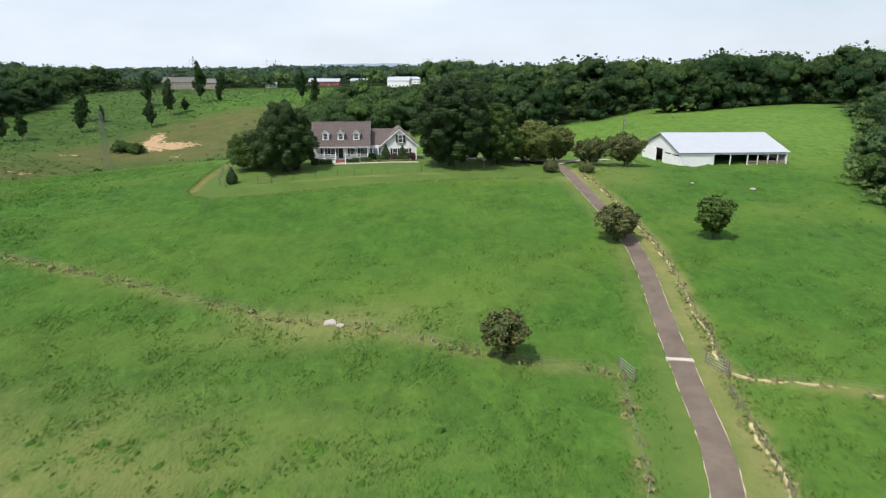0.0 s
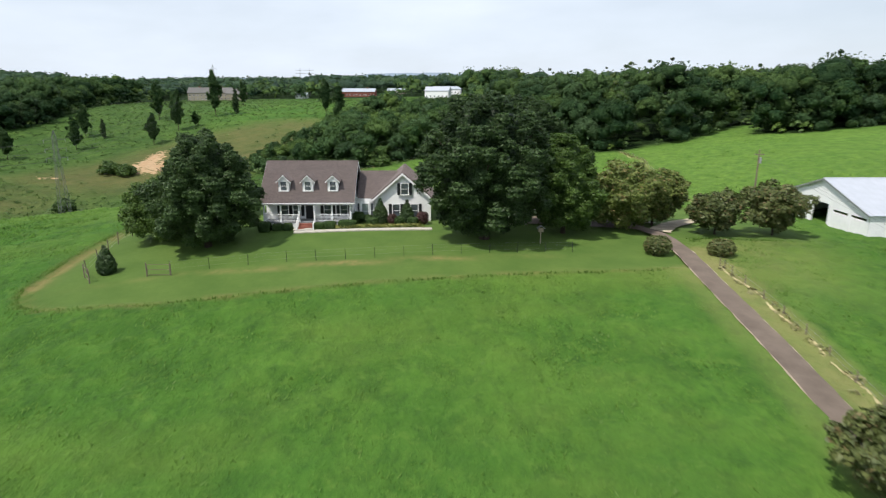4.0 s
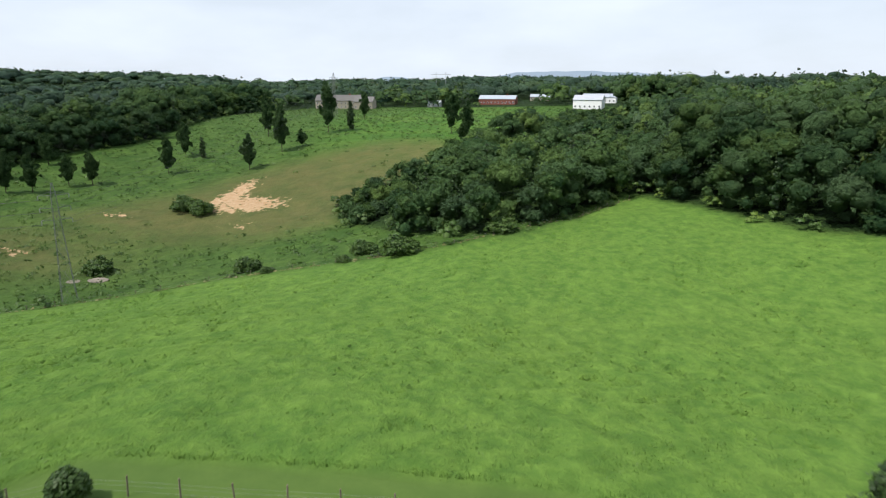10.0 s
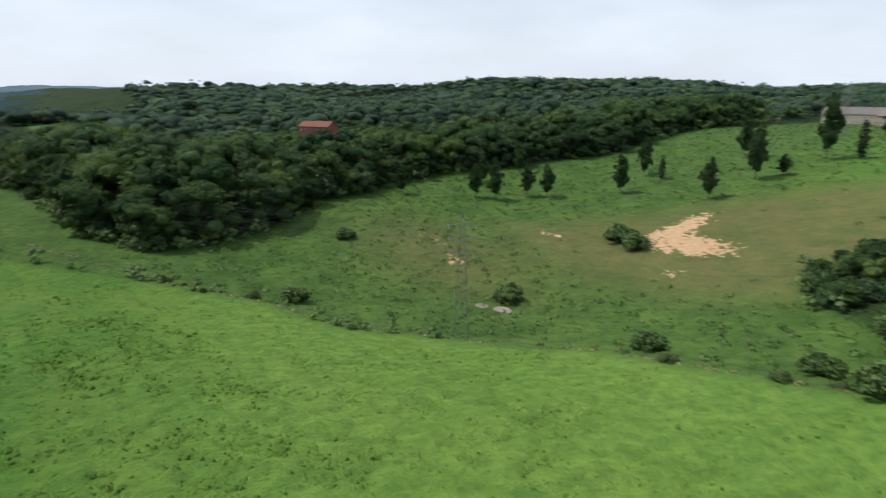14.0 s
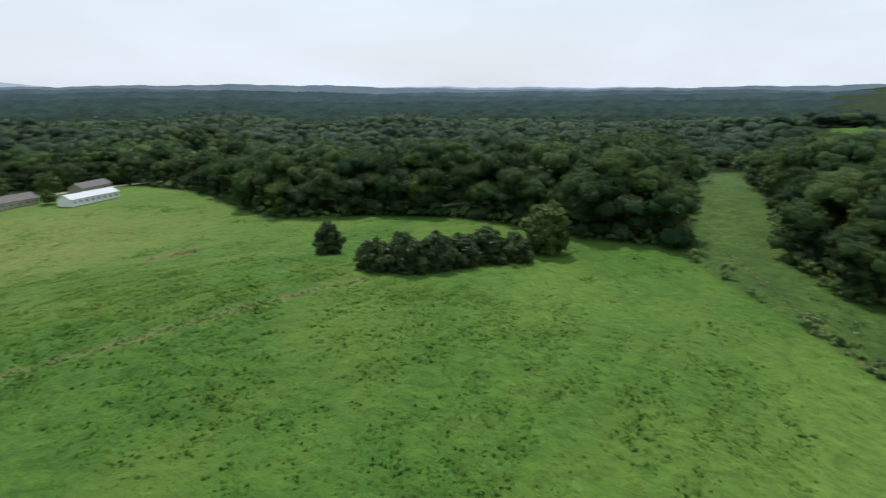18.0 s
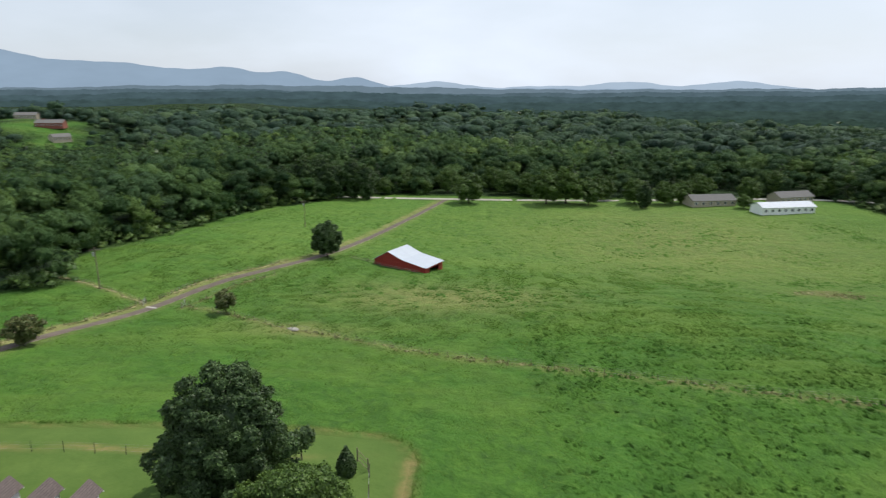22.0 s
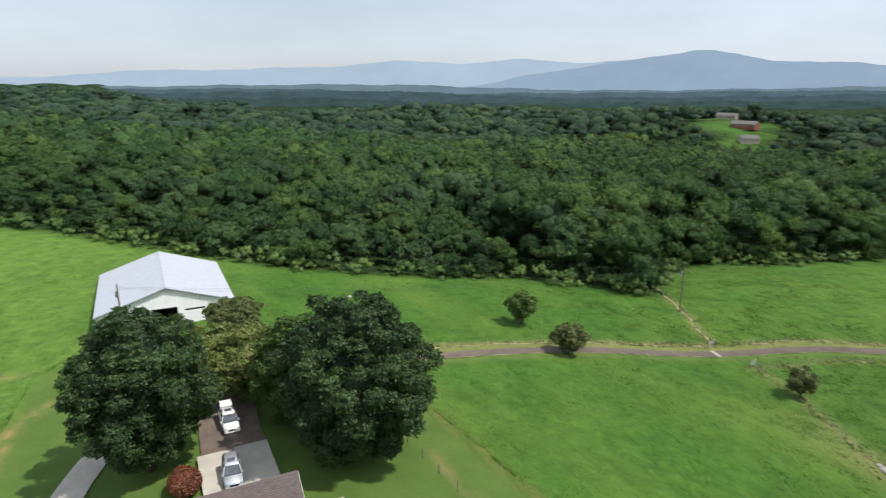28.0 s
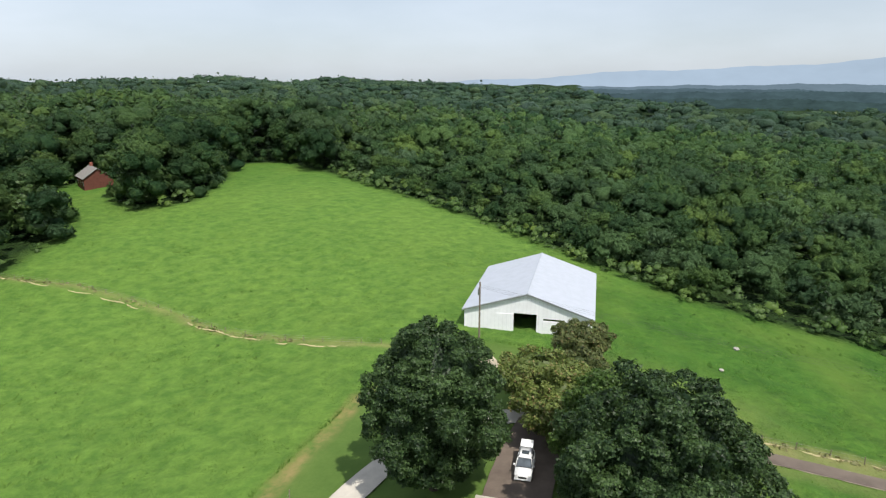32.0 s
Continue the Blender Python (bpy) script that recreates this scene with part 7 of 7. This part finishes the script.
def gate(x, y, turn, width, label, mat, bars=5, thick=0.022):
    top = thing("gate", label, "gate", (x, y, level(x, y)), turn)
    for px in (0, width):
        part("gate_post", Shape().rod((px, 0, -0.3), (px, 0, 1.45), 0.06, 0.06, 8), WOOD, top)
    for px in (0.1, width - 0.1):
        part("stile", Shape().rod((px, 0, 0.2), (px, 0, 1.25), 0.025), mat, top)
    for k in range(bars):
        z = 0.2 + 1.05 * k / (bars - 1)
        part("bar", Shape().rod((0.1, 0, z), (width - 0.1, 0, z), thick), mat, top)
    return top


gate(-13.5, -18.3, 0, 2.4, "thin dark wire gate in the lawn fence", WOOD, 3, 0.03)
gate(-20.2, -17.5, -50, 2.2, "short dark gate beside the cypress", WOOD, 3, 0.03)
gate(29.9, -77.4, -80, 2.4, "grey tubular gate standing open by the drive", STEEL)
gate(37.9, -77.2, -72, 2.6, "dark tubular gate swung back beside the cattle grid", STEEL)
# bird house on its post
bh = thing("bird_house", "grey wooden bird house on a post", "bird house", (27.0, -9.6 - 0.9, level(27, -10.5)))
part("post", Shape().rod((0, 0, -0.3), (0, 0, 1.35), 0.06, 0.06, 8), PALE_WOOD, bh)
part("box", Shape().box(-0.28, -0.22, 1.352, 0.28, 0.22, 1.75), PALE_WOOD, bh)
part("roof", Shape().slab([(-0.42, -0.34, 1.72), (0.0, -0.34, 2.02), (0.0, 0.34, 2.02), (-0.42, 0.34, 1.72)][::-1], 0.04).slab([(0.42, 0.34, 1.72), (0.0, 0.34, 2.02), (0.0, -0.34, 2.02), (0.42, -0.34, 1.72)][::-1], 0.04), STEEL, bh)
# pale boulders in the pasture, and two flat patches of dried mud
rngr = random.Random(4)
for x, y, r in ((3.4, -66.8, 0.75), (4.4, -67.3, 0.45), (72.3, -24.6, 0.5), (-96, 106, 2.3), (63, -21, 0.35), (-101, 104, 1.6)):
    bm = bmesh.new()
    bmesh.ops.create_icosphere(bm, subdivisions=3, radius=r)
    for vt in bm.verts:
        k = 1 + 0.22 * noise.noise(vt.co * 1.7 / r + Vector((x, y, 0)))
        vt.co = Vector((vt.co.x * k, vt.co.y * k * 0.8, vt.co.z * k * (0.45 if r < 1 else 0.12)))
    me = bpy.data.meshes.new("rock_or_mud")
    bm.to_mesh(me)
    bm.free()
    me.materials.append(ROCK if r < 1 else MUD)
    ob = new("rock_or_mud", me)
    ob.location = (x, y, level(x, y) + r * (0.22 if r < 1 else 0.06) + 0.12)
    tagged(ob, "pale weathered stone or flat dried mud patch in grass", "rock", "boulders")


# ---- power lines ----
def lattice_tower(x, y, height, turn):
    top = thing("power_tower", "grey steel lattice power tower in the clearing", "power tower", (x, y, level(x, y)), turn)
    body = Shape()
    lv = [0, 0.16, 0.32, 0.46, 0.58, 0.68, 0.77, 0.85, 0.92, 1.0]
    wd = [1.35, 1.15, 0.98, 0.82, 0.70, 0.60, 0.52, 0.46, 0.40, 0.10]
    for (a, wa), (b, wb) in zip(zip(lv, wd), zip(lv[1:], wd[1:])):
        za, zb = a * height, b * height
        for k in range(4):
            sx, sy = ((-1, -1), (1, -1), (1, 1), (-1, 1))[k]
            tx, ty = ((-1, -1), (1, -1), (1, 1), (-1, 1))[(k + 1) % 4]
            body.rod((sx * wa, sy * wa, za), (sx * wb, sy * wb, zb), 0.055, 0.05, 4)
            body.rod((sx * wa, sy * wa, za), (tx * wb, ty * wb, zb), 0.024, 0.024, 4)
            body.rod((tx * wa, ty * wa, za), (sx * wb, sy * wb, zb), 0.024, 0.024, 4)
            body.rod((sx * wb, sy * wb, zb), (tx * wb, ty * wb, zb), 0.024, 0.024, 4)
    part("mast", body, LATTICE, top)
    ends = []
    for z in (0.70, 0.80, 0.90):
        for sgn in (-1, 1):
            arm = Shape().rod((sgn * 0.4, 0.3, z * height), (sgn * 2.6, 0, z * height + 0.1), 0.05, 0.04, 4).rod((sgn * 0.4, -0.3, z * height), (sgn * 2.6, 0, z * height + 0.1), 0.05, 0.04, 4)
            arm.rod((sgn * 0.4, 0, z * height + 0.7), (sgn * 2.6, 0, z * height + 0.1), 0.04, 0.04, 4)
            a = part("cross_arm", arm, LATTICE, top)
            part("insulator", Shape().rod((sgn * 2.55, 0, z * height + 0.05), (sgn * 2.55, 0, z * height - 0.75), 0.09, 0.07, 6), STEEL, a)
            ends.append(top.matrix_basis @ Vector((sgn * 2.55, 0, z * height - 0.75)))
    return ends


def cables(name, starts, ends, sag, label, r=0.02):
    top = thing(name, label, "power lines")
    for a, b in zip(starts, ends):
        a, b = Vector(a), Vector(b)
        side = (b - a).cross(Vector((0, 0, 1))).normalized()
        rings = []
        for i in range(21):
            k = i / 20
            p = a.lerp(b, k) - Vector((0, 0, sag * 4 * k * (1 - k)))
            rings.append([p + side * r, p + Vector((0, 0, r)), p - side * r, p - Vector((0, 0, r))])
        s = Shape().loft(rings)
        part("cable", s, CABLE, top)
    return top


t0 = lattice_tower(-85.5, 87.0, 24.0, 50)
t1 = lattice_tower(-330, -12, 26.0, 78)
t2 = lattice_tower(-128, 330, 26.0, -10)
cables("power_lines", t0, t1, 6.0, "thin sagging high voltage cables over the clearing")
cables("power_lines", t0, t2, 6.0, "thin sagging high voltage cables up the hill")
hf = thing("power_tower", "tall two legged power pylon on the far hill", "power tower", (-118, 560, level(-118, 560)), 5)
for x in (-4.5, 4.5):
    part("leg", Shape().rod((x, 0, -1), (x, 0, 26), 0.3, 0.2, 6), STEEL, hf)
for z in (21, 24):
    part("cross_arm", Shape().rod((-9, 0, z), (9, 0, z), 0.2, 0.2, 4), STEEL, hf)


def utility_pole(x, y, high, label, arm=1.2, turn=0.0):
    top = thing("utility_pole", label, "utility pole", (x, y, level(x, y)), turn)
    part("pole", Shape().rod((0, 0, -0.6), (0, 0, high), 0.15, 0.10, 8), WOOD, top)
    part("cross_arm", Shape().box(-arm, -0.06, high - 0.75, arm, 0.06, high - 0.62), WOOD, top)
    part("transformer", Shape().rod((0.3, 0.15, high - 2.0), (0.3, 0.15, high - 1.15), 0.22, 0.22, 10), STEEL, top)
    return [top.matrix_basis @ Vector((k * arm, 0, high - 0.62)) for k in (-0.9, 0.0, 0.9)]


u0 = utility_pole(52.2, -85.5, 9.6, "weathered wooden utility pole near the wood corner", 1.2, 10)
u1 = utility_pole(61.8, 11.6, 9.8, "wooden utility pole with a lamp beside the barn", 0.7, 0)
u2 = utility_pole(34, -172, 10.0, "wooden utility pole along the lower drive", 1.2, 10)
cables("power_lines", u0, u1, 1.6, "thin electric wires from the drive to the barn", 0.009)
cables("power_lines", u0, u2, 1.6, "thin electric wires along the drive", 0.009)


# ---- neighbouring houses ----
def cottage(x, y, turn, w, d, h, rise, wall, roof_mat, label, chimneys=0, floors=1, lift=0.0):
    top = thing("house", label, "house", (x, y, level(x, y) + lift), turn)
    part("wall", Shape().box(-w / 2, -d / 2, -1.5, w / 2, d / 2, h), wall, top)
    for sx in (-1, 1):
        xx = sx * w / 2
        part("gable", Shape().add([(xx, -d / 2, h), (xx, d / 2, h), (xx, 0, h + rise), (xx - sx * 0.2, -d / 2, h), (xx - sx * 0.2, d / 2, h), (xx - sx * 0.2, 0, h + rise)],
                                  [(0, 1, 2), (5, 4, 3), (0, 3, 4, 1), (1, 4, 5, 2), (2, 5, 3, 0)]), wall, top)
    k = rise / (d / 2)
    for sy in (-1, 1):
        q = [(-w / 2 - 0.4, sy * (d / 2 + 0.4), h - 0.4 * k + 0.06), (w / 2 + 0.4, sy * (d / 2 + 0.4), h - 0.4 * k + 0.06), (w / 2 + 0.4, 0, h + rise + 0.06), (-w / 2 - 0.4, 0, h + rise + 0.06)]
        part("roof", Shape().slab(q if sy < 0 else q[::-1], 0.15), roof_mat, top, "", False, True)
    for fl in range(floors):
        for i in range(int(w // 3)):
            xx = -w / 2 + 1.5 + i * (w - 3) / max(1, int(w // 3) - 1)
            for sy in (-1, 1):
                wd = part("window", Shape().box(xx - 0.6, sy * d / 2 - 0.05, 1.0 + 2.8 * fl, xx + 0.6, sy * d / 2 + 0.05, 2.3 + 2.8 * fl), WHITE, top)
                part("pane", Shape().box(xx - 0.5, sy * d / 2 - 0.07, 1.1 + 2.8 * fl, xx + 0.5, sy * d / 2 + 0.07, 2.2 + 2.8 * fl), PANE, wd)
    for i in range(chimneys):
        part("chimney", Shape().box(w / 4 - 0.5 - i * w / 2, -0.4, h, w / 4 + 0.5 - i * w / 2, 0.4, h + rise + 1.0), BRICK, top)
    return top


BEIGE = plain("beige render", (0.42, 0.37, 0.29), 0.8, 0, 0.1)
GREYROOF = plain("grey roof", (0.20, 0.19, 0.18), 0.8, 0, 0.15)
cottage(-172, 446, 8, 34, 12, 6.5, 4.0, BEIGE, GREYROOF, "large beige two storey house on the far hill", 2, 2)
cottage(-150, 443, 8, 14, 16, 5.5, 3.5, BEIGE, GREYROOF, "beige garage wing of the far hill house", 0, 1)
cottage(-57, 503, -6, 30, 10, 4.5, 2.8, BRICK, TIN, "long brick house with a pale roof", 1, 1)
cottage(-27, 566, -5, 18, 9, 3.5, 2.2, BEIGE, TIN, "pale low house behind the hill pasture", 0, 1)
cottage(15, 428, -12, 19, 12, 6.0, 3.0, WHITE, BARN_ROOF, "white metal shed at the wood edge", 0, 1)
cottage(23, 475, -8, 24, 10, 4.5, 2.2, WHITE, TIN, "white long shed behind another", 0, 1)
cottage(-102, 468, 0, 10, 7, 3.0, 2.0, WHITE, BARN_ROOF, "small white shed on the far hilltop", 0, 1)
LOGS = plain("stained log siding", (0.17, 0.062, 0.045), 0.8, 0, 0.25)
cottage(138, 148, 54, 11, 8, 3.4, 2.8, LOGS, GREYROOF, "dark red log house half hidden by oaks", 1, 1)
cottage(352, -478, 15, 22, 10, 3.5, 2.6, BRICK, GREYROOF, "brick house on a distant cleared hill", 1, 1)
cottage(325, -450, 60, 14, 9, 3.5, 2.4, BEIGE, GREYROOF, "beige house on a distant cleared hill", 0, 1)
cottage(400, -512, 20, 18, 9, 3.5, 2.4, BEIGE, GREYROOF, "white house on a distant cleared hill", 0, 1)
cottage(-127, -246, 12, 20, 9, 3.0, 2.0, BEIGE, GREYROOF, "low pale house beyond the country road", 0, 1)
cottage(-152, -231, 14, 24, 8, 3.0, 1.6, WHITE, TIN, "white metal roofed building beyond the pasture", 0, 1)
cottage(-166, -256, 20, 18, 8, 3.0, 2.0, BEIGE, GREYROOF, "low house among trees beyond the pasture", 0, 1)
cottage(-300, 150, 30, 18, 9, 3.5, 2.4, BRICK, BRICK, "house with a red roof in the western woods", 0, 1, 12)
cottage(66, -272, 5, 14, 8, 3.0, 2.2, BEIGE, GREYROOF, "small house behind roadside trees", 0, 1)
rngv = random.Random(12)
roadside = proto("roadside_tree", 4.2, 1.2, 10.0, MAPLE, "round green tree beside the country road", 75, 6500, 0.28, "tree", 60, 0.2)
ROADSIDE = [(22, -262, 0.9), (2, -268, 0.7), (-20, -243, 1.55), (-48, -264, 1.3), (-55, -244, 1.6), (-64, -246, 1.7), (-74, -244, 1.4), (-95, -248, 1.3), (-108, -246, 1.2), (-139, -238, 0.7), (-116, -250, 1.1), (-146, -252, 1.1),
            (12, -272, 1.2), (-165, -270, 1.3), (-30, -285, 1.2), (-82, -258, 1.3), (-186, -268, 1.2), (-8, -276, 1.3), (-36, -272, 1.2), (-128, -260, 1.3)]
for i, (x, y, k) in enumerate(ROADSIDE):
    plant(roadside, x, y, (k, k * rngv.uniform(0.9, 1.1)), rngv.uniform(0, 360), "roadside trees", i == 0)
shade = proto("oak_tree", 5.6, 1.0, 19.0, OAK, "tall dark tree in the row before the country road", 76, 11000, 0.34, "tree", 110, 0.3)
for i, (x, y, k) in enumerate(((28, -246, 0.92), (35, -248, 1.0), (42, -246, 0.95), (49, -247, 1.05), (57, -243, 1.0), (64, -240, 0.9), (-97, -238, 0.62))):
    plant(shade, x, y, (k, k * rngv.uniform(0.9, 1.08)), rngv.uniform(0, 360), "dark trees before the country road", i == 0)
